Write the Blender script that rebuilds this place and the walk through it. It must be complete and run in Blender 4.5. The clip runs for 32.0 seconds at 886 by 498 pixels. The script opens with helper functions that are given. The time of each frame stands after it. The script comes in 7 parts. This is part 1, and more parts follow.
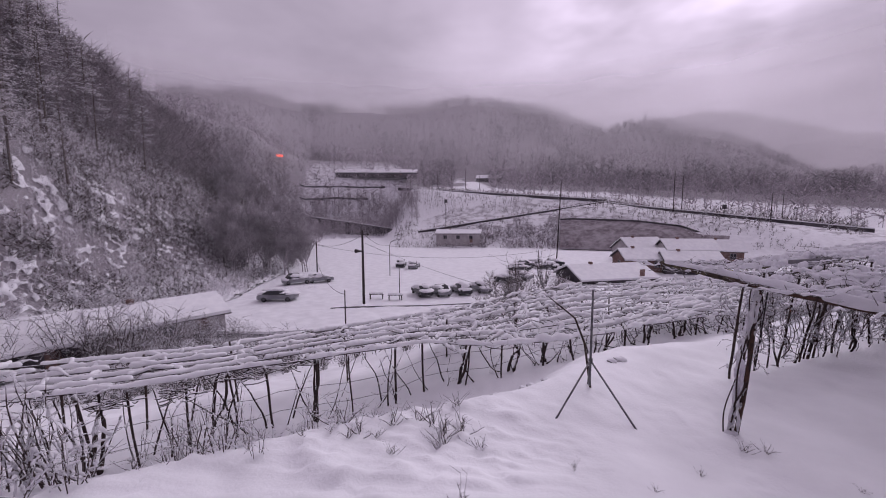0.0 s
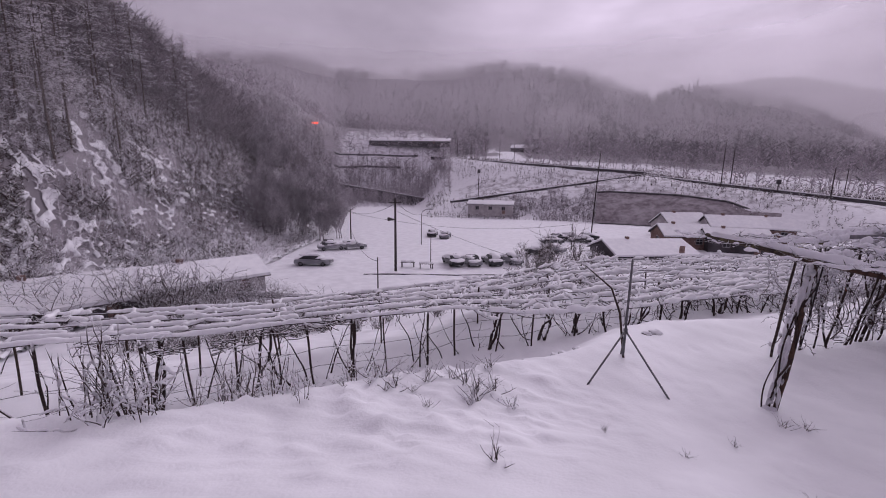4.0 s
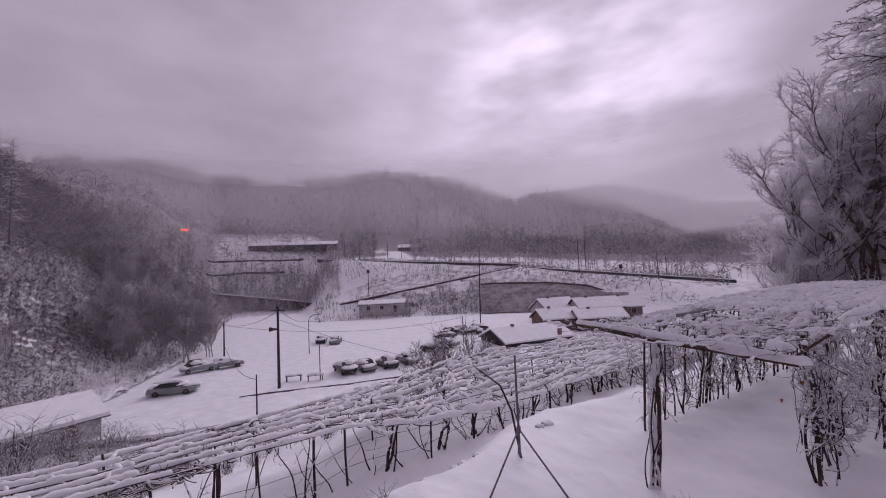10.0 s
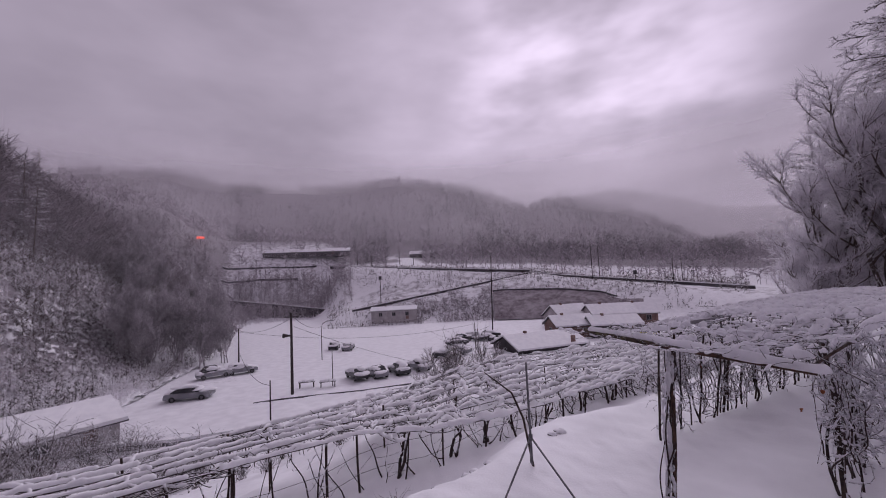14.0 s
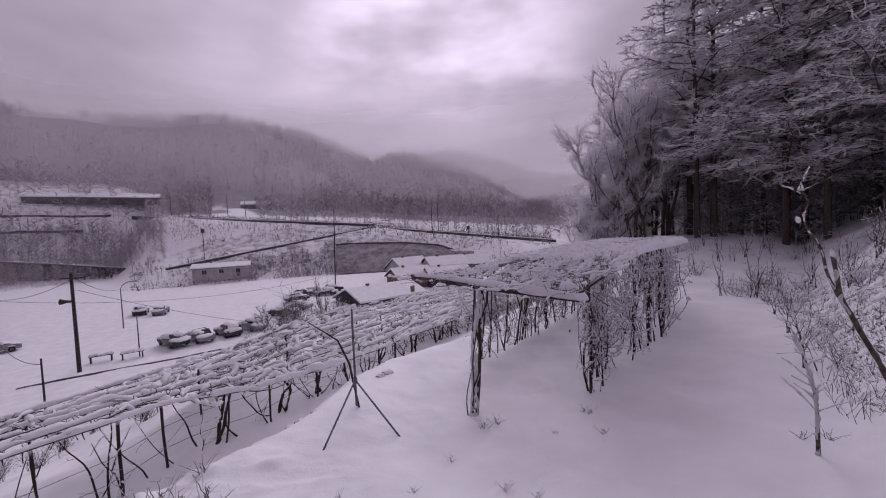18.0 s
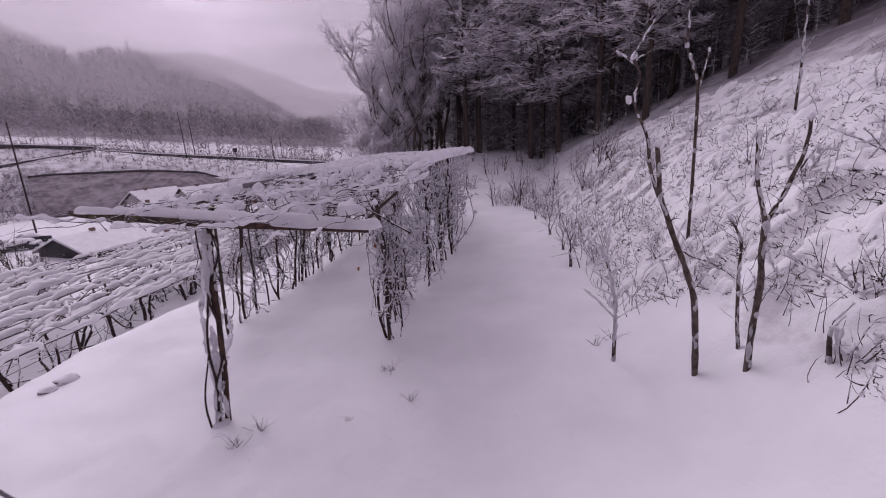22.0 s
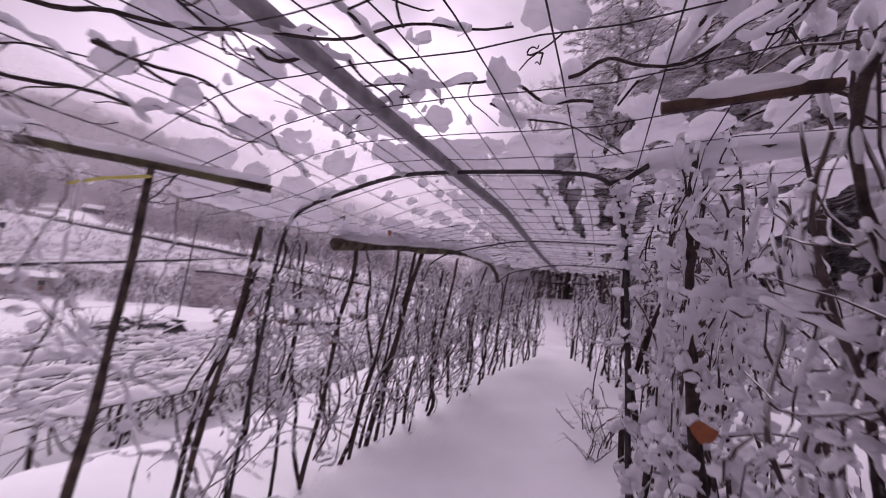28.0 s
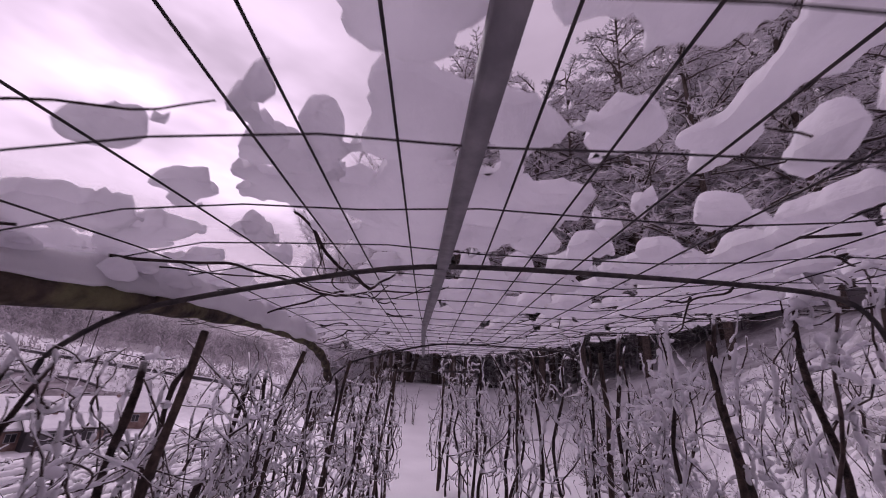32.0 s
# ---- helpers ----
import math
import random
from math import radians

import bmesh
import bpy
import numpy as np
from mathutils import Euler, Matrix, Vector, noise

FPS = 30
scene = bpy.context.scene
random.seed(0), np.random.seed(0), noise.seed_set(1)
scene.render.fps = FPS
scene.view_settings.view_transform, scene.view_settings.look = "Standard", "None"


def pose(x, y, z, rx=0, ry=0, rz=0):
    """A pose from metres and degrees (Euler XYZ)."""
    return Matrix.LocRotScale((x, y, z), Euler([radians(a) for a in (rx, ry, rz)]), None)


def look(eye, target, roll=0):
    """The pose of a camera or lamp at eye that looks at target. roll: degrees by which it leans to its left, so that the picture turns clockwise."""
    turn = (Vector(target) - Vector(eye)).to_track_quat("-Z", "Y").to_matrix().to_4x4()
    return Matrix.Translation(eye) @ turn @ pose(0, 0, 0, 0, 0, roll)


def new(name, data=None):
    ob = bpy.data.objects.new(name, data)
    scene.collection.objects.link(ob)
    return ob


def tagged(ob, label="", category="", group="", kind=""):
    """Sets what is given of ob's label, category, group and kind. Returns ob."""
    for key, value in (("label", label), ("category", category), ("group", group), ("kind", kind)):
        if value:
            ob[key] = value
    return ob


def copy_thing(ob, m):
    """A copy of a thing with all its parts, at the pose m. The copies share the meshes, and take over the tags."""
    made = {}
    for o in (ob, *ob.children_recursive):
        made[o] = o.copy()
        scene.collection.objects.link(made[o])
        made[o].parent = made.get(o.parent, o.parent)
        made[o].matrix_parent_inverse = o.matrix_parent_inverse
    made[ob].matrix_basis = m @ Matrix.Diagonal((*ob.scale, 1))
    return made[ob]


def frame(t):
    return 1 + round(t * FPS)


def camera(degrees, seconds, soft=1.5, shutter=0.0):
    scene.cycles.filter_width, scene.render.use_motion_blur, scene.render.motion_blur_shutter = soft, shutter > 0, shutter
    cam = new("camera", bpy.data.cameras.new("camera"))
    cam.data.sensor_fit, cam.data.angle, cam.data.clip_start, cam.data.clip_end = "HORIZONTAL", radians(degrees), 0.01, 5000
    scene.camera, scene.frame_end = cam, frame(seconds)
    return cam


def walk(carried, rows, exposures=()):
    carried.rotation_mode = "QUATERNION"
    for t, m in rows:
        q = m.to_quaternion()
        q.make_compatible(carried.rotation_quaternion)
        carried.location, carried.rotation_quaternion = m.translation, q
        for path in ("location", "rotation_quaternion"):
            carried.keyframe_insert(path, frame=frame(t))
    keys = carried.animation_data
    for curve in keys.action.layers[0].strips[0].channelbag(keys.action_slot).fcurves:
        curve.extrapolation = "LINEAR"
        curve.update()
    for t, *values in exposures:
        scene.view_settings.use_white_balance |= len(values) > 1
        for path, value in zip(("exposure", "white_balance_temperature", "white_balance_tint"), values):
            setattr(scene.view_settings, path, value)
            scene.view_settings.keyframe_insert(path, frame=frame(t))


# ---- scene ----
cam = camera(96.5, 32.0, soft=1.0, shutter=0.3)
PATH = [
    (0, (0.0, 0.0, 1.6), (-0.38, 1.953, 1.395), -0.2),
    (0.5, (-0.036, -0.009, 1.575), (-0.462, 1.932, 1.352), 0.1),
    (1, (-0.068, -0.037, 1.572), (-0.527, 1.892, 1.308), 0.6),
    (1.5, (-0.054, -0.033, 1.557), (-0.522, 1.891, 1.276), 0.3),
    (2, (-0.047, -0.031, 1.547), (-0.519, 1.891, 1.258), -0.1),
    (2.5, (-0.053, -0.047, 1.538), (-0.535, 1.87, 1.233), -0.0),
    (3, (-0.047, -0.026, 1.514), (-0.524, 1.887, 1.179), 0.6),
    (3.5, (-0.071, -0.063, 1.519), (-0.575, 1.841, 1.172), 0.8),
    (5.5, (-0.07, -0.094, 1.528), (-0.614, 1.796, 1.166), 0.7),
    (6, (-0.047, -0.049, 1.524), (-0.581, 1.847, 1.178), 0.7),
    (6.5, (-0.054, -0.082, 1.535), (-0.578, 1.826, 1.242), 0.8),
    (7, (-0.048, -0.094, 1.533), (-0.549, 1.827, 1.289), -0.4),
    (7.5, (-0.018, -0.057, 1.533), (-0.347, 1.911, 1.388), -0.2),
    (8, (-0.026, -0.146, 1.629), (-0.244, 1.841, 1.589), 0.7),
    (8.5, (-0.019, -0.066, 1.636), (-0.141, 1.93, 1.665), -0.6),
    (9, (0.004, -0.012, 1.639), (-0.064, 1.986, 1.7), -2.8),
    (9.5, (0.044, 0.037, 1.643), (0.058, 2.035, 1.744), -3.0),
    (10, (0.051, 0.032, 1.642), (0.06, 2.027, 1.773), -2.7),
    (10.5, (0.061, 0.042, 1.639), (0.072, 2.038, 1.763), -2.6),
    (11, (0.085, 0.076, 1.626), (0.132, 2.073, 1.723), -2.4),
    (11.5, (0.087, 0.072, 1.629), (0.122, 2.068, 1.735), -2.2),
    (12, (0.082, 0.061, 1.631), (0.113, 2.058, 1.742), -2.2),
    (12.5, (0.081, 0.062, 1.628), (0.122, 2.058, 1.744), -1.9),
    (13, (0.08, 0.054, 1.63), (0.113, 2.049, 1.77), -2.0),
    (13.5, (0.053, 0.016, 1.637), (0.029, 2.01, 1.786), -2.1),
    (15.5, (0.191, -0.026, 1.67), (0.136, 1.96, 1.897), -3.6),
    (16, (0.225, 0.067, 1.662), (0.365, 2.05, 1.885), -2.3),
    (16.5, (0.249, 0.092, 1.664), (0.532, 2.061, 1.869), -2.5),
    (17, (0.209, 0.065, 1.645), (0.535, 2.03, 1.823), -1.2),
    (17.5, (0.246, 0.07, 1.625), (0.676, 2.019, 1.75), -2.0),
    (18, (0.342, 0.1, 1.523), (1.039, 1.972, 1.423), -2.4),
    (18.5, (0.485, 0.226, 1.466), (1.147, 2.109, 1.346), -1.1),
    (19, (0.546, 0.332, 1.307), (1.076, 2.202, 0.837), -2.4),
    (19.5, (0.547, 0.744, 1.208), (1.28, 2.519, 0.649), -0.7),
    (20, (0.602, 0.822, 1.361), (1.597, 2.492, 0.889), -2.0),
    (20.5, (0.792, 0.981, 1.343), (1.843, 2.625, 0.905), -3.3),
    (21, (1.175, 1.148, 1.341), (2.329, 2.7, 0.833), -3.6),
    (21.5, (1.375, 1.376, 1.285), (2.679, 2.83, 0.853), -2.6),
    (22, (1.599, 1.653, 1.219), (3.084, 2.887, 0.696), -2.8),
    (22.5, (1.934, 1.796, 1.11), (3.419, 3.04, 0.613), -4.8),
    (23, (2.163, 1.952, 0.973), (3.818, 2.95, 0.46), -1.0),
    (23.5, (2.594, 2.037, 0.953), (4.216, 2.961, 0.234), -6.8),
    (24, (2.822, 2.141, 0.826), (4.401, 3.135, 0.106), -3.9),
    (24.5, (2.959, 2.556, 0.693), (4.174, 3.949, -0.071), -3.3),
    (25, (3.224, 2.931, 0.477), (4.125, 4.606, -0.141), -3.4),
    (25.5, (3.395, 3.305, 0.408), (4.218, 5.048, -0.123), 0.2),
    (27.5, (3.658, 4.751, 0.083), (4.492, 6.558, -0.114), 10.2),
    (28, (3.787, 5.259, 0.195), (4.942, 6.879, 0.396), 6.1),
    (28.5, (4.042, 5.676, 0.251), (5.359, 7.133, 0.624), 6.6),
    (29, (4.301, 6.005, 0.288), (5.697, 7.395, 0.63), 5.4),
    (29.5, (4.53, 6.402, 0.3), (6.079, 7.611, 0.677), 1.8),
    (30, (4.741, 6.619, 0.271), (6.299, 7.762, 0.789), 3.3),
    (30.5, (5.152, 6.976, 0.343), (6.734, 8.096, 0.834), 5.1),
    (31, (5.449, 7.32, 0.382), (7.079, 8.321, 0.966), 3.5),
    (31.5, (5.767, 7.524, 0.422), (7.367, 8.511, 1.104), 3.6),
    (32, (6.055, 7.654, 0.468), (7.669, 8.647, 1.108), 3.6),
]
walk(cam, [(t, look(e, g, r)) for t, e, g, r in PATH], exposures=[(0, 0.33, 6280, 11), (8, 0.24, 6280, 11), (12, 0.14, 6280, 11), (16, 0.06, 6280, 11), (19, 0.28, 6300, 12), (23, 0.52, 6380, 14), (25.5, 0.54, 6400, 15), (28, 0.84, 6560, 19), (32, 0.58, 6560, 24)])

# ---- world and light: a heavy winter overcast, brighter where the sun hides behind the cloud ----
SUN_AZ, SUN_EL = radians(21), radians(25.5)
SUN_DIR = Vector((math.sin(SUN_AZ) * math.cos(SUN_EL), math.cos(SUN_AZ) * math.cos(SUN_EL), math.sin(SUN_EL)))


def make_world():
    w = bpy.data.worlds.new("overcast_sky")
    w.use_nodes = True
    scene.world = w
    nt = w.node_tree
    nt.nodes.clear()
    add = nt.nodes.new
    out, bg, tc = add("ShaderNodeOutputWorld"), add("ShaderNodeBackground"), add("ShaderNodeTexCoord")
    mp = add("ShaderNodeMapping")
    mp.inputs["Scale"].default_value = (1.0, 1.0, 2.4)
    n1 = add("ShaderNodeTexNoise")
    n1.inputs["Scale"].default_value, n1.inputs["Detail"].default_value, n1.inputs["Roughness"].default_value = 2.3, 4.5, 0.5
    n1.inputs["Distortion"].default_value = 0.1
    ramp = add("ShaderNodeValToRGB")
    ramp.color_ramp.elements[0].position, ramp.color_ramp.elements[1].position = 0.3, 0.72
    ramp.color_ramp.elements[0].color = (0.285, 0.239, 0.300, 1)
    ramp.color_ramp.elements[1].color = (0.43, 0.362, 0.449, 1)
    dot = add("ShaderNodeVectorMath")
    dot.operation = "DOT_PRODUCT"
    dot.inputs[1].default_value = SUN_DIR
    glow = add("ShaderNodeMapRange")
    glow.inputs["From Min"].default_value, glow.inputs["From Max"].default_value = 0.70, 1.0
    glow.inputs["To Min"].default_value, glow.inputs["To Max"].default_value = 0.0, 1.0
    glow.interpolation_type = "SMOOTHERSTEP"
    mul = add("ShaderNodeMath")
    mul.operation = "MULTIPLY"
    mixc = add("ShaderNodeMix")
    mixc.data_type, mixc.blend_type = "RGBA", "ADD"
    mixc.inputs["B"].default_value = (0.28, 0.235, 0.293, 1)
    link = nt.links.new
    link(tc.outputs["Generated"], mp.inputs["Vector"])
    link(mp.outputs["Vector"], n1.inputs["Vector"])
    link(n1.outputs["Fac"], ramp.inputs["Fac"])
    link(tc.outputs["Generated"], dot.inputs[0])
    link(dot.outputs["Value"], glow.inputs["Value"])
    link(glow.outputs["Result"], mul.inputs[0])
    link(n1.outputs["Fac"], mul.inputs[1])
    link(mul.outputs["Value"], mixc.inputs["Factor"])
    link(ramp.outputs["Color"], mixc.inputs["A"])
    # the thin place in the cloud, torn by finer wisps
    n2 = add("ShaderNodeTexNoise")
    n2.inputs["Scale"].default_value, n2.inputs["Detail"].default_value, n2.inputs["Roughness"].default_value, n2.inputs["Distortion"].default_value = 3.6, 3.5, 0.5, 0.0
    wisp, gap, mul2, rift = add("ShaderNodeMapRange"), add("ShaderNodeMapRange"), add("ShaderNodeMath"), add("ShaderNodeMix")
    wisp.inputs["From Min"].default_value, wisp.inputs["From Max"].default_value = 0.36, 0.72
    gap.inputs["From Min"].default_value, gap.inputs["From Max"].default_value = 0.925, 0.998
    gap.interpolation_type = wisp.interpolation_type = "SMOOTHSTEP"
    mul2.operation = "MULTIPLY"
    rift.data_type, rift.blend_type = "RGBA", "ADD"
    rift.inputs["B"].default_value = (0.42, 0.353, 0.44, 1)
    link(mp.outputs["Vector"], n2.inputs["Vector"])
    link(n2.outputs["Fac"], wisp.inputs["Value"])
    link(dot.outputs["Value"], gap.inputs["Value"])
    link(wisp.outputs["Result"], mul2.inputs[0])
    link(gap.outputs["Result"], mul2.inputs[1])
    link(mul2.outputs["Value"], rift.inputs["Factor"])
    link(mixc.outputs["Result"], rift.inputs["A"])
    link(rift.outputs["Result"], bg.inputs["Color"])
    bg.inputs["Strength"].default_value = 1.0
    link(bg.outputs["Background"], out.inputs["Surface"])


make_world()
sun = new("sun", bpy.data.lights.new("sun", "SUN"))
sun.data.energy, sun.data.angle, sun.data.color = 1.6, radians(60), (1.0, 0.93, 1.0)
sun.matrix_world = look((0, 0, 60), Vector((0, 0, 60)) - SUN_DIR)

# ---- materials ----
def mat(name, c1, c2, scale=6.0, rough=0.9, bump=0.0, bscale=40.0, detail=4.0, metal=0.0, random_amount=0.0, c3=None, c3scale=1.0, c3lo=0.5, c3hi=0.65, up_snow=None):
    """A procedural surface: two colours by noise, a second coarser stain, a random shift by object, fine relief; up_snow lays settled snow on faces that look up."""
    m = bpy.data.materials.new(name)
    m.use_nodes = True
    nt = m.node_tree
    b = nt.nodes["Principled BSDF"]
    add, link = nt.nodes.new, nt.links.new
    tc = add("ShaderNodeTexCoord")
    geo = add("ShaderNodeNewGeometry")
    n = add("ShaderNodeTexNoise")
    n.inputs["Scale"].default_value, n.inputs["Detail"].default_value = scale, detail
    link(geo.outputs["Position"], n.inputs["Vector"])
    r = add("ShaderNodeValToRGB")
    r.color_ramp.elements[0].position, r.color_ramp.elements[1].position = 0.36, 0.66
    r.color_ramp.elements[0].color, r.color_ramp.elements[1].color = (*c1, 1), (*c2, 1)
    link(n.outputs["Fac"], r.inputs["Fac"])
    col = r.outputs["Color"]
    if c3:
        n3 = add("ShaderNodeTexNoise")
        n3.inputs["Scale"].default_value, n3.inputs["Detail"].default_value = c3scale, 5.0
        link(geo.outputs["Position"], n3.inputs["Vector"])
        mr = add("ShaderNodeMapRange")
        mr.inputs["From Min"].default_value, mr.inputs["From Max"].default_value = c3lo, c3hi
        link(n3.outputs["Fac"], mr.inputs["Value"])
        mx = add("ShaderNodeMix")
        mx.data_type = "RGBA"
        mx.inputs["B"].default_value = (*c3, 1)
        link(mr.outputs["Result"], mx.inputs["Factor"])
        link(col, mx.inputs["A"])
        col = mx.outputs["Result"]
    if random_amount:
        oi = add("ShaderNodeObjectInfo")
        hsv = add("ShaderNodeHueSaturation")
        mr2 = add("ShaderNodeMapRange")
        mr2.inputs["To Min"].default_value, mr2.inputs["To Max"].default_value = 1 - random_amount, 1 + random_amount
        link(oi.outputs["Random"], mr2.inputs["Value"])
        link(mr2.outputs["Result"], hsv.inputs["Value"])
        link(col, hsv.inputs["Color"])
        col = hsv.outputs["Color"]
    if up_snow is not None:
        sep = add("ShaderNodeSeparateXYZ")
        link(geo.outputs["Normal"], sep.inputs[0])
        n4 = add("ShaderNodeTexNoise")
        n4.inputs["Scale"].default_value, n4.inputs["Detail"].default_value = up_snow[2], 4.0
        link(geo.outputs["Position"], n4.inputs["Vector"])
        ad = add("ShaderNodeMath")
        ad.operation = "MULTIPLY_ADD"
        ad.inputs[1].default_value = up_snow[3]
        link(n4.outputs["Fac"], ad.inputs[0])
        link(sep.outputs["Z"], ad.inputs[2])
        mr4 = add("ShaderNodeMapRange")
        mr4.inputs["From Min"].default_value, mr4.inputs["From Max"].default_value = up_snow[0], up_snow[1]
        link(ad.outputs["Value"], mr4.inputs["Value"])
        mx4 = add("ShaderNodeMix")
        mx4.data_type = "RGBA"
        mx4.inputs["B"].default_value = (0.78, 0.77, 0.80, 1)
        link(mr4.outputs["Result"], mx4.inputs["Factor"])
        link(col, mx4.inputs["A"])
        col = mx4.outputs["Result"]
    link(col, b.inputs["Base Color"])
    b.inputs["Roughness"].default_value, b.inputs["Metallic"].default_value = rough, metal
    b.inputs["Specular IOR Level"].default_value = 0.25
    if bump:
        nb = add("ShaderNodeTexNoise")
        nb.inputs["Scale"].default_value, nb.inputs["Detail"].default_value = bscale, 5.0
        link(geo.outputs["Position"], nb.inputs["Vector"])
        bp = add("ShaderNodeBump")
        bp.inputs["Strength"].default_value, bp.inputs["Distance"].default_value = bump, 0.02
        link(nb.outputs["Fac"], bp.inputs["Height"])
        link(bp.outputs["Normal"], b.inputs["Normal"])
    return m


M_SNOW = mat("snow", (0.76, 0.75, 0.78), (0.84, 0.83, 0.85), 1.3, 0.75, 0.35, 30.0)
M_SNOW_LUMP = mat("clumped_snow", (0.80, 0.79, 0.82), (0.90, 0.89, 0.91), 9.0, 0.8, 0.5, 55.0)


def let_light_through(m, share):
    """Loose snow passes on part of the light that falls on it."""
    nt = m.node_tree
    out = nt.nodes["Material Output"]
    b = nt.nodes["Principled BSDF"]
    tr, mx = nt.nodes.new("ShaderNodeBsdfTranslucent"), nt.nodes.new("ShaderNodeMixShader")
    tr.inputs["Color"].default_value = (0.86, 0.84, 0.88, 1)
    mx.inputs["Fac"].default_value = share
    nt.links.new(b.outputs["BSDF"], mx.inputs[1])
    nt.links.new(tr.outputs["BSDF"], mx.inputs[2])
    nt.links.new(mx.outputs["Shader"], out.inputs["Surface"])


let_light_through(M_SNOW_LUMP, 0.6)
M_BARK = mat("bark", (0.05, 0.038, 0.034), (0.15, 0.115, 0.10), 22.0, 0.95, 0.8, 60.0, up_snow=(0.62, 0.95, 9.0, 0.35))
M_VINE = mat("vine_bark", (0.020, 0.014, 0.014), (0.065, 0.044, 0.040), 30.0, 0.95, 0.8, 90.0, up_snow=(0.55, 0.8, 18.0, 0.4))
M_TWIG = mat("twig", (0.034, 0.025, 0.025), (0.10, 0.070, 0.066), 30.0, 0.95, up_snow=(0.45, 0.8, 25.0, 0.5))
M_FROST = mat("frosted_twig", (0.58, 0.55, 0.58), (0.86, 0.83, 0.86), 3.0, 0.9)
M_RIME = mat("thick_hoarfrost", (0.74, 0.71, 0.75), (0.90, 0.87, 0.91), 4.0, 0.9)
M_FROST_MID = mat("rimed_twig", (0.34, 0.31, 0.33), (0.70, 0.66, 0.69), 3.0, 0.9)
M_FROST_DARK = mat("half_frosted_twig", (0.24, 0.21, 0.23), (0.62, 0.58, 0.61), 2.0, 0.9)
for frost in (M_FROST, M_RIME, M_FROST_MID, M_FROST_DARK):
    let_light_through(frost, 0.42)
M_NEEDLE = mat("snowy_needles", (0.13, 0.125, 0.135), (0.36, 0.34, 0.355), 2.0, 0.9)
# bark with some rime, its colour also paled for the haze between distant trees
M_BARK_HAZE = mat("rimed_hazy_bark", (0.11, 0.093, 0.10), (0.27, 0.237, 0.255), 3.0, 0.95, 0.5, 30.0, up_snow=(0.15, 0.6, 3.0, 0.5))
M_STEEL = mat("dull_steel", (0.10, 0.10, 0.11), (0.20, 0.19, 0.20), 14.0, 0.55, 0.2, 50.0, metal=0.6)
M_GREY_BAR = mat("grey_painted_bar", (0.16, 0.15, 0.165), (0.24, 0.225, 0.24), 18.0, 0.6, 0.2, 60.0)
M_RUST = mat("rusty_steel", (0.032, 0.020, 0.018), (0.085, 0.047, 0.034), 16.0, 0.85, 0.5, 70.0)
M_WIRE = mat("dark_wire", (0.025, 0.022, 0.024), (0.06, 0.05, 0.05), 30.0, 0.8)
M_POST = mat("weathered_post", (0.030, 0.022, 0.020), (0.085, 0.060, 0.050), 18.0, 0.95, 0.6, 60.0)
M_LOG = mat("mossy_log", (0.030, 0.023, 0.020), (0.10, 0.075, 0.055), 14.0, 0.95, 1.0, 45.0, c3=(0.13, 0.12, 0.065), c3scale=7.0)
M_LEAF = mat("dead_leaf", (0.20, 0.06, 0.03), (0.34, 0.12, 0.05), 20.0, 0.8)
# aerial haze is mixed into this grey, paler than bare woods would be
M_WOODS = mat("hazy_distant_woods", (0.30, 0.272, 0.295), (0.48, 0.44, 0.47), 0.35, 0.95)
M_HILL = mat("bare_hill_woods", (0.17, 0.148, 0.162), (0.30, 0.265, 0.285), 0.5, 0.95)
M_WALL = mat("pale_render", (0.36, 0.33, 0.34), (0.48, 0.45, 0.46), 0.8, 0.9, 0.2, 12.0)
M_DARKWALL = mat("dark_stone_wall", (0.05, 0.045, 0.05), (0.12, 0.11, 0.12), 0.4, 0.95, 0.4, 3.0)
M_WINDOW = mat("dark_glass", (0.03, 0.03, 0.035), (0.06, 0.06, 0.065), 1.0, 0.15)
M_POLE = mat("tarred_pole", (0.03, 0.025, 0.025), (0.075, 0.06, 0.06), 6.0, 0.9, 0.4, 20.0)
M_CAR = mat("dark_car_paint", (0.035, 0.035, 0.04), (0.06, 0.06, 0.065), 1.0, 0.3)
M_CAR_PALE = mat("grey_car_paint", (0.20, 0.20, 0.22), (0.30, 0.30, 0.32), 1.0, 0.35)
M_TYRE = mat("tyre_rubber", (0.02, 0.02, 0.02), (0.04, 0.04, 0.04), 8.0, 0.9)
M_ROAD = mat("wet_road_edge", (0.05, 0.045, 0.05), (0.13, 0.12, 0.13), 0.5, 0.9)
M_CONCRETE = mat("concrete", (0.26, 0.25, 0.26), (0.38, 0.36, 0.37), 2.0, 0.9, 0.3, 20.0)
M_BRICK = mat("brown_brick", (0.16, 0.10, 0.09), (0.26, 0.18, 0.16), 2.0, 0.9)
M_SIGN = bpy.data.materials.new("lit_red_sign")
M_SIGN.use_nodes = True
M_SIGN.node_tree.nodes["Principled BSDF"].inputs["Emission Color"].default_value = (1.0, 0.10, 0.05, 1)
M_SIGN.node_tree.nodes["Principled BSDF"].inputs["Emission Strength"].default_value = 1.2
M_SIGN.node_tree.nodes["Principled BSDF"].inputs["Base Color"].default_value = (0.5, 0.05, 0.04, 1)


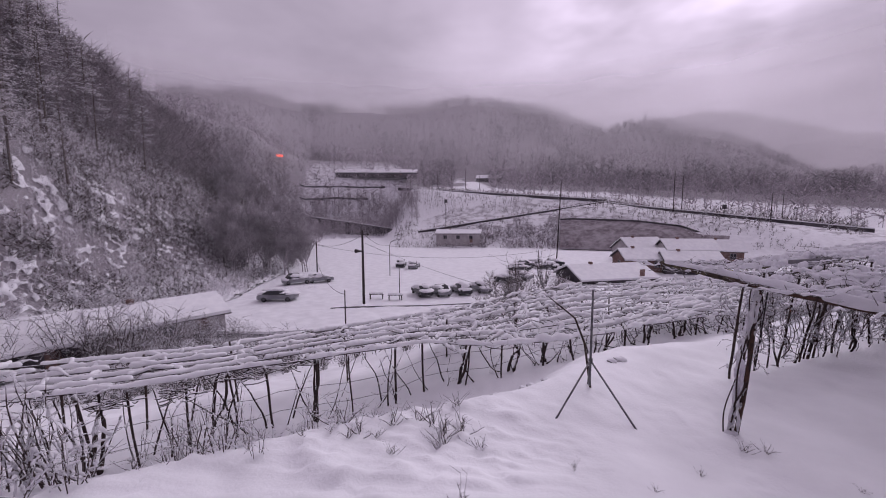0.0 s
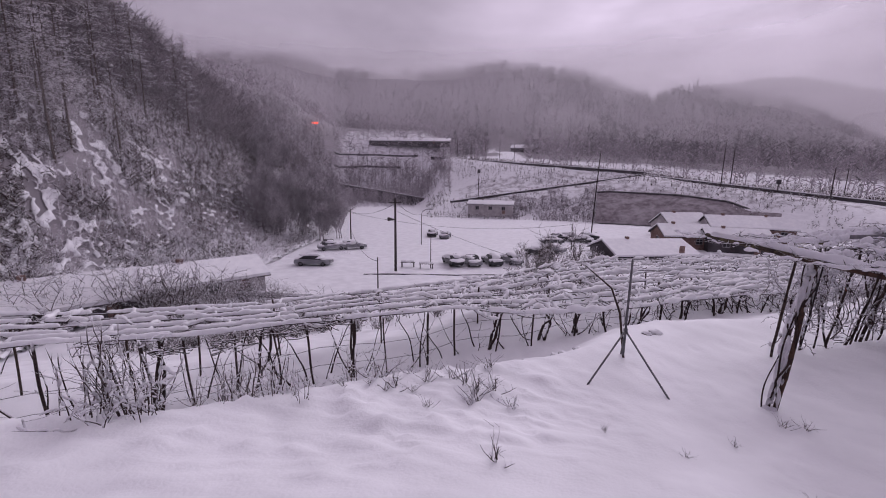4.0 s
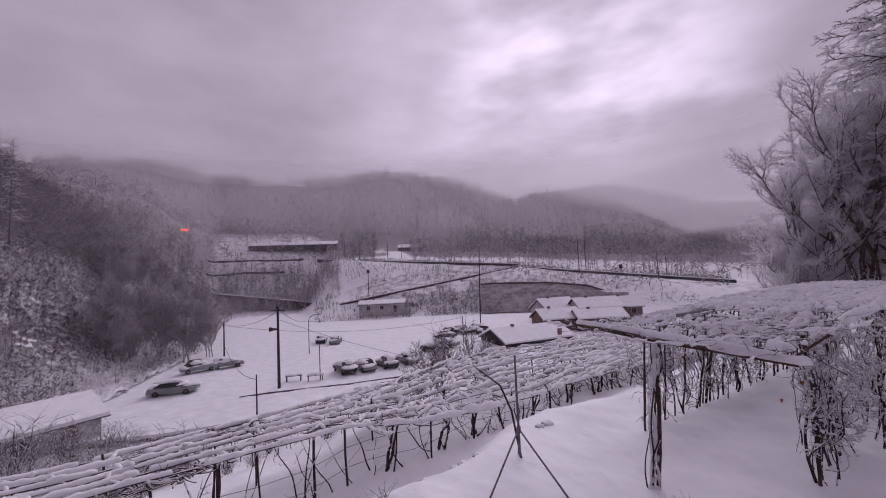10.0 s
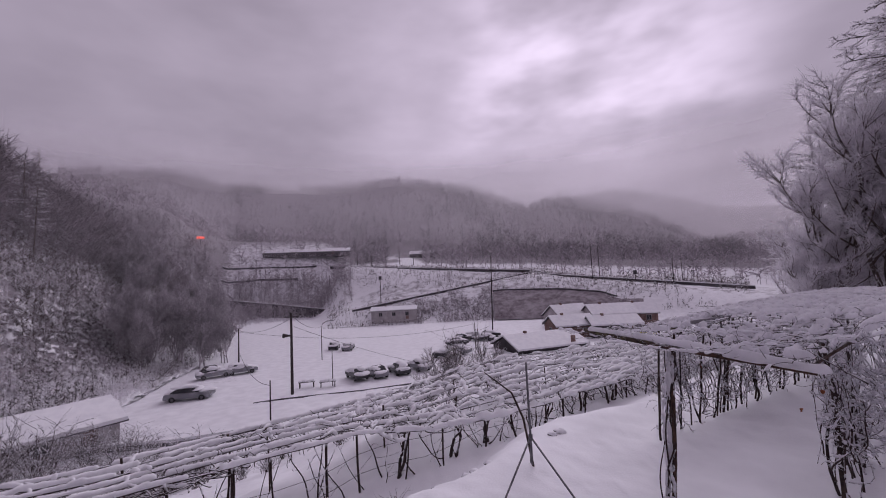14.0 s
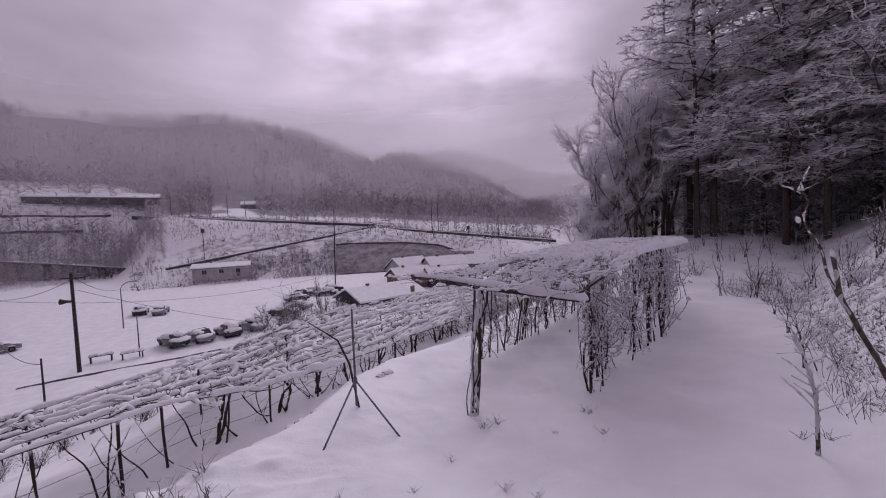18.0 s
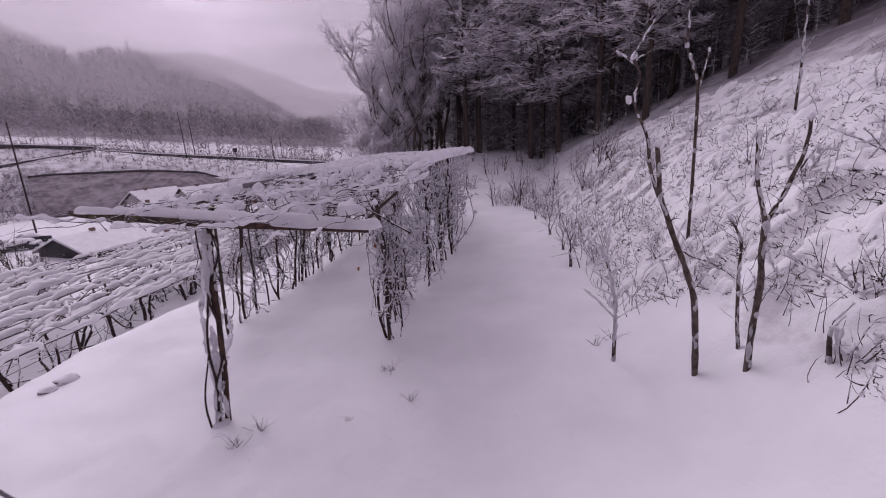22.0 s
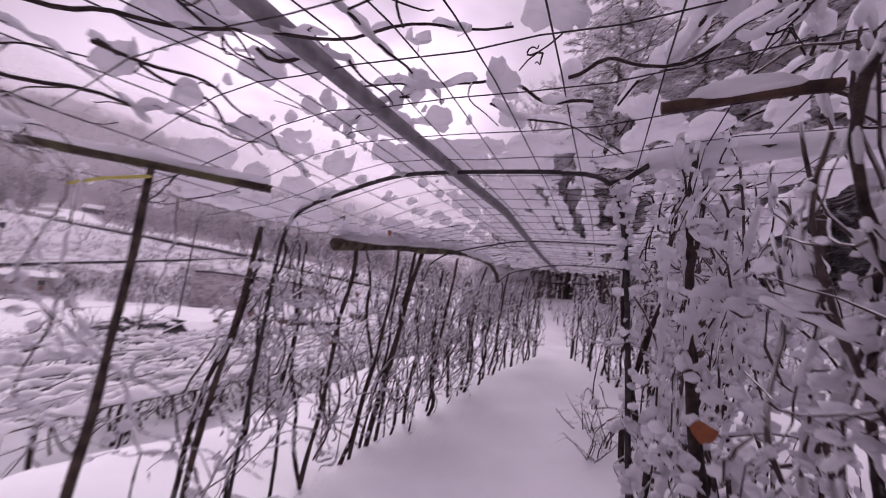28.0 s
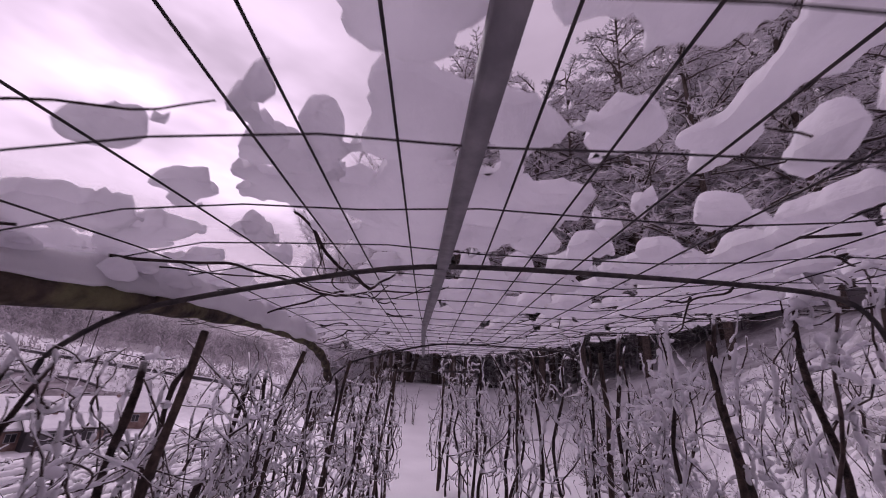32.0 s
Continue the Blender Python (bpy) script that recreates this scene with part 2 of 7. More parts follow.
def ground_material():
    """Snow near by; on the hills patches of brush and leaf litter, with the woods' dimness put into their colour."""
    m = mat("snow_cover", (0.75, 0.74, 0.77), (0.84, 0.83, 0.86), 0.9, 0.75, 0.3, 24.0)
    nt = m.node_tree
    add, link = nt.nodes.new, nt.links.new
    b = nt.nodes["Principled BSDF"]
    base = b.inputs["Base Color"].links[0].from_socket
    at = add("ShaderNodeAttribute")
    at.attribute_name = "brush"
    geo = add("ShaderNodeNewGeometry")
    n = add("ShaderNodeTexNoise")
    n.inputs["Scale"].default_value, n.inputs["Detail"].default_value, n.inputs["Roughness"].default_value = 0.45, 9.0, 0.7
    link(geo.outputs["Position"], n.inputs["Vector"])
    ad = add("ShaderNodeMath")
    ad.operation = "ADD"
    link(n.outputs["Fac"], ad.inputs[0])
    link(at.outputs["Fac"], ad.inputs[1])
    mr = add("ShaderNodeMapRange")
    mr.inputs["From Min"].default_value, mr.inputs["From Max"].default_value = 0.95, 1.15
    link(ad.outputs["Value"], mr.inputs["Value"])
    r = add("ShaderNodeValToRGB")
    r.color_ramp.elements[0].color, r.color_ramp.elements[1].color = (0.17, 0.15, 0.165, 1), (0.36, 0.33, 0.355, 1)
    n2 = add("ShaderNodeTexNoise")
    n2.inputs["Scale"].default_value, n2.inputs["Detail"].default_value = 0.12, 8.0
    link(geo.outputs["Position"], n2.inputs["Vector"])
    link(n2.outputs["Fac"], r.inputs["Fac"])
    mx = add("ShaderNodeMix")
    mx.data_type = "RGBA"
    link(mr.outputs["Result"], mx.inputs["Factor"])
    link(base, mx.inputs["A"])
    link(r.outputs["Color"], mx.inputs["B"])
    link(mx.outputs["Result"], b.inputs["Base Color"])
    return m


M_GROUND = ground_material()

# ---- the lie of the land ----
D_U, D_V = (0.85, 0.527), (-0.527, 0.85)  # along the terrace, and across it towards the valley


def sm(t, a, b):
    t = np.clip((t - a) / (b - a), 0, 1)
    return t * t * (3 - 2 * t)


def wave(x, y, f, seed):
    """Smooth value noise, -1 to 1, for arrays."""
    x, y = np.asarray(x, float) * f, np.asarray(y, float) * f
    xi, yi = np.floor(x), np.floor(y)
    fx, fy = x - xi, y - yi
    fx, fy = fx * fx * (3 - 2 * fx), fy * fy * (3 - 2 * fy)

    def rnd(a, b):
        s = np.sin(a * 127.1 + b * 311.7 + seed * 74.7) * 43758.5453
        return 2 * (s - np.floor(s)) - 1
    return (rnd(xi, yi) * (1 - fx) + rnd(xi + 1, yi) * fx) * (1 - fy) + (rnd(xi, yi + 1) * (1 - fx) + rnd(xi + 1, yi + 1) * fx) * fy


def uv(x, y):
    return x * D_U[0] + y * D_U[1], x * D_V[0] + y * D_V[1]


def xy(u, v):
    return u * D_U[0] + v * D_V[0], u * D_U[1] + v * D_V[1]


AZ_RIDGE = (-180, -100, -75, -45, -38.9, -32.4, -25, -14.4, -7.3, 2.8, 10.8, 14.8, 22, 27.4, 32.2, 45, 70, 180)
EL_RIDGE = (4, 6, 8, 9.8, 11.8, 13.0, 12.6, 13.0, 13.7, 12.2, 9.0, 9.8, 8.2, 5.8, 3.2, 3, 3, 4)
AZ_FAR, EL_FAR = (-180, 0, 10, 17, 25, 30, 34, 50, 70, 180), (0, 4, 9, 11, 10.7, 9.1, 7.2, 5, 4, 0)
AZ_LEFT = (-180, -110, -80, -68, -58, -50, -44, -39, -34, -30, 180)
EL_LEFT = (8, 20, 23, 21, 17, 11.5, 7.5, 4.0, 1.2, 0, 0)
R_LEFT = (30, 30, 34, 38, 44, 50, 56, 64, 80, 100, 100)


def height(x, y):
    x, y = np.asarray(x, float), np.asarray(y, float)
    u, v = uv(x, y)
    r, az = np.hypot(x, y), np.degrees(np.arctan2(x, y))
    # terrace with the knoll on which the walk begins
    terrace = -1.28 - 0.2 * np.exp(-((u - 9) / 2.6) ** 2) * sm(v, 2, 5) + 0.15 * sm(u, 11, 17) + 1.5 * sm(u, 17, 31) * sm(v, -6, 0)
    knoll = 1.28 * np.exp(-(np.maximum(u, 0) / 3.2) ** 2 - (np.maximum(v, 0) / 2.6) ** 2)
    foot = -0.95 - 0.55 * np.maximum(0, 4 - u) - 0.06 * np.maximum(0, u - 7)
    d = np.maximum(0, foot - v)
    bank = 0.98 * (np.sqrt(d * d + 0.04) - 0.2) - 0.46 * np.maximum(0, d - 1.9) - 0.12 * np.maximum(0, d - 9)
    bank = np.minimum(bank, 40)
    up = terrace + knoll + bank
    # below the edge: the lower terrace with the trellis, then the slope to the valley
    edge = 4.95 + 0.12 * np.sin(u * 1.1) + 0.9 * sm(u, 2.5, 6.2)
    low = -3.35 + 0.95 * sm(u, 1.5, 7.0) - 0.3 * sm(-u, 0, 6) - 0.3 * sm(u, 14, 30)
    step = sm(v, edge, edge + 2.4)
    down = np.maximum(low - 0.36 * np.maximum(0, v - 11.5), -10.2)
    near = up * (1 - step) + down * step + 0.0
    # the valley and the hills
    crest = np.interp(az, (-17.3, -10, 0, 10.8, 17, 22.6, 28, 36.5), (11.6, 8.6, 6.1, 3.8, 1.0, -0.6, -2.0, -4.2))
    back = np.interp(az, (-17, -10, 0, 11, 17, 22.6, 28, 36.5), (205, 172, 156, 150, 144, 138.6, 134, 134))
    at = (-14.6, -9.7, -4, 3, 10.8, 17, 22.6, 28, 36.5)
    dam_r = np.interp(az, at, (133.7, 133, 136, 140.8, 147, 140, 134.6, 130, 130))
    dam_z = np.interp(az, at, (-6.6, -4.8, -2.7, -0.1, 3.2, 0.6, -1.0, -2.4, -4.6))
    gate = sm(az, -20, -15) * (1 - sm(az, 36, 48))
    far = -10.2 + gate * ((dam_z + 10.2) * sm(r, 118 - 0.25 * az, dam_r) + (crest - dam_z) * sm(r, dam_r, back))
    el = np.interp(az, AZ_RIDGE, EL_RIDGE)
    far = np.maximum(far + 10 * sm(r, 160, 260) * sm(az, -19, -6), -10.2 + 40 * sm(r, 186, 262) * (1 - sm(az, -19, -6)))
    far = np.maximum(far, -10.2 + (560 * np.tan(np.radians(el)) + 10) * sm(r, 175, 560) ** 1.15)
    far = np.maximum(far, -10.2 + (1100 * np.tan(np.radians(np.interp(az, AZ_FAR, EL_FAR))) + 10) * sm(r, 600, 1100))
    rl = np.interp(az, AZ_LEFT, R_LEFT)
    left = (rl * 2.1) * np.tan(np.radians(np.interp(az, AZ_LEFT, EL_LEFT)))
    far = far + (left + 10.2 * sm(left, 0, 8)) * sm(r, rl * 0.93, rl * 2.1)
    right = sm(az, 38, 70) * (1 - sm(az, 140, 175))
    k = sm(r, 34, 70) * (1 - sm(v, 14, -2) * sm(az, 30, 60))
    z = near * (1 - k) + np.maximum(far, near * right - 30 * (1 - right)) * k
    # relief of the snow
    amp = 0.035 + 0.05 * sm(v, edge, edge + 1) + 0.10 * sm(d, 0.1, 1.2) * (1 - sm(r, 30, 60))
    z = z + amp * (wave(x, y, 0.7, 3) + 0.55 * wave(x, y, 1.7, 5)) + 0.012 * wave(x, y, 5.0, 9) * (1 - sm(r, 8, 20))
    z = z + (1 - sm(r, 9, 14)) * (0.012 * wave(x, y, 2.6, 13) - 0.05 * np.maximum(0, wave(x, y, 3.3, 14) - 0.55) + 0.03 * np.maximum(0, wave(x, y, 4.1, 15) - 0.5))
    lip = sm(v, 2.2, 3.6) * (1 - sm(u, 1.5, 4.0)) * (1 - sm(r, 8, 11))
    z = z + lip * (0.095 * np.maximum(0, wave(x, y, 4.2, 16) - 0.1) + 0.05 * np.maximum(0, wave(x, y, 8.0, 17)) - 0.06 * np.maximum(0, wave(x, y, 6.0, 18) - 0.35))
    tuft = sm(d, 0.15, 0.8) * (1 - sm(r, 20, 40))
    z = z + tuft * 0.10 * np.maximum(0, wave(x, y, 2.6, 11)) + tuft * 0.05 * np.maximum(0, wave(x, y, 6.0, 12))
    z = z + sm(r, 170, 400) * 5 * (wave(x, y, 0.015, 21) + 0.5 * wave(x, y, 0.04, 22)) + 1.2 * sm(r, 60, 110) * sm(left, 2, 10) * wave(x, y, 0.09, 23)
    return z


def gz(x, y):
    return float(height(np.array([x]), np.array([y]))[0])


def brush_and_dimness(x, y):
    """Where scrub, and dimness painted in under the woods, darken the snow: 0 open snow, 1 wooded."""
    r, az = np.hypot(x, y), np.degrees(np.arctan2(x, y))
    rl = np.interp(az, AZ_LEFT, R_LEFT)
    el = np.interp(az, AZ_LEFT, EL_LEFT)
    # the 0.18 more uphill paints the dimness under the trees into the ground
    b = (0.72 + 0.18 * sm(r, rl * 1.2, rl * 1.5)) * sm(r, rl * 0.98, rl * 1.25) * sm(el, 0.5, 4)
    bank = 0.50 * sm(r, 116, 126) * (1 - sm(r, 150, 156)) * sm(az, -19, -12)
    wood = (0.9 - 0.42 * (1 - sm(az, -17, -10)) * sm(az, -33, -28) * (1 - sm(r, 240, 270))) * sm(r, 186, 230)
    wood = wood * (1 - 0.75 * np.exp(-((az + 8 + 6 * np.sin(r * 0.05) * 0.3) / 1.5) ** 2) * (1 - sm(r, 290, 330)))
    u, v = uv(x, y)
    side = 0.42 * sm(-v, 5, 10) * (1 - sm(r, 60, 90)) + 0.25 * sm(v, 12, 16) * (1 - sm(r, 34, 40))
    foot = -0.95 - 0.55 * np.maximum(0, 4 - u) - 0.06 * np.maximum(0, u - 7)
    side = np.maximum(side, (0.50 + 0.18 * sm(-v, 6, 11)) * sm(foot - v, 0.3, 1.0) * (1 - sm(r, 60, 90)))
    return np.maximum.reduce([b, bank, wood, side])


def mesh_of(name, verts, faces, material=None, smooth=True):
    """A mesh from arrays; a four-cornered face whose last corner repeats the third is a triangle."""
    me = bpy.data.meshes.new(name)
    v = np.asarray(verts, np.float32).reshape(-1, 3)
    f = np.asarray(faces, np.int32)
    tri = f[:, 2] == f[:, 3]
    q, t = f[~tri], f[tri][:, :3]
    loops = np.concatenate([q.ravel(), t.ravel()])
    starts = np.concatenate([np.arange(len(q)) * 4, len(q) * 4 + np.arange(len(t)) * 3]).astype(np.int32)
    me.vertices.add(len(v))
    me.vertices.foreach_set("co", v.ravel())
    me.loops.add(len(loops))
    me.loops.foreach_set("vertex_index", loops.astype(np.int32))
    me.polygons.add(len(f))
    me.polygons.foreach_set("loop_start", starts)
    me.polygons.foreach_set("use_smooth", np.full(len(f), smooth))
    me.update(calc_edges=True)
    if material:
        me.materials.append(material)
    return me


def make_ground():
    na, nr = 640, 330
    radii = np.concatenate([[0.0], 0.22 * (3600 / 0.22) ** (np.arange(nr - 1) / (nr - 2))])
    ang = np.arange(na) / na * 2 * np.pi
    cx, cy = 2.6, 3.2
    rr, aa = np.meshgrid(radii[1:], ang, indexing="ij")
    x, y = cx + rr * np.sin(aa), cy + rr * np.cos(aa)
    x, y = np.concatenate([[cx], x.ravel()]), np.concatenate([[cy], y.ravel()])
    z = height(x, y)
    n = nr - 1
    i, j = np.meshgrid(np.arange(n - 1), np.arange(na), indexing="ij")
    a, b = 1 + i * na + j, 1 + i * na + (j + 1) % na
    quads = np.stack([a, b, b + na, a + na], -1).reshape(-1, 4)[:, ::-1]
    k = np.arange(0, na, 2)
    cap = np.stack([np.zeros(len(k), int), 1 + (k + 2) % na, 1 + k + 1, 1 + k], -1)
    quads = np.concatenate([quads, cap[:, ::-1]])
    me = mesh_of("ground", np.stack([x, y, z], -1), quads, M_GROUND)
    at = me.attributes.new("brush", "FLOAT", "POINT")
    at.data.foreach_set("value", brush_and_dimness(x, y).astype(np.float32))
    ob = new("ground", me)
    tagged(ob, "deep fresh snow over terraced garden, valley floor and hills", "ground", kind="structure")
    return ob


make_ground()

# ---- building kit ----
RNG = np.random.default_rng(7)


class Build:
    """Collects tubes, lumps and slabs into one mesh."""

    def __init__(self):
        self.v, self.f, self.n = [], [], 0

    def put(self, v, f):
        self.v.append(np.asarray(v, np.float32))
        self.f.append(np.asarray(f, np.int32) + self.n)
        self.n += len(v)
        return self

    def tube(self, pts, r, sides=6, flat=1.0):
        p = np.asarray(pts, float)
        r = np.broadcast_to(np.asarray(r, float), (len(p),)).copy()
        p = np.concatenate([p[:1], p, p[-1:]])
        r = np.concatenate([[r[0] * 0.05], r, [r[-1] * 0.05]])
        t = np.gradient(p[1:-1], axis=0)
        t = np.concatenate([t[:1], t, t[-1:]])
        t /= np.linalg.norm(t, axis=1)[:, None] + 1e-9
        ref = np.where(np.abs(t[:, 2:3]) > 0.9, np.array([[1.0, 0, 0]]), np.array([[0, 0, 1.0]]))
        a = np.cross(t, ref)
        a /= np.linalg.norm(a, axis=1)[:, None] + 1e-9
        b = np.cross(a, t)
        an = np.arange(sides) / sides * 2 * np.pi + np.pi / sides
        ring = a[:, None] * np.cos(an)[None, :, None] + b[:, None] * np.sin(an)[None, :, None] * flat
        v = (p[:, None] + ring * r[:, None, None]).reshape(-1, 3)
        i, j = np.meshgrid(np.arange(len(p) - 1), np.arange(sides), indexing="ij")
        k = (j + 1) % sides
        f = np.stack([i * sides + j, i * sides + k, (i + 1) * sides + k, (i + 1) * sides + j], -1).reshape(-1, 4)
        return self.put(v, f)

    def lumps(self, at, size, kind=1):
        """Rounded irregular snow lumps; size rows are half-widths x, y, z, turned at random about z by the fourth."""
        at, size = np.asarray(at, float).reshape(-1, 3), np.asarray(size, float).reshape(-1, 4)
        for p, s in zip(at, size):
            bv, bf = LUMPS[kind][RNG.integers(len(LUMPS[kind]))]
            c, q = math.cos(s[3]), math.sin(s[3])
            v = bv * s[:3]
            v = np.stack([v[:, 0] * c - v[:, 1] * q, v[:, 0] * q + v[:, 1] * c, v[:, 2]], -1) + p
            self.put(v, bf)
        return self

    def rope(self, pts, r, cover=0.6, sides=6):
        """Snow lying along a twig: soft sausages of uneven thickness with gaps between them."""
        p = np.asarray(pts, float)
        s = np.r_[0, np.cumsum(np.linalg.norm(np.diff(p, axis=0), axis=1))]
        n = int(s[-1] / (r * 0.75)) + 3
        q = np.linspace(0, s[-1], n)
        f = np.stack([np.interp(q, s, p[:, k]) for k in range(3)], -1)
        ph = RNG.uniform(0, 999)
        a = wave(q / r * 0.12 + ph, q * 0 + ph, 1.0, 5) * 0.75 + wave(q / r * 0.33 + ph, q * 0 + 7, 1.0, 6) * 0.55 + 2 * cover - 1
        rad = r * np.sqrt(np.clip(a, 0, 1.3)) * (1 + 0.30 * wave(q / r * 0.55 + ph, q * 0 + 3, 1.0, 8))
        f[:, 2] += rad * 0.55
        f += np.stack([wave(q / r * 0.45 + ph, q * 0 + k, 1.0, 11 + k) for k in (0, 1, 2)], -1) * r * 0.42
        on = rad > r * 0.12
        k = 0
        while k < n:
            if not on[k]:
                k += 1
                continue
            j = k
            while j < n and on[j]:
                j += 1
            if j - k >= 2:
                rr = rad[k:j].copy()
                rr[0] *= 0.5
                rr[-1] *= 0.5
                self.tube(f[k:j], rr, sides, 0.9)
            k = j + 1
        return self

    def ridge(self, pts, w, h, sides=12):
        """A smooth cap of snow on a beam: a swept half-round, uneven in width and height."""
        p = np.asarray(pts, float)
        s = np.r_[0, np.cumsum(np.linalg.norm(np.diff(p, axis=0), axis=1))]
        n = max(6, int(s[-1] / 0.025))
        q = np.linspace(0, s[-1], n)
        f = np.stack([np.interp(q, s, p[:, k]) for k in range(3)], -1)
        d = np.gradient(f, axis=0)
        d /= np.linalg.norm(d, axis=1)[:, None]
        side = np.stack([-d[:, 1], d[:, 0], 0 * q], -1)
        side /= np.linalg.norm(side, axis=1)[:, None] + 1e-9
        ph = RNG.uniform(0, 99)
        end = np.sqrt(np.clip(np.minimum(q, s[-1] - q) / 0.06, 0.0, 1)) + 0.02
        ww = w * end * (1 + 0.28 * wave(q + ph, q * 0, 5, 2) + 0.14 * wave(q + ph, q * 0, 14, 3))
        hh = h * end * (1 + 0.30 * wave(q + ph, q * 0 + 5, 4, 4) + 0.16 * wave(q + ph, q * 0, 13, 5))
        mid = 0.2 * w * wave(q + ph, q * 0 + 9, 6, 7)
        an = np.arange(sides) / sides * 2 * np.pi
        c, z = np.cos(an), np.sin(an)
        z = np.where(z < 0, z * 0.28, z)
        v = f[:, None] + side[:, None] * (mid[:, None] + ww[:, None] * c[None])[..., None] + np.array([0, 0, 1.0]) * (hh[:, None] * z[None])[..., None]
        i, j = np.meshgrid(np.arange(n - 1), np.arange(sides), indexing="ij")
        k = (j + 1) % sides
        fc = np.stack([i * sides + j, i * sides + k, (i + 1) * sides + k, (i + 1) * sides + j], -1).reshape(-1, 4)
        return self.put(v.reshape(-1, 3), fc)

    def sheet(self, us, vs, field, place, thick, droop):
        """Snow lying where field(u, v) is over 0, thinning out to a rounded rim; place(u, v) gives x, y, z of its bed."""
        u, v = np.meshgrid(us, vs, indexing="ij")
        f = field(u, v)
        inside = f > 0
        su, sv, cnt = np.zeros_like(u), np.zeros_like(u), np.zeros_like(u)
        for ax, sh in ((0, 1), (0, -1), (1, 1), (1, -1)):
            nf, nu, nv = np.roll(f, sh, ax), np.roll(u, sh, ax), np.roll(v, sh, ax)
            ok = ~inside & (nf > 0) & (np.abs(nu - u) + np.abs(nv - v) < 4 * max(us[1] - us[0], vs[1] - vs[0]))
            t = np.where(ok, f / (f - nf + 1e-9), 0)
            su += np.where(ok, u + (nu - u) * t, 0)
            sv += np.where(ok, v + (nv - v) * t, 0)
            cnt += ok
        mv = cnt > 0
        u, v = np.where(mv, su / np.maximum(cnt, 1), u), np.where(mv, sv / np.maximum(cnt, 1), v)
        h = np.sqrt(np.clip(f, 0, None)) * thick(u, v)
        x, y, z = place(u, v)
        keep = inside | mv
        n, m = u.shape
        quad = (inside[:-1, :-1] | inside[1:, :-1] | inside[1:, 1:] | inside[:-1, 1:]) & keep[:-1, :-1] & keep[1:, :-1] & keep[1:, 1:] & keep[:-1, 1:]
        i, j = np.nonzero(quad)
        q = np.stack([i * m + j, (i + 1) * m + j, (i + 1) * m + j + 1, i * m + j + 1], -1)
        tri = []
        for a, b, c, o in (((0, 0), (1, 0), (0, 1), (1, 1)), ((1, 0), (1, 1), (0, 0), (0, 1)), ((1, 1), (0, 1), (1, 0), (0, 0)), ((0, 1), (0, 0), (1, 1), (1, 0))):
            g = [keep[s[0]:n - 1 + s[0], s[1]:m - 1 + s[1]] for s in (a, b, c, o)]
            on = inside[a[0]:n - 1 + a[0], a[1]:m - 1 + a[1]]
            i, j = np.nonzero(g[0] & g[1] & g[2] & ~g[3] & on)
            t = [(i + s[0]) * m + j + s[1] for s in (a, b, c)]
            tri.append(np.stack([t[0], t[1], t[2], t[2]], -1))
        q = np.concatenate([q, *tri])
        top = np.stack([x, y, z + h], -1).reshape(-1, 3)
        low = np.stack([x, y, z - droop * h - 0.013 * np.clip(f * 4, 0, 1) * (1 + wave(u, v, 8, 93) + 0.5 * wave(u, v, 19, 94))], -1).reshape(-1, 3)
        used = np.unique(q)
        new_id = np.zeros(n * m, int)
        new_id[used] = np.arange(len(used))
        q = new_id[q]
        if droop is not None and droop > 0:
            rev = np.stack([np.where(q[:, 2] == q[:, 3], q[:, 2], q[:, 3]), np.where(q[:, 2] == q[:, 3], q[:, 1], q[:, 2]), np.where(q[:, 2] == q[:, 3], q[:, 0], q[:, 1]), q[:, 0]], -1)
            self.put(low[used], rev)
        return self.put(top[used], q)

    def box(self, lo, hi):
        (a, b, c), (d, e, g) = lo, hi
        v = [(a, b, c), (d, b, c), (d, e, c), (a, e, c), (a, b, g), (d, b, g), (d, e, g), (a, e, g)]
        return self.put(v, [(3, 2, 1, 0), (4, 5, 6, 7), (0, 1, 5, 4), (1, 2, 6, 5), (2, 3, 7, 6), (3, 0, 4, 7)])

    def blades(self, a, b, w):
        """Thin four-cornered twigs from points a to points b, of width w, each with its own turn."""
        a, b = np.asarray(a, float), np.asarray(b, float)
        d = b - a
        side = np.cross(d, RNG.normal(size=a.shape))
        side /= np.linalg.norm(side, axis=1)[:, None] + 1e-9
        w = np.broadcast_to(np.asarray(w, float), (len(a),))[:, None]
        m = a + d * 0.45 + side * w * 1.5
        v = np.stack([a - side * w, m, b, a + side * w], 1).reshape(-1, 3)
        return self.put(v, np.arange(len(a) * 4).reshape(-1, 4))

    def mesh(self, name, material, smooth=True):
        return mesh_of(name, np.concatenate(self.v), np.concatenate(self.f), material, smooth)


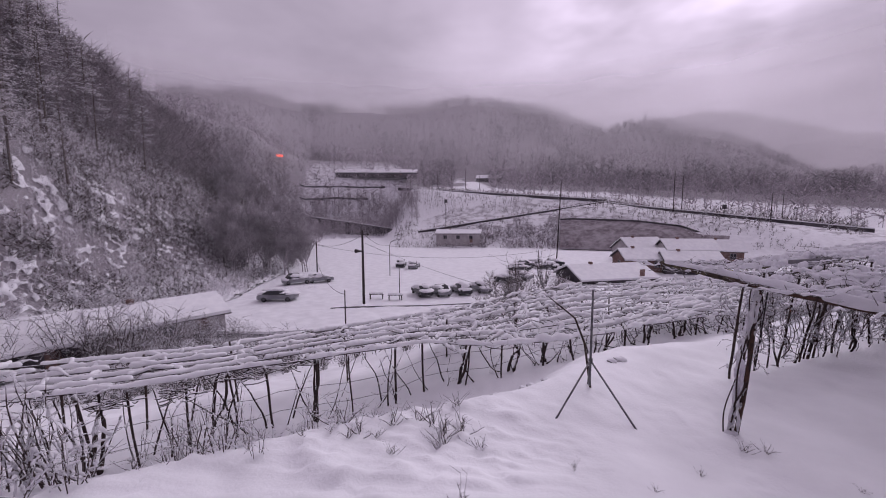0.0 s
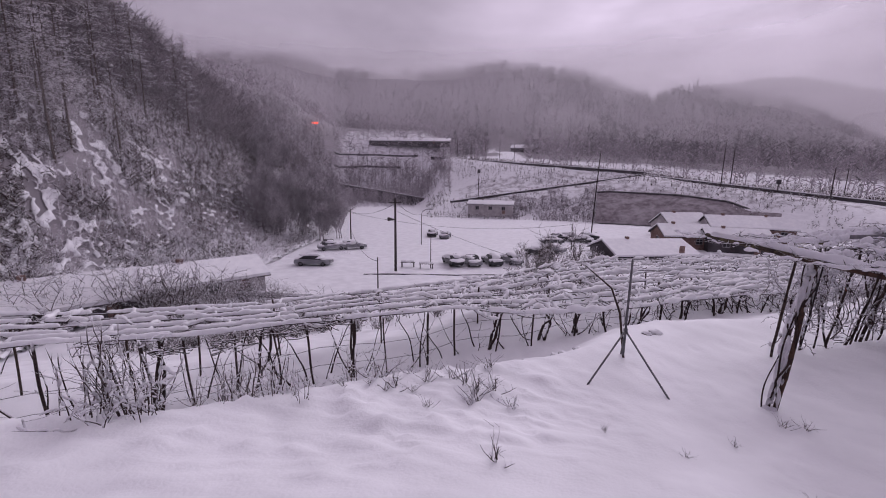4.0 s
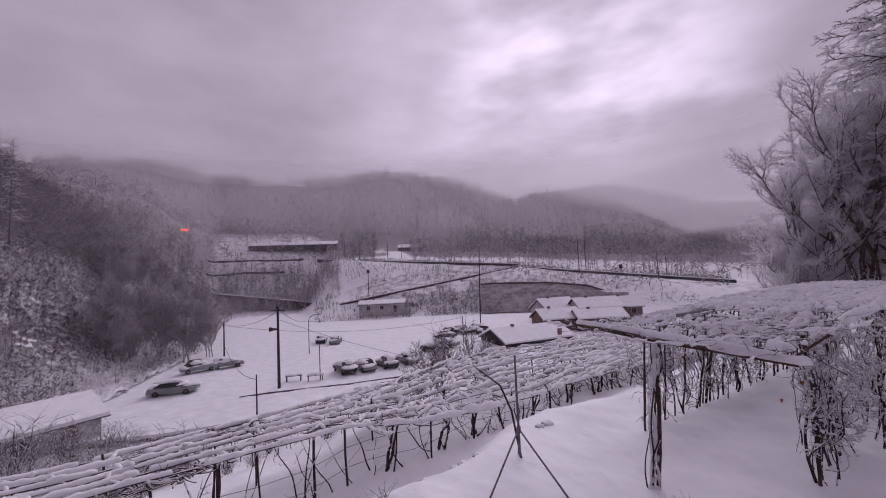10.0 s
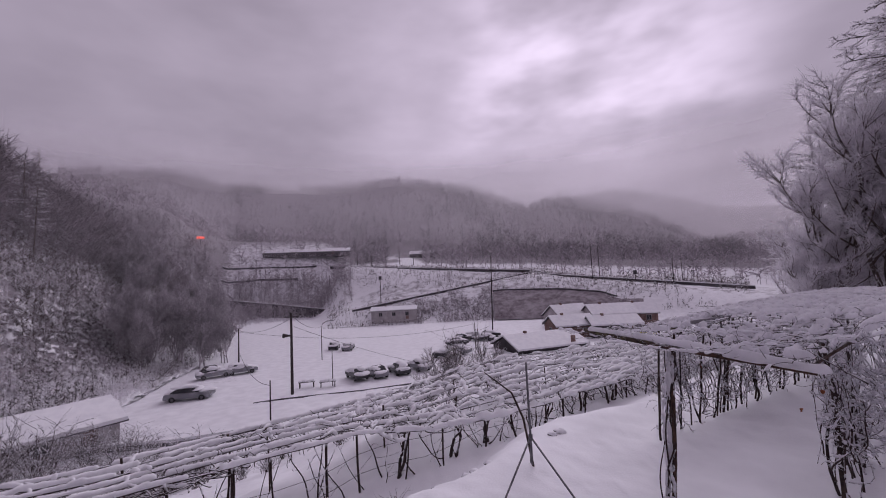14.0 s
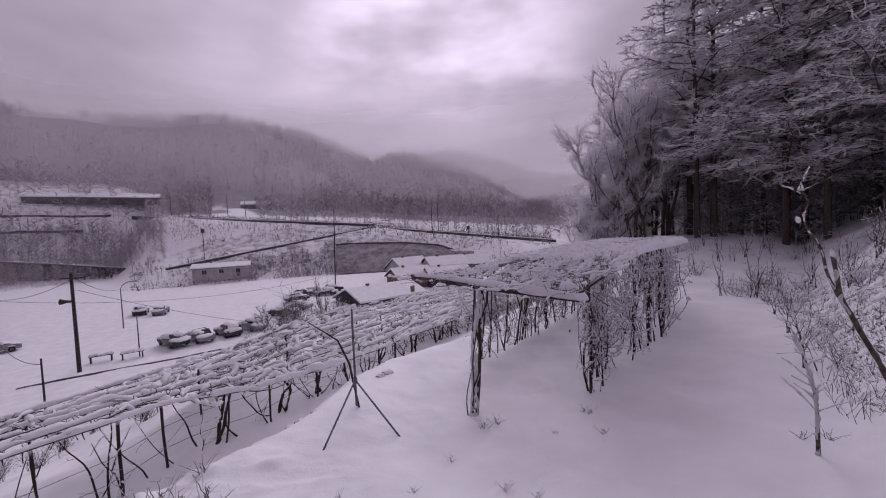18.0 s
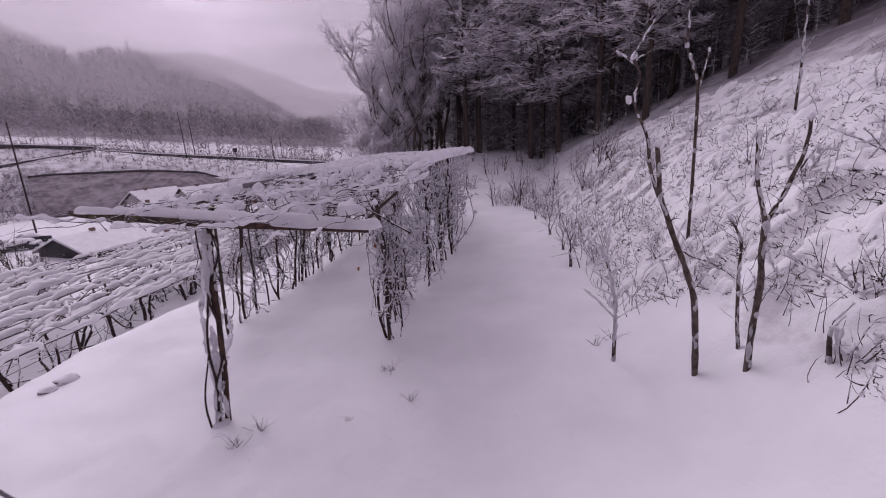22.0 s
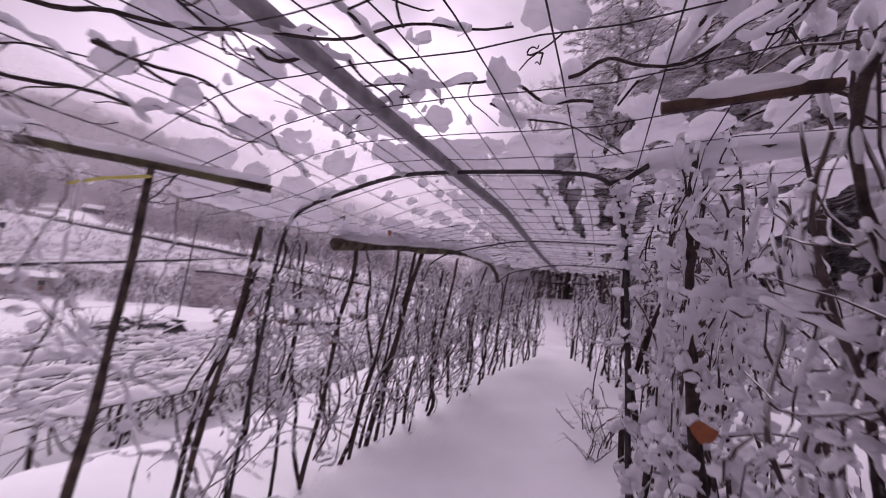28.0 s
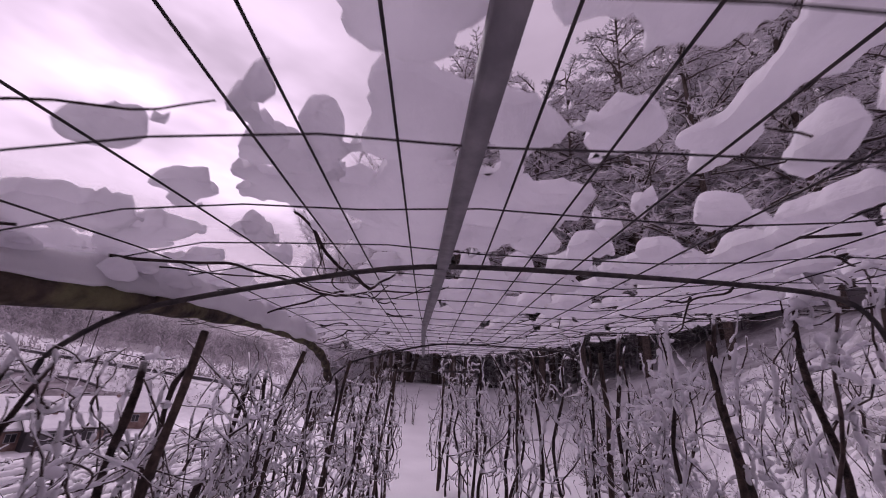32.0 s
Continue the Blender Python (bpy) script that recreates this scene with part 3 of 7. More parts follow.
def lump_shapes(sub, count, rough):
    """Irregular lumps of snow: several merged lobes with some fine relief."""
    out = []
    rng = np.random.default_rng(99 + sub)
    for k in range(count):
        bm = bmesh.new()
        bmesh.ops.create_icosphere(bm, subdivisions=sub, radius=1)
        v = np.array([p.co[:] for p in bm.verts])
        f = np.array([[p.index for p in q.verts] for q in bm.faces])
        bm.free()
        c = rng.normal(size=(6, 3)) * (0.42, 0.42, 0.30) * rough
        c /= np.maximum(1, np.linalg.norm(c, axis=1) / 0.58)[:, None]
        rad = rng.uniform(0.62, 0.72, 6)
        dot = v @ c.T
        reach = dot + np.sqrt(np.maximum(rad ** 2 - (c * c).sum(1) + dot ** 2, 0.02))
        r = np.log(np.exp(reach * 9).mean(1)) / 9 + 0.05
        r *= 1 + 0.06 * rough * np.array([noise.noise(Vector(p) * 5 + Vector((k * 7.3, 1, 0))) for p in v])
        v = v * r[:, None]
        v[:, 2] = np.where(v[:, 2] < 0, v[:, 2] * 0.6, v[:, 2])
        f4 = np.concatenate([f, f[:, 2:3]], 1)
        out.append((v, f4))
    return out


LUMPS = {3: lump_shapes(1, 10, 1.0), 0: lump_shapes(2, 10, 1.0), 1: lump_shapes(2, 12, 1.1), 2: lump_shapes(3, 10, 1.1)}


def part(name, me, parent=None, label="", kind=""):
    ob = new(name, me)
    if parent is not None:
        ob.parent = parent
    if label:
        ob["label"] = label
    if kind:
        ob["kind"] = kind
    return ob


def thing(name, label, category, at=(0, 0, 0), group="", kind=""):
    ob = new(name)
    ob.location = at
    return tagged(ob, label, category, group, kind)


def P(u, v, z):
    x, y = xy(u, v)
    return (x, y, z)


def PG(u, v, dz=0.0):
    x, y = xy(u, v)
    return (x, y, gz(x, y) + dz)


def wander(p, q, n, amp, sag=0.0):
    """A slightly crooked line from p to q."""
    p, q = np.asarray(p, float), np.asarray(q, float)
    t = np.linspace(0, 1, n)[:, None]
    pts = p + (q - p) * t
    off = np.cumsum(RNG.normal(size=(n, 3)), 0) * amp
    off -= off[0] + (off[-1] - off[0]) * t
    for _ in range(2):
        off[1:-1] = (off[:-2] + 2 * off[1:-1] + off[2:]) / 4
    pts += off * 1.25
    pts[:, 2] -= sag * 4 * (t * (1 - t))[:, 0]
    return pts

# ---- upper pergola: a wire roof on posts and bent pipes, overgrown with vines, deep in snow ----
def roof_z(u, v):
    z = np.interp(v, (1.0, 2.0, 2.5, 3.3, 3.7, 4.3, 4.9), (0.98, 0.93, 0.86, 0.86, 0.85, 0.62, 0.52))
    k = sm(np.asarray(u, float), 5.3, 7.2)
    rise = 0.17 * sm(np.asarray(u, float), 8.4, 11.0) * sm(np.asarray(v, float), 3.6, 4.2)
    return (z + rise) * k + 0.62 * (1 - k)


def left_row(u):
    return float(np.interp(u, (5.3, 7.0, 7.7, 9.8, 13.0, 15.8), (3.1, 4.42, 4.62, 4.6, 4.3, 3.92)))


def right_row(u):
    return float(np.interp(u, (6.8, 8.1, 9.5, 11.6, 13.0, 14.0, 15.2, 16.4), (1.98, 2.05, 1.85, 1.63, 1.85, 2.25, 2.75, 3.15)))


WIRE_V = (1.35, 1.62, 1.88, 2.12, 2.36, 2.62, 2.84, 3.02, 3.18, 3.41, 3.56, 3.65, 3.93, 4.22, 4.48, 4.75)


def bar_v(u):
    return np.interp(u, (5.2, 7.0, 8.2, 9.0, 9.6, 10.5, 12.2, 15.7), (3.36, 3.32, 3.27, 3.235, 3.265, 3.31, 3.41, 3.5))


def make_pergola():
    root = thing("vine_pergola", "rusty pipe and wire pergola overgrown with bare vines in snow", "pergola", PG(7, 3.3))
    inv = Matrix.Translation(root.location).inverted()

    def put(name, b, material, label="", kind=""):
        me = b.mesh(name, material)
        me.transform(inv)
        return part(name, me, root, label, kind)

    # front post, wrapped by a vine, and front beam
    put("post", Build().tube(wander(PG(5.14, 3.13, -0.2), P(5.41, 3.12, 0.60), 24, 0.003), 0.026 * (1 + 0.08 * RNG.normal(size=24)), 10), M_RUST, "rusty square steel front post")
    put("front_beam", Build().tube(wander(P(5.38, 3.45, 0.635), P(5.35, 1.62, 0.54), 9, 0.004), 0.026, 8), M_RUST, "rusty steel beam over the entrance")
    put("beam_tip", Build().tube(wander(P(5.60, 4.72, 0.71), P(5.39, 3.38, 0.635), 9, 0.006), np.linspace(0.028, 0.034, 9), 8), M_LOG, "weathered pole end past the front post")
    put("cross_beam", Build().tube(wander(P(6.97, 2.38, 0.66), P(6.97, 2.06, 0.685), 7, 0.004), 0.014, 8), M_RUST, "rusty steel cross beam")
    put("purlin", Build().tube(wander(P(5.38, 1.7, 0.56), P(7.0, 1.75, 0.66), 7, 0.006), 0.016, 7), M_RUST)
    # long grey bar under the wires
    put("ridge_bar", Build().tube([P(u, float(bar_v(u)), 0.85) for u in np.linspace(6.35, 15.7, 42)], 0.026, 4, 1.3), M_GREY_BAR, "grey square tube along the roof")
    # bent pipe arches
    for u, l, r in ((7.97, 4.46, 2.48), (10.45, 4.5, 1.9), (13.2, 4.28, 1.9), (15.6, 3.95, 2.9)):
        zl = gz(*xy(u, l))
        w = l - r
        pts = [P(u + 0.02, l + 0.16, zl - 0.15), P(u, l + 0.06, zl + 0.9), P(u, l, 0.48), P(u, l - 0.07 * w, 0.62), P(u, l - 0.2 * w, 0.71), P(u, l - 0.4 * w, 0.83),
               P(u, l - 0.55 * w, 0.845), P(u, l - 0.85 * w, 0.84), P(u, r + 0.05, 0.82), P(u, r - 0.05, 0.72), P(u, r - 0.1, 0.3), P(u, r - 0.14, -0.5), PG(u, r - 0.2, -0.15)]
        if u > 9:
            pts[:2] = [P(u, l + 0.02, 0.40), P(u, l + 0.01, 0.44)]
        p = np.array(pts)
        fine = np.stack([np.interp(np.linspace(0, 12, 49), np.arange(13), p[:, k]) for k in range(3)], -1)
        for _ in range(3):
            fine[1:-1] = (fine[:-2] + 2 * fine[1:-1] + fine[2:]) / 4
        if u < 9:
            leg = fine[35:]
            at = leg[RNG.integers(0, len(leg), 150)] + RNG.normal(size=(150, 3)) * (0.035, 0.035, 0.04)
            k = RNG.uniform(0.4, 1.3, 150)
            put("arch_snow", Build().lumps(at, np.stack([0.026 * k, 0.030 * k, 0.034 * k, RNG.uniform(0, 6, 150)], -1), 3).rope(leg, 0.024, 0.5, 6).rope(fine[8:34], 0.020, 0.55, 6), M_SNOW_LUMP, "snow plastered on the pipe arch", "stuff")
        put("pipe_arch", Build().tube(fine, 0.0125 if u < 9 else 0.009, 7), M_WIRE, "bent dark steel pipe arch")
    tail = np.array([P(8.05, 2.5, 0.8), P(8.0, 2.42, 0.80), P(7.96, 2.32, 0.86), P(7.93, 2.15, 0.90), P(7.9, 1.8, 0.91), P(7.88, 1.45, 0.90)])
    put("side_pipe", Build().tube(tail, 0.014, 6), M_WIRE)
    put("end_bar", Build().tube(wander(P(15.7, 4.0, 0.60), P(15.7, 2.6, 0.66), 6, 0.003), 0.014, 6), M_WIRE)
    # logs along the valley side
    log = np.array([P(8.36, 4.33, 0.44), P(9.3, 4.34, 0.565), P(9.9, 4.33, 0.60), P(10.6, 4.33, 0.68), P(11.3, 4.33, 0.73), P(12.2, 4.32, 0.73), P(12.7, 4.31, 0.66), P(12.95, 4.30, 0.57), P(13.1, 4.3, 0.44)])
    log = np.stack([np.interp(np.linspace(0, 8, 41), np.arange(9), log[:, k]) for k in range(3)], -1)
    for _ in range(3):
        log[1:-1] = (log[:-2] + 2 * log[1:-1] + log[2:]) / 4
    put("log_rail", Build().tube(log, np.linspace(0.050, 0.030, 41) * (1 + 0.13 * RNG.normal(size=41)), 10), M_LOG, "mossy bark-covered log rail")
    put("log_stub", Build().tube(wander(P(6.72, 4.62, 0.60), P(7.45, 4.05, 0.60), 8, 0.006), 0.020, 8), M_LOG, "short log across a post top")
    put("tape", Build().tube([P(7.0, 4.84, 0.505), P(7.0, 4.55, 0.527), P(7.0, 4.25, 0.53)], 0.014, 5, 0.5), M_TAPE, "faded yellow tie tape")
    # posts
    posts = [(7.02, 4.42, 7.02, 4.28, 0.57, 0.019)]
    posts += [(u, left_row(u) + 0.04, u + 0.08, left_row(u) - 0.16, float(np.interp(u, (8.4, 10.6), (0.46, 0.62))), 0.018) for u in (7.72, 8.73, 9.82, 10.9, 12.0, 13.1, 14.2, 15.1)]
    posts += [(9.62, 4.64, 9.95, 4.37, 0.60, 0.026), (9.30, 4.60, 9.45, 4.40, 0.58, 0.015)]
    posts += [(u, right_row(u), u, right_row(u) + 0.02, 0.8, 0.024) for u in (6.85, 9.4, 10.5, 11.6, 12.8)]
    posts += [(14.05, 2.3, 13.95, 2.36, 0.8, 0.016), (15.75, 3.92, 15.7, 3.9, 0.62, 0.02), (16.3, 3.14, 16.2, 3.14, 0.6, 0.02)]
    for u0, v0, u1, v1, z1, r in posts:
        put("post", Build().tube(wander(PG(u0, v0, -0.2), P(u1, v1, z1), 18, 0.012), np.linspace(r * 1.1, r * 0.9, 18) * (1 + 0.10 * RNG.normal(size=18)), 8), M_POST)
    # wires
    us = np.arange(5.5, 15.7, 0.285)
    for u in us:
        l, r = min(left_row(u) + 0.35, 4.95), right_row(max(u, 6.8)) - 0.55
        if u < 7:
            l, r = 4.2, 1.7
        vv = np.linspace(l, r, 14)
        du = RNG.normal() * 0.04
        pts = [P(u + du * k / 14 + RNG.normal() * 0.004, v, float(roof_z(u, v)) + RNG.normal() * 0.005) for k, v in enumerate(vv)]
        put("wire", Build().tube(pts, 0.0023, 5), M_WIRE)
    for v in WIRE_V:
        u0 = 5.35 if v < 4.3 and v > 1.6 else 7.0
        uu = np.linspace(u0, 15.7, 30)
        pts = [P(u, v + 0.012 * math.sin(u * 1.3 + v * 9), float(roof_z(u, v)) + 0.01) for u in uu if right_row(max(u, 6.8)) - 0.5 < v < left_row(u) + 0.45]
        if len(pts) > 3:
            put("wire", Build().tube(pts, 0.0026, 5), M_WIRE)
    # short pruned spurs that stand up from the front beam
    for v in (4.1, 3.7, 3.29, 2.79, 2.55, 2.31, 2.02, 1.77, 1.40):
        put("spur", Build().tube(wander(P(5.36, v, 0.57), P(5.35 + RNG.normal() * 0.03, v + RNG.uniform(0.02, 0.10), 0.72 + 0.02 * RNG.normal()), 5, 0.005), np.linspace(0.005, 0.003, 5), 5), M_VINE)
    put("spur", Build().tube(wander(P(5.36, 1.72, 0.79), P(5.36, 1.26, 0.50), 12, 0.006), np.linspace(0.0035, 0.008, 12), 6), M_VINE, "long cane slanting over the front beam")
    put("spur", Build().tube(wander(P(5.36, 1.63, 0.86), P(5.36, 1.52, 0.62), 8, 0.005), np.linspace(0.0025, 0.006, 8), 6), M_VINE)
    # the loose vine about the front post
    b = Build()
    t = np.linspace(0, 1, 30)
    base, top = np.array(PG(5.14, 3.13, 0.0)), np.array(P(5.41, 3.12, 0.6))
    b.tube([base + (top - base) * k + np.array([math.cos(k * 14), math.sin(k * 14), 0]) * (0.035 + 0.02 * math.sin(k * 9)) for k in t], 0.012, 6)
    b.tube([base + (top - base) * k + np.array([math.cos(3 - k * 9), math.sin(3 - k * 9), 0]) * (0.045 + 0.02 * math.sin(k * 13)) for k in t], np.linspace(0.014, 0.008, 30), 6)
    b.tube([base + (top - base) * k + np.array([-0.075 + 0.03 * math.sin(k * 11), 0.03 * math.cos(k * 8), 0]) for k in t], np.linspace(0.013, 0.007, 30), 6)
    b.tube([base + (top - base) * k * 0.55 + np.array([-0.12 - 0.035 * math.sin(k * 6), 0.02, 0]) for k in t], np.linspace(0.010, 0.005, 30), 6)
    put("post_vine", b, M_VINE)
    # a slack wire with snow on it from the front post to the row
    low = wander(P(5.21, 3.14, -0.83), P(7.02, 4.40, -0.86), 20, 0.012, 0.05)
    put("wire", Build().tube(low, 0.005, 5), M_WIRE, "slack wire between two posts")
    put("wire_snow", Build().rope(low[1:18], 0.038, 0.66, 8), M_SNOW_LUMP, "snow balanced on the slack wire", "stuff")
    return root


M_TAPE = mat("yellow_tape", (0.42, 0.38, 0.10), (0.55, 0.5, 0.16), 20.0, 0.7)
make_pergola()


def roof_cover(u, v):
    """Over 0 where snow lies on the wire roof: along the wires, in clumps at their crossings, in a band beside the bar."""
    x, y = 0.8 * u + 0.6 * v, 0.8 * v - 0.6 * u
    wx, wy = x + 0.10 * wave(x, y, 5, 91), y + 0.10 * wave(x, y, 5, 92)
    dv = np.min([np.abs(v - w) for w in WIRE_V], axis=0)
    du = np.abs((u - 5.5 + 0.1425) % 0.285 - 0.1425)
    def box(a, b, c, d, s=0.12):
        return sm(u, a - s, a + s) * (1 - sm(u, b - s, b + s)) * sm(v, c - s, c + s) * (1 - sm(v, d - s, d + s))
    far = sm(u, 10.1, 10.9)
    f = -0.40 - 0.02 * far - 0.30 * (1 - sm(u, 7.0, 7.9))
    f = f - 0.52 * box(8.05, 11.2, 3.48, 4.15) - 0.36 * box(8.5, 10.4, 2.2, 3.1) - 0.32 * box(6.5, 7.75, 2.5, 3.25) - 0.2 * box(6.5, 7.8, 3.3, 3.7) - 0.04 * box(6.6, 8.4, 1.7, 2.75) - 0.22 * box(7.6, 9.2, 3.2, 3.5) - 0.16 * box(8.3, 10.6, 1.2, 2.6)
    f = f + 0.40 * np.exp(-(dv / 0.055) ** 2) + (0.22 + 0.25 * far) * np.exp(-(du / 0.06) ** 2)
    f = f + 0.55 * np.exp(-(dv / 0.07) ** 2 - (du / 0.075) ** 2)
    f = f + 0.20 * np.exp(-(dv / 0.06) ** 2) * sm(u, 8.2, 8.6) * (1 - sm(v, 3.0, 3.15)) * (1 - far) - 0.14 * far - 0.16 * far * (1 - sm(v, 2.9, 3.2))
    band = np.exp(-((v - bar_v(u) - 0.10) / 0.095) ** 2)
    f = f + 0.8 * band * sm(u, 6.8, 7.4) * (1 - 0.6 * far)
    f = f + 0.32 * wave(wx, wy, 2.3, 31) + 0.50 * wave(wx, wy, 5.2, 32) + 0.46 * wave(wx, wy, 11.0, 33) + 0.38 * wave(wx, wy, 23.0, 34) + 0.30 * wave(wx, wy, 43.0, 38)
    lim_l = np.where(u < 7, 4.2, np.minimum(np.interp(u, (5.3, 7.0, 7.7, 9.8, 13.0, 15.8), (3.1, 4.42, 4.62, 4.6, 4.3, 3.92)) + 0.28, 4.9))
    lim_r = np.where(u < 7, 1.6, np.interp(u, (6.8, 8.1, 9.5, 11.6, 13.0, 14.0, 15.2, 16.4), (1.98, 2.05, 1.85, 1.63, 1.85, 2.25, 2.75, 3.15)) - 0.55)
    edge = np.minimum(lim_l - v, v - lim_r) + 0.08 * wave(u, v, 4, 35)
    return np.where(f > 0.35, 0.35 + 0.25 * np.tanh((f - 0.35) * 2), f) - 2.2 * (1 - sm(edge, -0.06, 0.10)) - 3 * (u < 5.44) - 3 * (u > 15.7)


def make_roof_snow():
    """Snow lying on the wire roof, and caps along its beams."""
    def bed(u, v):
        x, y = xy(u, v)
        return x, y, roof_z(u, v) + 0.040
    def depth(u, v):
        return 0.088 + 0.02 * wave(u, v, 3, 36) + 0.025 * wave(u, v, 11, 37)
    b = Build().sheet(np.arange(5.3, 10.7, 0.0145), np.arange(0.8, 5.0, 0.0145), lambda u, v: roof_cover(u, v) - 5 * (u > 10.68), bed, depth, 0.10)
    b.sheet(np.arange(10.66, 15.8, 0.024), np.arange(0.8, 5.0, 0.024), roof_cover, bed, depth, 0.10)
    tagged(new("roof_snow", b.mesh("roof_snow", M_SNOW_LUMP)), "fresh snow lying in scalloped clumps on the pergola's wire roof", "snow", kind="stuff")
    root = bpy.data.objects["vine_pergola"]
    inv = Matrix.Translation(root.location).inverted()

    def cap(p, q, w, h):
        me = Build().ridge(wander(p, q, 8, 0.006), w, h).mesh("snow_cap", M_SNOW_LUMP)
        me.transform(inv)
        part("snow_cap", me, root, "smooth cap of fresh snow")
    cap(P(5.58, 4.62, 0.725), P(5.37, 2.2, 0.615), 0.058, 0.060)
    cap(P(5.37, 2.5, 0.61), P(5.35, 1.50, 0.56), 0.070, 0.075)
    cap(P(8.42, 4.33, 0.49), P(10.6, 4.33, 0.71), 0.062, 0.065)
    cap(P(10.5, 4.33, 0.72), P(12.5, 4.32, 0.74), 0.08, 0.10)
    cap(P(6.75, 4.6, 0.63), P(7.45, 4.05, 0.63), 0.03, 0.035)
    cap(P(6.5, 1.52, 0.86), P(7.6, 1.45, 0.96), 0.07, 0.08)
    cap(P(7.6, 1.45, 0.97), P(9.0, 1.35, 0.99), 0.09, 0.10)
    cap(P(9.1, 1.35, 0.98), P(11.0, 1.1, 1.0), 0.10, 0.10)
    cap(P(8.0, 2.35, 0.86), P(7.88, 1.4, 0.92), 0.06, 0.09)
    cap(P(6.97, 2.34, 0.67), P(6.97, 2.10, 0.69), 0.026, 0.035)
    b = Build()
    n = 70
    t = RNG.uniform(0, 1, n)
    at = np.array([P(8.42 + 2.3 * k, 4.33 + RNG.normal() * 0.03, 0.53 + 0.215 * k + RNG.uniform(0, 0.05)) for k in t])
    k = RNG.uniform(0.5, 1.4, n)
    me = b.lumps(at, np.stack([0.055 * k, 0.050 * k, 0.042 * k, RNG.uniform(0, 6, n)], -1), 0).mesh("log_snow", M_SNOW_LUMP)
    me.transform(inv)
    part("log_snow", me, root, "broken lumps of snow on the log rail", kind="stuff")
    b = Build()
    line = wander(PG(5.13, 3.14, 0.03), P(5.39, 3.14, 0.56), 30, 0.002)
    b.rope(line + np.array([-0.014, -0.008, 0]), 0.030, 0.60, 8)
    b.rope(line + np.array([-0.012, 0.018, 0]), 0.032, 0.62, 7)
    side = np.sin(np.linspace(0, 1, 30) * 9)[:, None] * np.array([0.03, 0.02, 0])
    b.rope(line + np.array([-0.055, 0.02, 0]) + side, 0.029, 0.62, 7)
    b.rope(line + np.array([0.040, -0.02, 0]) - side, 0.024, 0.55, 6)
    b.rope(line[:15] + np.array([-0.085, 0.00, 0]) - side[:15], 0.022, 0.45, 6)
    b.lumps([PG(5.12, 3.15, 0.01)], [(0.09, 0.07, 0.04, 0.4)], 2)
    me = b.mesh("post_snow", M_SNOW_LUMP)
    me.transform(inv)
    part("post_snow", me, root, "snow plastered on the front post", kind="stuff")


make_roof_snow()


def make_roof_canes():
    """Bare canes tied over the wires, with snow along those at the front."""
    sn = Build()
    for k in range(230):
        u, v = RNG.uniform(5.5, 15.0) if k < 120 else RNG.uniform(5.45, 6.6), RNG.uniform(1.5, 4.5)
        if 2.3 < v < 4.3 and (7.4 < u < 10.6 or RNG.random() < 0.6):
            continue
        an = RNG.normal() * 0.7 + (0 if RNG.random() < 0.5 else 1.57)
        ln = RNG.uniform(0.5, 1.4)
        u2, v2 = u + math.cos(an) * ln, v + math.sin(an) * ln
        a, q = np.array(P(u, v, float(roof_z(u, v)) + 0.02)), np.array(P(u2, v2, float(roof_z(u2, v2)) + RNG.uniform(0.0, 0.08)))
        line = wander(a, q, 24, 0.016)
        b = Build().tube(line - a, np.linspace(0.0056, 0.0026, 24) * RNG.uniform(0.7, 1.5), 6)
        for _ in range(2):
            i = RNG.integers(4, 22)
            b.tube(wander(line[i], line[i] + RNG.normal(size=3) * (0.12, 0.12, 0.06), 10, 0.012) - a, np.linspace(0.0035, 0.0018, 10), 5)
        if u < 7.7:
            sn.rope(line, RNG.uniform(0.020, 0.036), RNG.uniform(0.45, 0.65), 6)
        ob = new("cane", b.mesh("cane", M_VINE))
        ob.parent = bpy.data.objects["vine_pergola"]
        ob.location = Vector(a) - bpy.data.objects["vine_pergola"].location
    tagged(new("cane_snow", sn.mesh("cane_snow", M_SNOW_LUMP)), "snow lying along the canes at the front of the pergola", "snow", kind="stuff")


make_roof_canes()


def hold(line, row, inward, reach):
    """Keeps a cane from reaching further into the walk than the row allows."""
    p = np.array(line)
    u, v = uv(p[:, 0], p[:, 1])
    v = np.minimum(v, row + reach) if inward > 0 else np.maximum(v, row - reach)
    x, y = xy(u, v)
    return np.stack([x, y, p[:, 2]], -1)


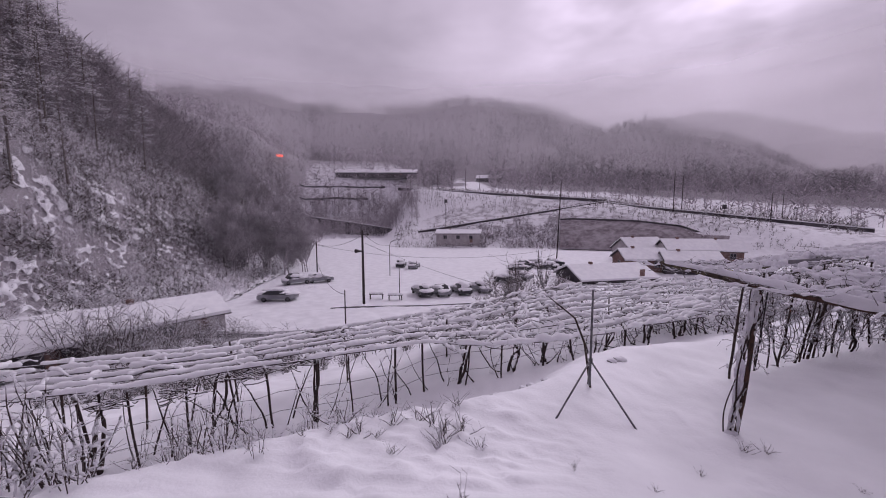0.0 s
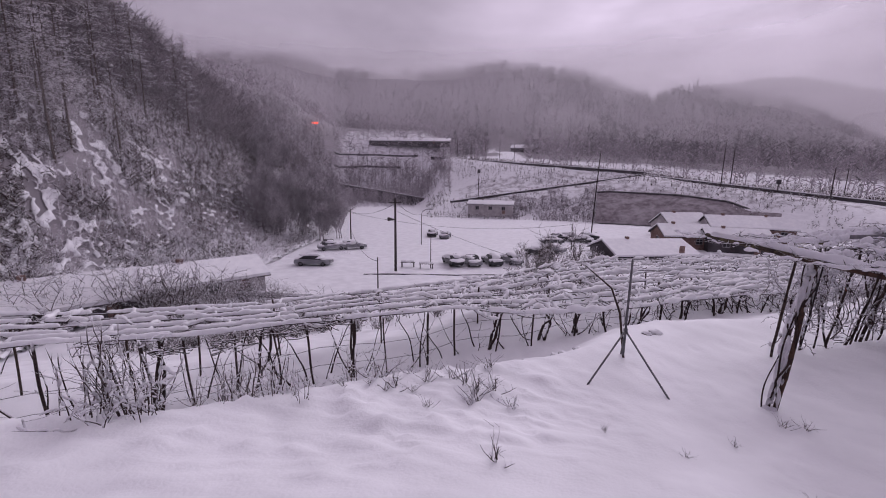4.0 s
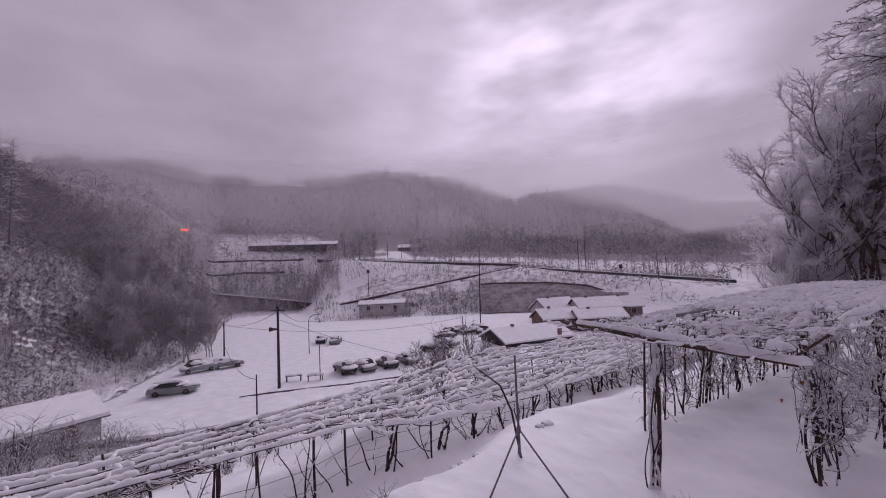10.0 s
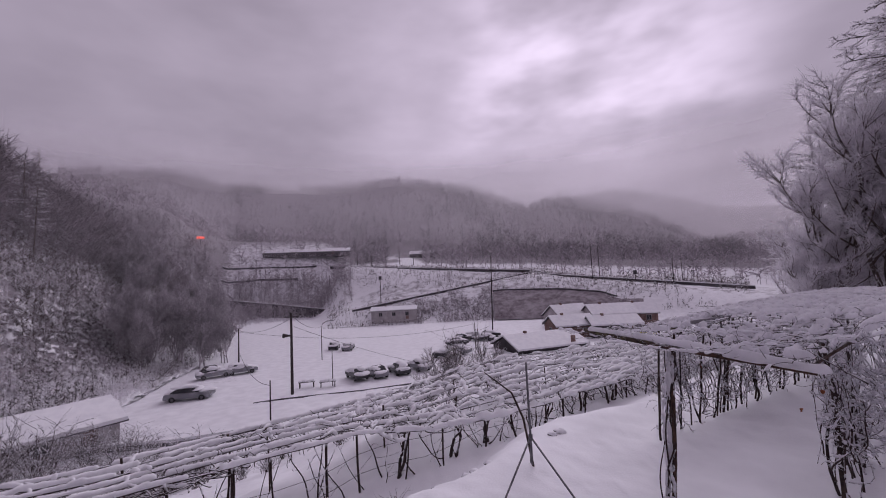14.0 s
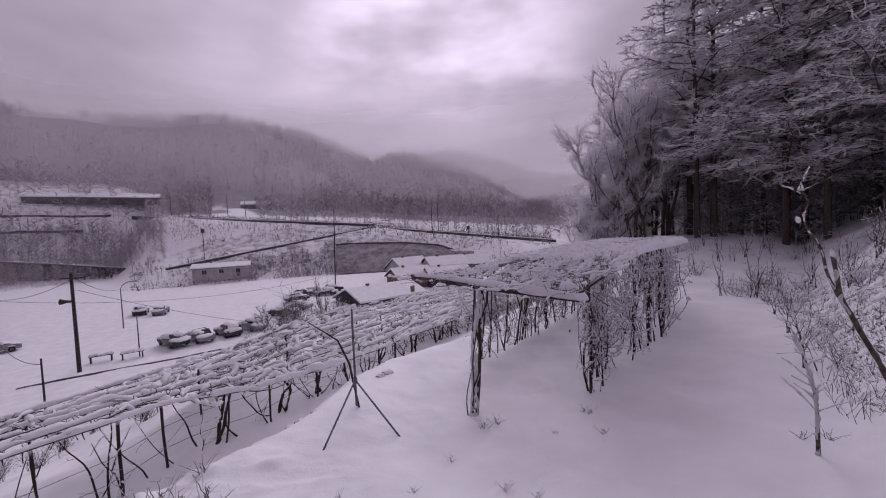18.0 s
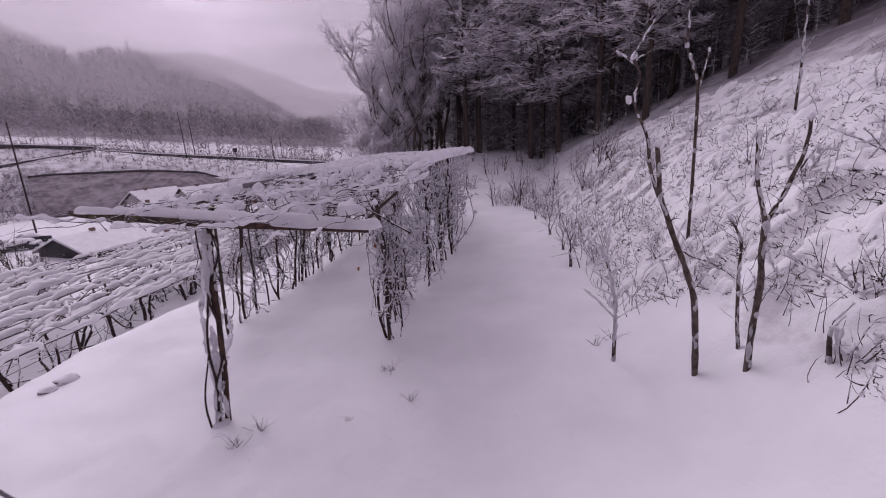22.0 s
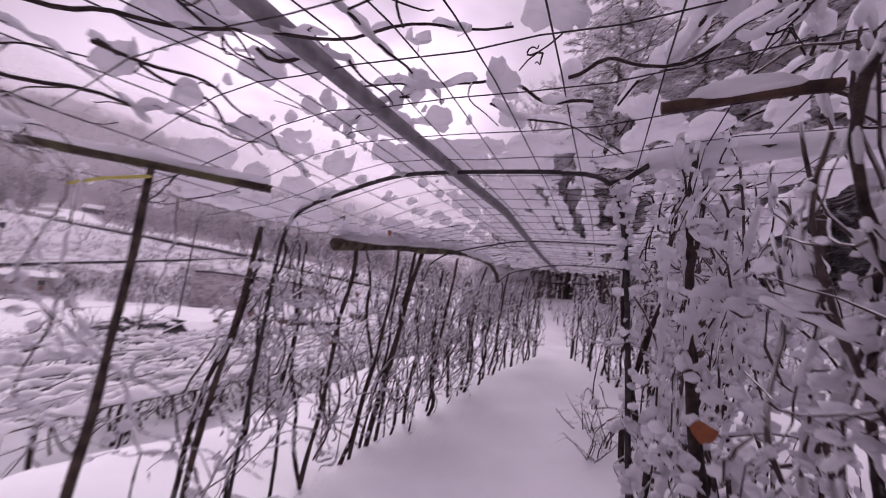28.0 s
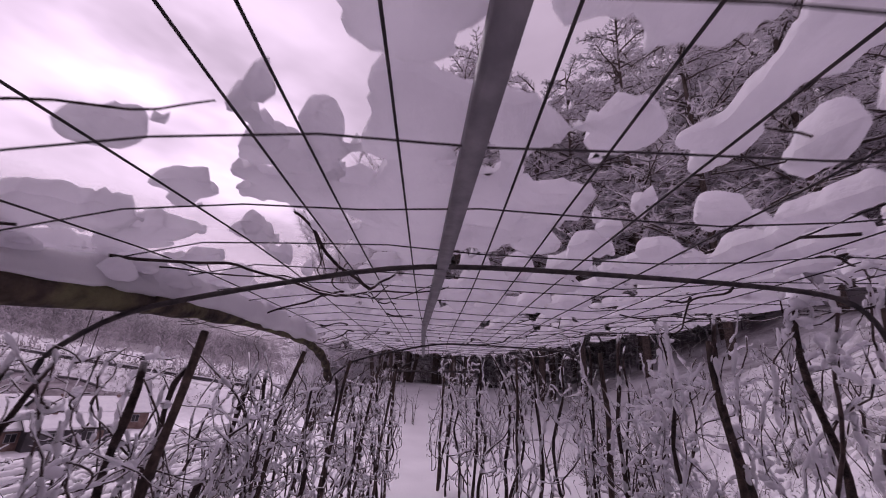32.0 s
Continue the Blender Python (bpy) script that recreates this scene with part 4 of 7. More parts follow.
def make_vine(u, v, top, lean, canes, spread, group, cover, rope, hang=0, lump=0):
    """One grape vine: a gnarled trunk, a curtain of thin canes and the snow caught in them."""
    base = np.array(PG(u, v, 0))
    root = thing("grape_vine", "leafless grape vine with snow caught in its tangled canes", "vine", base, group)
    move = Matrix.Translation(base).inverted()
    snow, lines = Build(), []
    inward = 1 if v < 3.3 else -1

    def put(name, b, m, kind=""):
        me = b.mesh(name, m)
        me.transform(move)
        part(name, me, root, kind=kind)
    tp = np.array(P(u + lean, v + RNG.normal() * 0.08, top))
    trunk = wander(base - (0, 0, 0.15), tp, 22, 0.026)
    put("trunk", Build().tube(trunk, np.linspace(0.021, 0.011, 22) * RNG.uniform(0.7, 1.2) * (1 + 0.12 * RNG.normal(size=22)), 8), M_VINE)
    snow.rope(trunk + RNG.normal(size=3) * 0.008, rope * 1.2, cover * 0.9)
    for _ in range(canes):
        cb = Build()
        lift = RNG.uniform(-0.02, 0.7)
        a = np.array(PG(u + RNG.normal() * spread * (0.35 + 0.7 * lift), v + RNG.normal() * 0.10, lift))
        q = np.array(P(u + lean * 0.8 + RNG.normal() * spread * 1.6, v + RNG.normal() * 0.17, top + RNG.uniform(-0.5, 0.12)))
        line = hold(wander(a, q, 22, 0.062 if u > 7.1 else 0.034), v, inward, 0.2)
        cb.tube(line, np.linspace(0.0085, 0.0035, 22) * RNG.uniform(0.6, 1.3), 5)
        snow.rope(line, rope, cover, 5)
        lines.append(line)
        for _ in range(7):
            k = RNG.integers(2, 21)
            e = line[k] + np.array([RNG.normal() * 0.2, RNG.normal() * 0.15, RNG.uniform(-0.26, 0.2)])
            tw = hold(wander(line[k], e, 12, 0.024), v, inward, 0.24)
            cb.tube(tw, np.linspace(0.0046, 0.002, 12), 4)
            snow.rope(tw, rope * 0.85, cover, 5)
            lines.append(tw)
        put("cane", cb, M_TWIG)
    for _ in range(hang):
        a = np.array(P(u + RNG.normal() * spread, v + RNG.normal() * 0.12, top + RNG.uniform(-0.3, 0.1)))
        e = a + np.array([RNG.normal() * 0.15, RNG.normal() * 0.15, -RNG.uniform(0.5, 1.5)])
        tw = hold(wander(a, e, 18, 0.026), v, inward, 0.22)
        put("cane", Build().tube(tw, np.linspace(0.0045, 0.002, 18), 4), M_TWIG)
        snow.rope(tw, rope * 0.9, cover)
    if lump:
        lump = int(lump * 1.7)
        pool = np.concatenate(lines)
        at = pool[RNG.integers(0, len(pool), lump)] + RNG.normal(size=(lump, 3)) * 0.012
        s = RNG.uniform(0.3, 1.0, lump) + 0.4 * (RNG.random(lump) < 0.2)
        snow.lumps(at, np.stack([0.026 * s, 0.032 * s, 0.030 * s, RNG.uniform(0, 6, lump)], -1), 3)
    put("snow", snow, M_SNOW_LUMP, "stuff")
    return root


def make_vines():
    for u in np.arange(7.55, 15.6, 0.40):
        make_vine(u, left_row(u) + 0.02, 0.48, 0.15 + RNG.normal() * 0.14, 5 if u < 9.2 else (11 if u < 12 else 6), 0.30, "vines of the valley row", 0.50, 0.0135, 2 if u < 12 else 0, 50 if u < 11 else 16)
    make_vine(6.85, 1.98, 0.75, 0.05, 12, 0.15, "vines of the hill row", 0.48, 0.015, 8, 60)
    for u in np.arange(7.2, 12.6, 0.42):
        make_vine(u, right_row(u) + RNG.normal() * 0.08, 0.85 + 0.08 * (u > 9), RNG.normal() * 0.1, 4, 0.22, "vines of the hill row", 0.60, 0.0165, 4, 230 if u < 9.2 else 130)
    for u in np.arange(12.7, 16.4, 0.36):
        make_vine(u, right_row(u), 0.86, RNG.normal() * 0.08, 4, 0.16, "vines of the hill row", 0.52, 0.020)
    make_vine(8.06, 2.30, 0.80, 0.0, 4, 0.06, "vines of the hill row", 0.42, 0.015, 0, 40)


make_vines()


def make_leaf(u, v, z, s):
    b = Build()
    n = 9
    ring = [(s * math.cos(k / n * 6.283) * (1 + 0.25 * (k % 2)), s * 0.8 * math.sin(k / n * 6.283) * (1 + 0.25 * (k % 2)), 0.3 * s * math.sin(k * 1.7)) for k in range(n)]
    v0 = np.array([(0, 0, 0.1 * s), *ring])
    low = v0 - (0, 0, 0.0015)
    f = [(0, 1 + k, 1 + (k + 1) % n, 1 + (k + 1) % n) for k in range(n)] + [(n + 1, n + 2 + (k + 1) % n, n + 2 + k, n + 2 + k) for k in range(n)]
    b.put(np.concatenate([v0, low]), f)
    ob = new("dead_leaf", b.mesh("dead_leaf", M_LEAF, False))
    ob.matrix_world = Matrix.Translation(P(u, v, z)) @ pose(0, 0, 0, 60, 25, u * 90)
    tagged(ob, "curled rust-brown dead vine leaf caught in the snow", "leaf", "dead leaves in the vines")


for u, v, z, s in ((7.33, 2.2, -0.12, 0.032), (8.83, 4.4, 0.07, 0.03), (6.7, 2.25, -0.25, 0.03), (8.6, 4.45, -0.3, 0.04), (8.9, 4.2, 0.62, 0.03)):
    make_leaf(u, v, z, s)

# ---- lower terrace: a low, broad arbour of thin posts and snow-laden wires, narrow at one end ----
T_FRONT = np.array([(-13.0, 2.2), (-9.9, 4.6), (-7.1, 6.2), (-6.1, 6.95), (-4.2, 8.35), (-2.4, 9.6), (-0.7, 9.7), (1.03, 10.4), (2.4, 11.2), (3.6, 12.1), (8.0, 14.6), (12.5, 17.2), (17.0, 19.8)])
T_BACK = np.array([(-15.5, 4.6), (-11.7, 6.3), (-9.0, 7.5), (-7.4, 8.5), (-5.7, 10.3), (-4.0, 11.7), (-1.6, 13.8), (0.3, 16.6), (2.4, 18.4), (4.6, 19.4), (8.6, 21.2), (13.5, 23.6), (18.0, 26.0)])
T_LEN = np.r_[0, np.cumsum(np.linalg.norm(np.diff(T_FRONT, axis=0), axis=1))]


def trellis_at(s, w=0.0):
    """A place on the arbour: s metres along its front edge, w from 0 at the front to 1 at the back."""
    f = [np.interp(s, T_LEN, T_FRONT[:, k]) for k in (0, 1)]
    b = [np.interp(s, T_LEN, T_BACK[:, k]) for k in (0, 1)]
    return f[0] + (b[0] - f[0]) * w, f[1] + (b[1] - f[1]) * w


def trellis_top(s, w=0.0):
    return -1.80 + 0.05 * float(wave(s, w * 6, 0.45, 72)) - 0.10 * w


def trellis_depth(s):
    (a, b), (c, d) = trellis_at(s), trellis_at(s, 1)
    return math.hypot(c - a, d - b)


def make_trellis():
    total = T_LEN[-1] - 0.4
    x0, y0 = trellis_at(total / 2)
    root = thing("trellis", "low vine arbour of thin posts and snow-laden wires", "trellis", (x0, y0, gz(x0, y0)))
    inv = Matrix.Translation(root.location).inverted()

    def put(name, b, m, label="", kind=""):
        me = b.mesh(name, m)
        me.transform(inv)
        return part(name, me, root, label, kind)

    def top(s, w, dz=0.0):
        return np.array((*trellis_at(s, w), trellis_top(s, w) + dz))
    # posts: a close front row, and wider rows behind
    s = 0.2
    while s < total:
        x, y = trellis_at(s)
        lean = RNG.normal(size=2) * 0.10
        put("post", Build().tube(wander((x, y, gz(x, y) - 0.2), top(s, 0) + (lean[0], lean[1], 0.03), 8, 0.014), RNG.uniform(0.016, 0.030), 7), M_VINE)
        s += RNG.uniform(0.75, 1.15)
    for s in np.arange(2, total, 1.7):
        d = trellis_depth(s)
        for k in range(1, int(d / 1.9) + 1):
            s1, w = s + RNG.normal() * 0.3, k * 1.9 / d
            x, y = trellis_at(s1, w)
            if w <= 1.02:
                put("post", Build().tube(wander((x, y, gz(x, y) - 0.2), top(s1, w) + (RNG.normal() * 0.06, RNG.normal() * 0.06, RNG.uniform(0.02, 0.16)), 6, 0.012), 0.024, 6), M_POST)
    # gnarled trunks in the front row
    for s in (6.2, 8.1, 10.3, 13.9, 15.2, 16.2, 18.1, 19.6, 21.0):
        b = Build()
        x, y = trellis_at(s, 0.03)
        for _ in range(2):
            b.tube(wander((x + RNG.normal() * 0.05, y, gz(x, y) - 0.1), top(s + 0.25 + RNG.normal() * 0.1, 0.03), 12, 0.035), np.linspace(0.042, 0.022, 12) * (1 + 0.15 * RNG.normal(size=12)), 7)
        put("trunk", b, M_VINE, "gnarled dark vine trunk")
    # wires and the snow in ropes along them
    sb = Build()
    rows = [(k / 5, 0.0) for k in range(6)] + [(w, 16.2) for w in (0.1, 0.3, 0.5, 0.7, 0.9)] + [(w, 19.0) for w in (0.05, 0.15, 0.25, 0.35, 0.45, 0.62, 0.82)]
    for w, s0 in rows:
        ss = np.arange(s0, total, 0.4)
        put("wire", Build().tube([top(s, w, 0.01 * math.sin(s * 3 + 9 * w) - 0.012) for s in ss], 0.018 if s0 == 0 else 0.012, 6), M_VINE)
        ss = np.arange(s0, total, 0.12)
        line = np.array([top(s, w + 0.05 / trellis_depth(s) * float(wave(s, 9 * w, 0.8, 71)), 0.012) for s in ss])
        k = 0
        near = line[ss < 15.5]
        while k < len(near) - 4:
            j = min(len(near), k + int(RNG.integers(10, 40)))
            sb.ridge(near[k:j], RNG.uniform(0.050, 0.070), RNG.uniform(0.065, 0.09), 8)
            k = j + int(RNG.integers(0, 4))
        if (ss > 15).sum() > 4:
            sb.rope(line[ss > 15], RNG.uniform(0.075, 0.105), RNG.uniform(0.62, 0.76), 7)
    for h in (0.4, 0.85):
        ss = np.arange(0, 21, 0.5)
        put("wire", Build().tube([(*trellis_at(s), gz(*trellis_at(s)) + h + 0.03 * math.sin(s * 2)) for s in ss], 0.005, 4), M_WIRE)
    # canes over the roof, most with snow along them
    loose = Build()
    for k in range(900):
        s = 13 + (total - 13) * RNG.random() ** 1.15 if k > 90 else RNG.uniform(1, 14)
        w, d = RNG.uniform(-0.02, 1.0), trellis_depth(s)
        an, ln = RNG.normal() * 0.6 + (1.57 if RNG.random() < 0.55 else 0.2), RNG.uniform(0.35, 1.15)
        s1, w1 = s + math.cos(an) * ln, min(1.04, w + math.sin(an) * ln / d)
        line = wander(top(s, w, RNG.uniform(-0.06, 0.04)), top(s1, w1, RNG.uniform(-0.10, 0.09)), 9, 0.035)
        cane = line - np.array([0, 0, 0.022])
        if k % 5 == 0:
            put("cane", Build().tube(cane, np.linspace(0.014, 0.007, 9), 5), M_VINE)
        else:
            loose.tube(cane, np.linspace(0.020, 0.010, 9), 4)
        if RNG.random() < 0.78:
            sb.rope(line, RNG.uniform(0.045, 0.085), RNG.uniform(0.5, 0.7), 6)
    # short spurs hanging and standing under and over the roof
    for _ in range(1300):
        s, w = 9 + (total - 9) * RNG.random(), RNG.uniform(0, 1)
        p = top(s, w, -0.01)
        q = p + RNG.normal(size=3) * (0.10, 0.10, 0.03) + (0, 0, RNG.choice((-0.22, -0.14, 0.12)))
        loose.tube(wander(p, q, 4, 0.012), (0.013, 0.010, 0.008, 0.006), 4)
    put("cane_tangle", loose, M_VINE, "tangle of dark bare canes on the wires", "stuff")
    # dark heaps of cut canes caught under the narrow end
    for x, y, z, l in ((-9.3, 5.75, -1.98, 0.75), (-7.6, 5.75, -2.05, 0.45), (-6.5, 6.3, -1.98, 0.5), (-5.7, 7.3, -1.92, 0.8), (-5.1, 7.9, -1.95, 0.5), (-5.3, 9.8, -1.9, 0.7), (-3.1, 9.9, -1.9, 0.4), (-1.3, 10.1, -1.9, 0.5)):
        b = Build()
        for _ in range(46):
            p = np.array((x, y, z)) + RNG.normal(size=3) * (0.32 * l, 0.30 * l, 0.045)
            q = p + np.array((0.8, 0.6, 0)) * RNG.normal() * 0.35 * l + RNG.normal(size=3) * (0.12, 0.12, 0.03)
            b.tube(wander(p, q, 5, 0.02), 0.014, 4)
        put("brushwood", b, M_VINE, "dark heap of pruned canes under the wires", "stuff")
    # the curtain of canes along the front
    for s in np.r_[np.arange(0.6, 15, 0.5), np.arange(15, total, 0.27)]:
        for _ in range(3 if s > 19 else (2 if RNG.random() < 0.45 else 1)):
            w = abs(RNG.normal()) * (0.9 if s > 19 else 0.25) / trellis_depth(s)
            x, y = trellis_at(s + RNG.normal() * 0.2, w)
            b = Build()
            ln = wander((x, y, gz(x, y)), top(s + RNG.normal() * 0.35, w + 0.02, RNG.uniform(-0.3, 0.05)), 9, 0.035)
            b.tube(ln, np.linspace(0.020, 0.009, 9) * RNG.uniform(0.5, 1.25), 5)
            sb.rope(ln, 0.019, 0.42, 5)
            for _ in range(3):
                k = RNG.integers(1, 8)
                ln2 = wander(ln[k], ln[k] + RNG.normal(size=3) * (0.25, 0.25, 0.2), 6, 0.025)
                b.tube(ln2, np.linspace(0.006, 0.003, 6), 4)
                sb.rope(ln2, 0.017, 0.45, 5)
            put("cane", b, M_VINE)
    tagged(new("trellis_snow", sb.mesh("trellis_snow", M_SNOW)), "snow lying in ropes and lumps on the low arbour", "snow", kind="stuff")


make_trellis()


# ---- mast on a tripod at the terrace edge ----
def make_tripod():
    c = np.array((1.05, 5.92))
    root = thing("tripod_mast", "dark steel mast on three splayed tripod legs in snow", "tripod", (c[0], c[1], gz(*c)))
    inv = Matrix.Translation(root.location).inverted()

    def put(name, b, m, label=""):
        me = b.mesh(name, m)
        me.transform(inv)
        return part(name, me, root, label)
    put("mast", Build().tube([(1.05, 5.92, gz(*c) + 0.22), (1.05, 5.92, -0.4), (1.052, 5.92, 0.42)], (0.017, 0.017, 0.015), 8), M_STEEL)
    put("collar", Build().tube([(1.05, 5.92, -0.68), (1.05, 5.92, -0.60)], 0.03, 10), M_STEEL, "dark steel collar of the tripod")
    for fx, fy in ((0.48, 5.25), (1.55, 5.14), (1.13, 6.55)):
        put("leg", Build().tube([(1.05, 5.92, -0.63), (fx, fy, gz(fx, fy) - 0.06)], 0.013, 7), M_STEEL)
    put("stay", Build().tube([(1.05, 5.93, -0.70), (1.10, 6.2, gz(1.1, 6.2) + 0.1)], 0.008, 6), M_STEEL)


make_tripod()


def make_stake(pts, r, label):
    root = np.array(pts[0])
    b = Build().tube(np.array(pts) - root, r, 6)
    ob = new("stake", b.mesh("stake", M_POST))
    ob.location = root
    tagged(ob, label, "stake")


g0 = gz(1.15, 6.35)
make_stake([(1.16, 6.35, g0 - 0.15), (1.02, 6.3, -0.5), (0.86, 6.25, -0.1), (0.72, 6.22, 0.02), (0.45, 6.2, 0.24)], (0.018, 0.017, 0.014, 0.011, 0.006), "crooked bare stake stuck in the snow beside the tripod")


# ---- stones and mounds at the terrace edge ----
def make_stone(x, y, s, seed):
    bm = bmesh.new()
    bmesh.ops.create_icosphere(bm, subdivisions=3, radius=1)
    for q in bm.verts:
        k = 1 + 0.35 * noise.noise(q.co * 1.4 + Vector((seed, 0, 0))) + 0.12 * noise.noise(q.co * 4 + Vector((0, seed, 0)))
        q.co = Vector((q.co.x * s * 1.3, q.co.y * s, q.co.z * s * 0.7)) * k
    me = bpy.data.meshes.new("stone")
    bm.to_mesh(me)
    bm.free()
    for p in me.polygons:
        p.use_smooth = True
    me.materials.append(M_STONE)
    ob = new("stone", me)
    ob.location = (x, y, gz(x, y) + s * 0.12)
    tagged(ob, "snow-covered grey fieldstone on the terrace edge", "stone", "stones on the terrace edge")


M_STONE = mat("fieldstone", (0.10, 0.09, 0.09), (0.24, 0.22, 0.22), 9.0, 0.95, 0.7, 30.0, up_snow=(0.25, 0.5, 6.0, 0.3))
for k, (x, y, s) in enumerate(((1.75, 7.65, 0.07), (1.92, 7.75, 0.09), (0.25, 6.9, 0.07), (0.1, 6.6, 0.06), (-0.35, 6.4, 0.08), (0.5, 7.1, 0.06))):
    make_stone(x, y, s, k * 3.1)

# ---- saplings and brush by the path ----
def make_sapling(name, label, lines, radii, caps=(), snow=0.46, twigs=0):
    base = np.array(lines[0][0], float)
    base[2] = gz(base[0], base[1])
    root = thing(name, label, "sapling", base, "saplings beside the path")
    sb = Build()
    for k, (ln, r) in enumerate(zip(lines, radii)):
        ln = np.array(ln, float)
        if k == 0:
            ln = np.concatenate([[[ln[0, 0], ln[0, 1], base[2] - 0.15]], ln[1:]]) if len(ln) > 1 else ln
        t = np.linspace(0, len(ln) - 1, 5 * len(ln))
        fine = np.stack([np.interp(t, np.arange(len(ln)), ln[:, i]) for i in range(3)], -1)
        fine[1:-1] += RNG.normal(size=(len(fine) - 2, 3)) * 0.006
        for _ in range(2):
            fine[1:-1] = (fine[:-2] + 2 * fine[1:-1] + fine[2:]) / 4
        rr = np.linspace(r[0], r[1], len(fine)) * (1 + 0.08 * RNG.normal(size=len(fine)))
        b = Build().tube(fine, rr, 8)
        sprigs = []
        for _ in range(twigs):
            i = RNG.integers(len(fine) // 4, len(fine))
            e = fine[i] + np.array([RNG.normal() * 0.18, RNG.normal() * 0.18, RNG.uniform(0.05, 0.3)])
            tw = wander(fine[i], e, 6, 0.012)
            sprigs.append(Build().tube(tw, np.linspace(r[1] * 0.5, 0.002, 6), 5).mesh("twig", M_TWIG))
            sb.rope(tw, 0.013, snow + 0.1, 5)
        me = b.mesh("stem" if k == 0 else "branch", M_BARK)
        me.transform(Matrix.Translation(base).inverted())
        part("stem" if k == 0 else "branch", me, root)
        for me in sprigs:
            me.transform(Matrix.Translation(base).inverted())
            part("twig", me, root)
        sb.rope(fine + np.array([-0.012, -0.004, 0]), max(0.014, r[0] * 0.95), snow + 0.12, 6)
    for c in caps:
        sb.lumps([np.array(c) - (0, 0, 0.035)], [(0.027, 0.024, 0.052, 1.0)], 1)
    if sb.v:
        me = sb.mesh("snow", M_SNOW_LUMP)
        me.transform(Matrix.Translation(base).inverted())
        part("snow", me, root, kind="stuff")
    return root


make_sapling("sapling", "crooked cut-back young tree with snow on its stubs", [
    [(5.64, 1.95, -0.89), (5.57, 2.03, -0.23), (5.45, 2.19, 0.23), (5.31, 2.35, 0.7), (5.27, 2.39, 1.1)],
    [(5.31, 2.35, 0.68), (5.25, 2.43, 0.96), (5.22, 2.46, 1.2), (5.13, 2.57, 1.46), (5.16, 2.53, 1.66), (5.12, 2.58, 1.78)],
    [(5.45, 2.19, 0.23), (5.55, 2.1, 0.14), (5.9, 1.9, -0.02), (6.1, 1.75, -0.2), (6.25, 1.7, -0.42)]],
    [(0.029, 0.017), (0.014, 0.007), (0.008, 0.003)], caps=[(5.27, 2.39, 1.14), (5.11, 2.59, 1.50), (5.12, 2.58, 1.82)], twigs=3)
make_sapling("sapling", "forked cut-back young tree with snow in its fork", [
    [(5.55, 1.59, -0.6), (5.54, 1.6, -0.01), (5.51, 1.63, 0.5)],
    [(5.51, 1.63, 0.48), (5.44, 1.72, 0.82), (5.41, 1.76, 1.17)],
    [(5.51, 1.63, 0.48), (5.6, 1.53, 0.77), (5.65, 1.46, 1.08), (5.65, 1.47, 1.27)]],
    [(0.028, 0.022), (0.018, 0.010), (0.018, 0.010)], caps=[(5.41, 1.76, 1.20), (5.65, 1.47, 1.31), (5.52, 1.62, 0.56)])
make_sapling("sapling", "tall thin forked sapling on the snowy bank", [
    [(8.21, 2.46, 0.91), (8.16, 2.53, 1.79), (8.02, 2.7, 2.25), (8.01, 2.71, 2.8)],
    [(8.16, 2.53, 1.75), (8.21, 2.47, 2.2)]], [(0.024, 0.010), (0.014, 0.011)], caps=[(8.21, 2.47, 2.25), (8.02, 2.7, 2.3)])
make_sapling("sapling", "thin bare sapling stem with short twigs", [
    [(5.85, 1.66, -0.84), (5.79, 1.74, -0.22), (5.76, 1.77, 0.31), (5.66, 1.89, 0.51)]], [(0.018, 0.007)], twigs=5)
make_sapling("sapling", "low sapling bent over under clinging snow", [
    [(5.77, 2.73, -1.0), (5.75, 2.74, -0.55), (5.68, 2.83, -0.1), (5.61, 2.91, 0.15)]], [(0.022, 0.007)], snow=0.8, twigs=14)
make_sapling("sapling", "short broken stem poking from the snow", [[(5.42, 1.12, -0.6), (5.40, 1.15, -0.35), (5.36, 1.16, -0.2)]], [(0.022, 0.012)])
make_sapling("sapling", "tall bare young tree high on the bank", [
    [(12.2, 1.43, 1.4), (12.15, 1.45, 2.2), (12.1, 1.5, 3.0), (12.05, 1.5, 3.6)]], [(0.03, 0.01)], caps=[(12.05, 1.5, 3.65)], twigs=4)


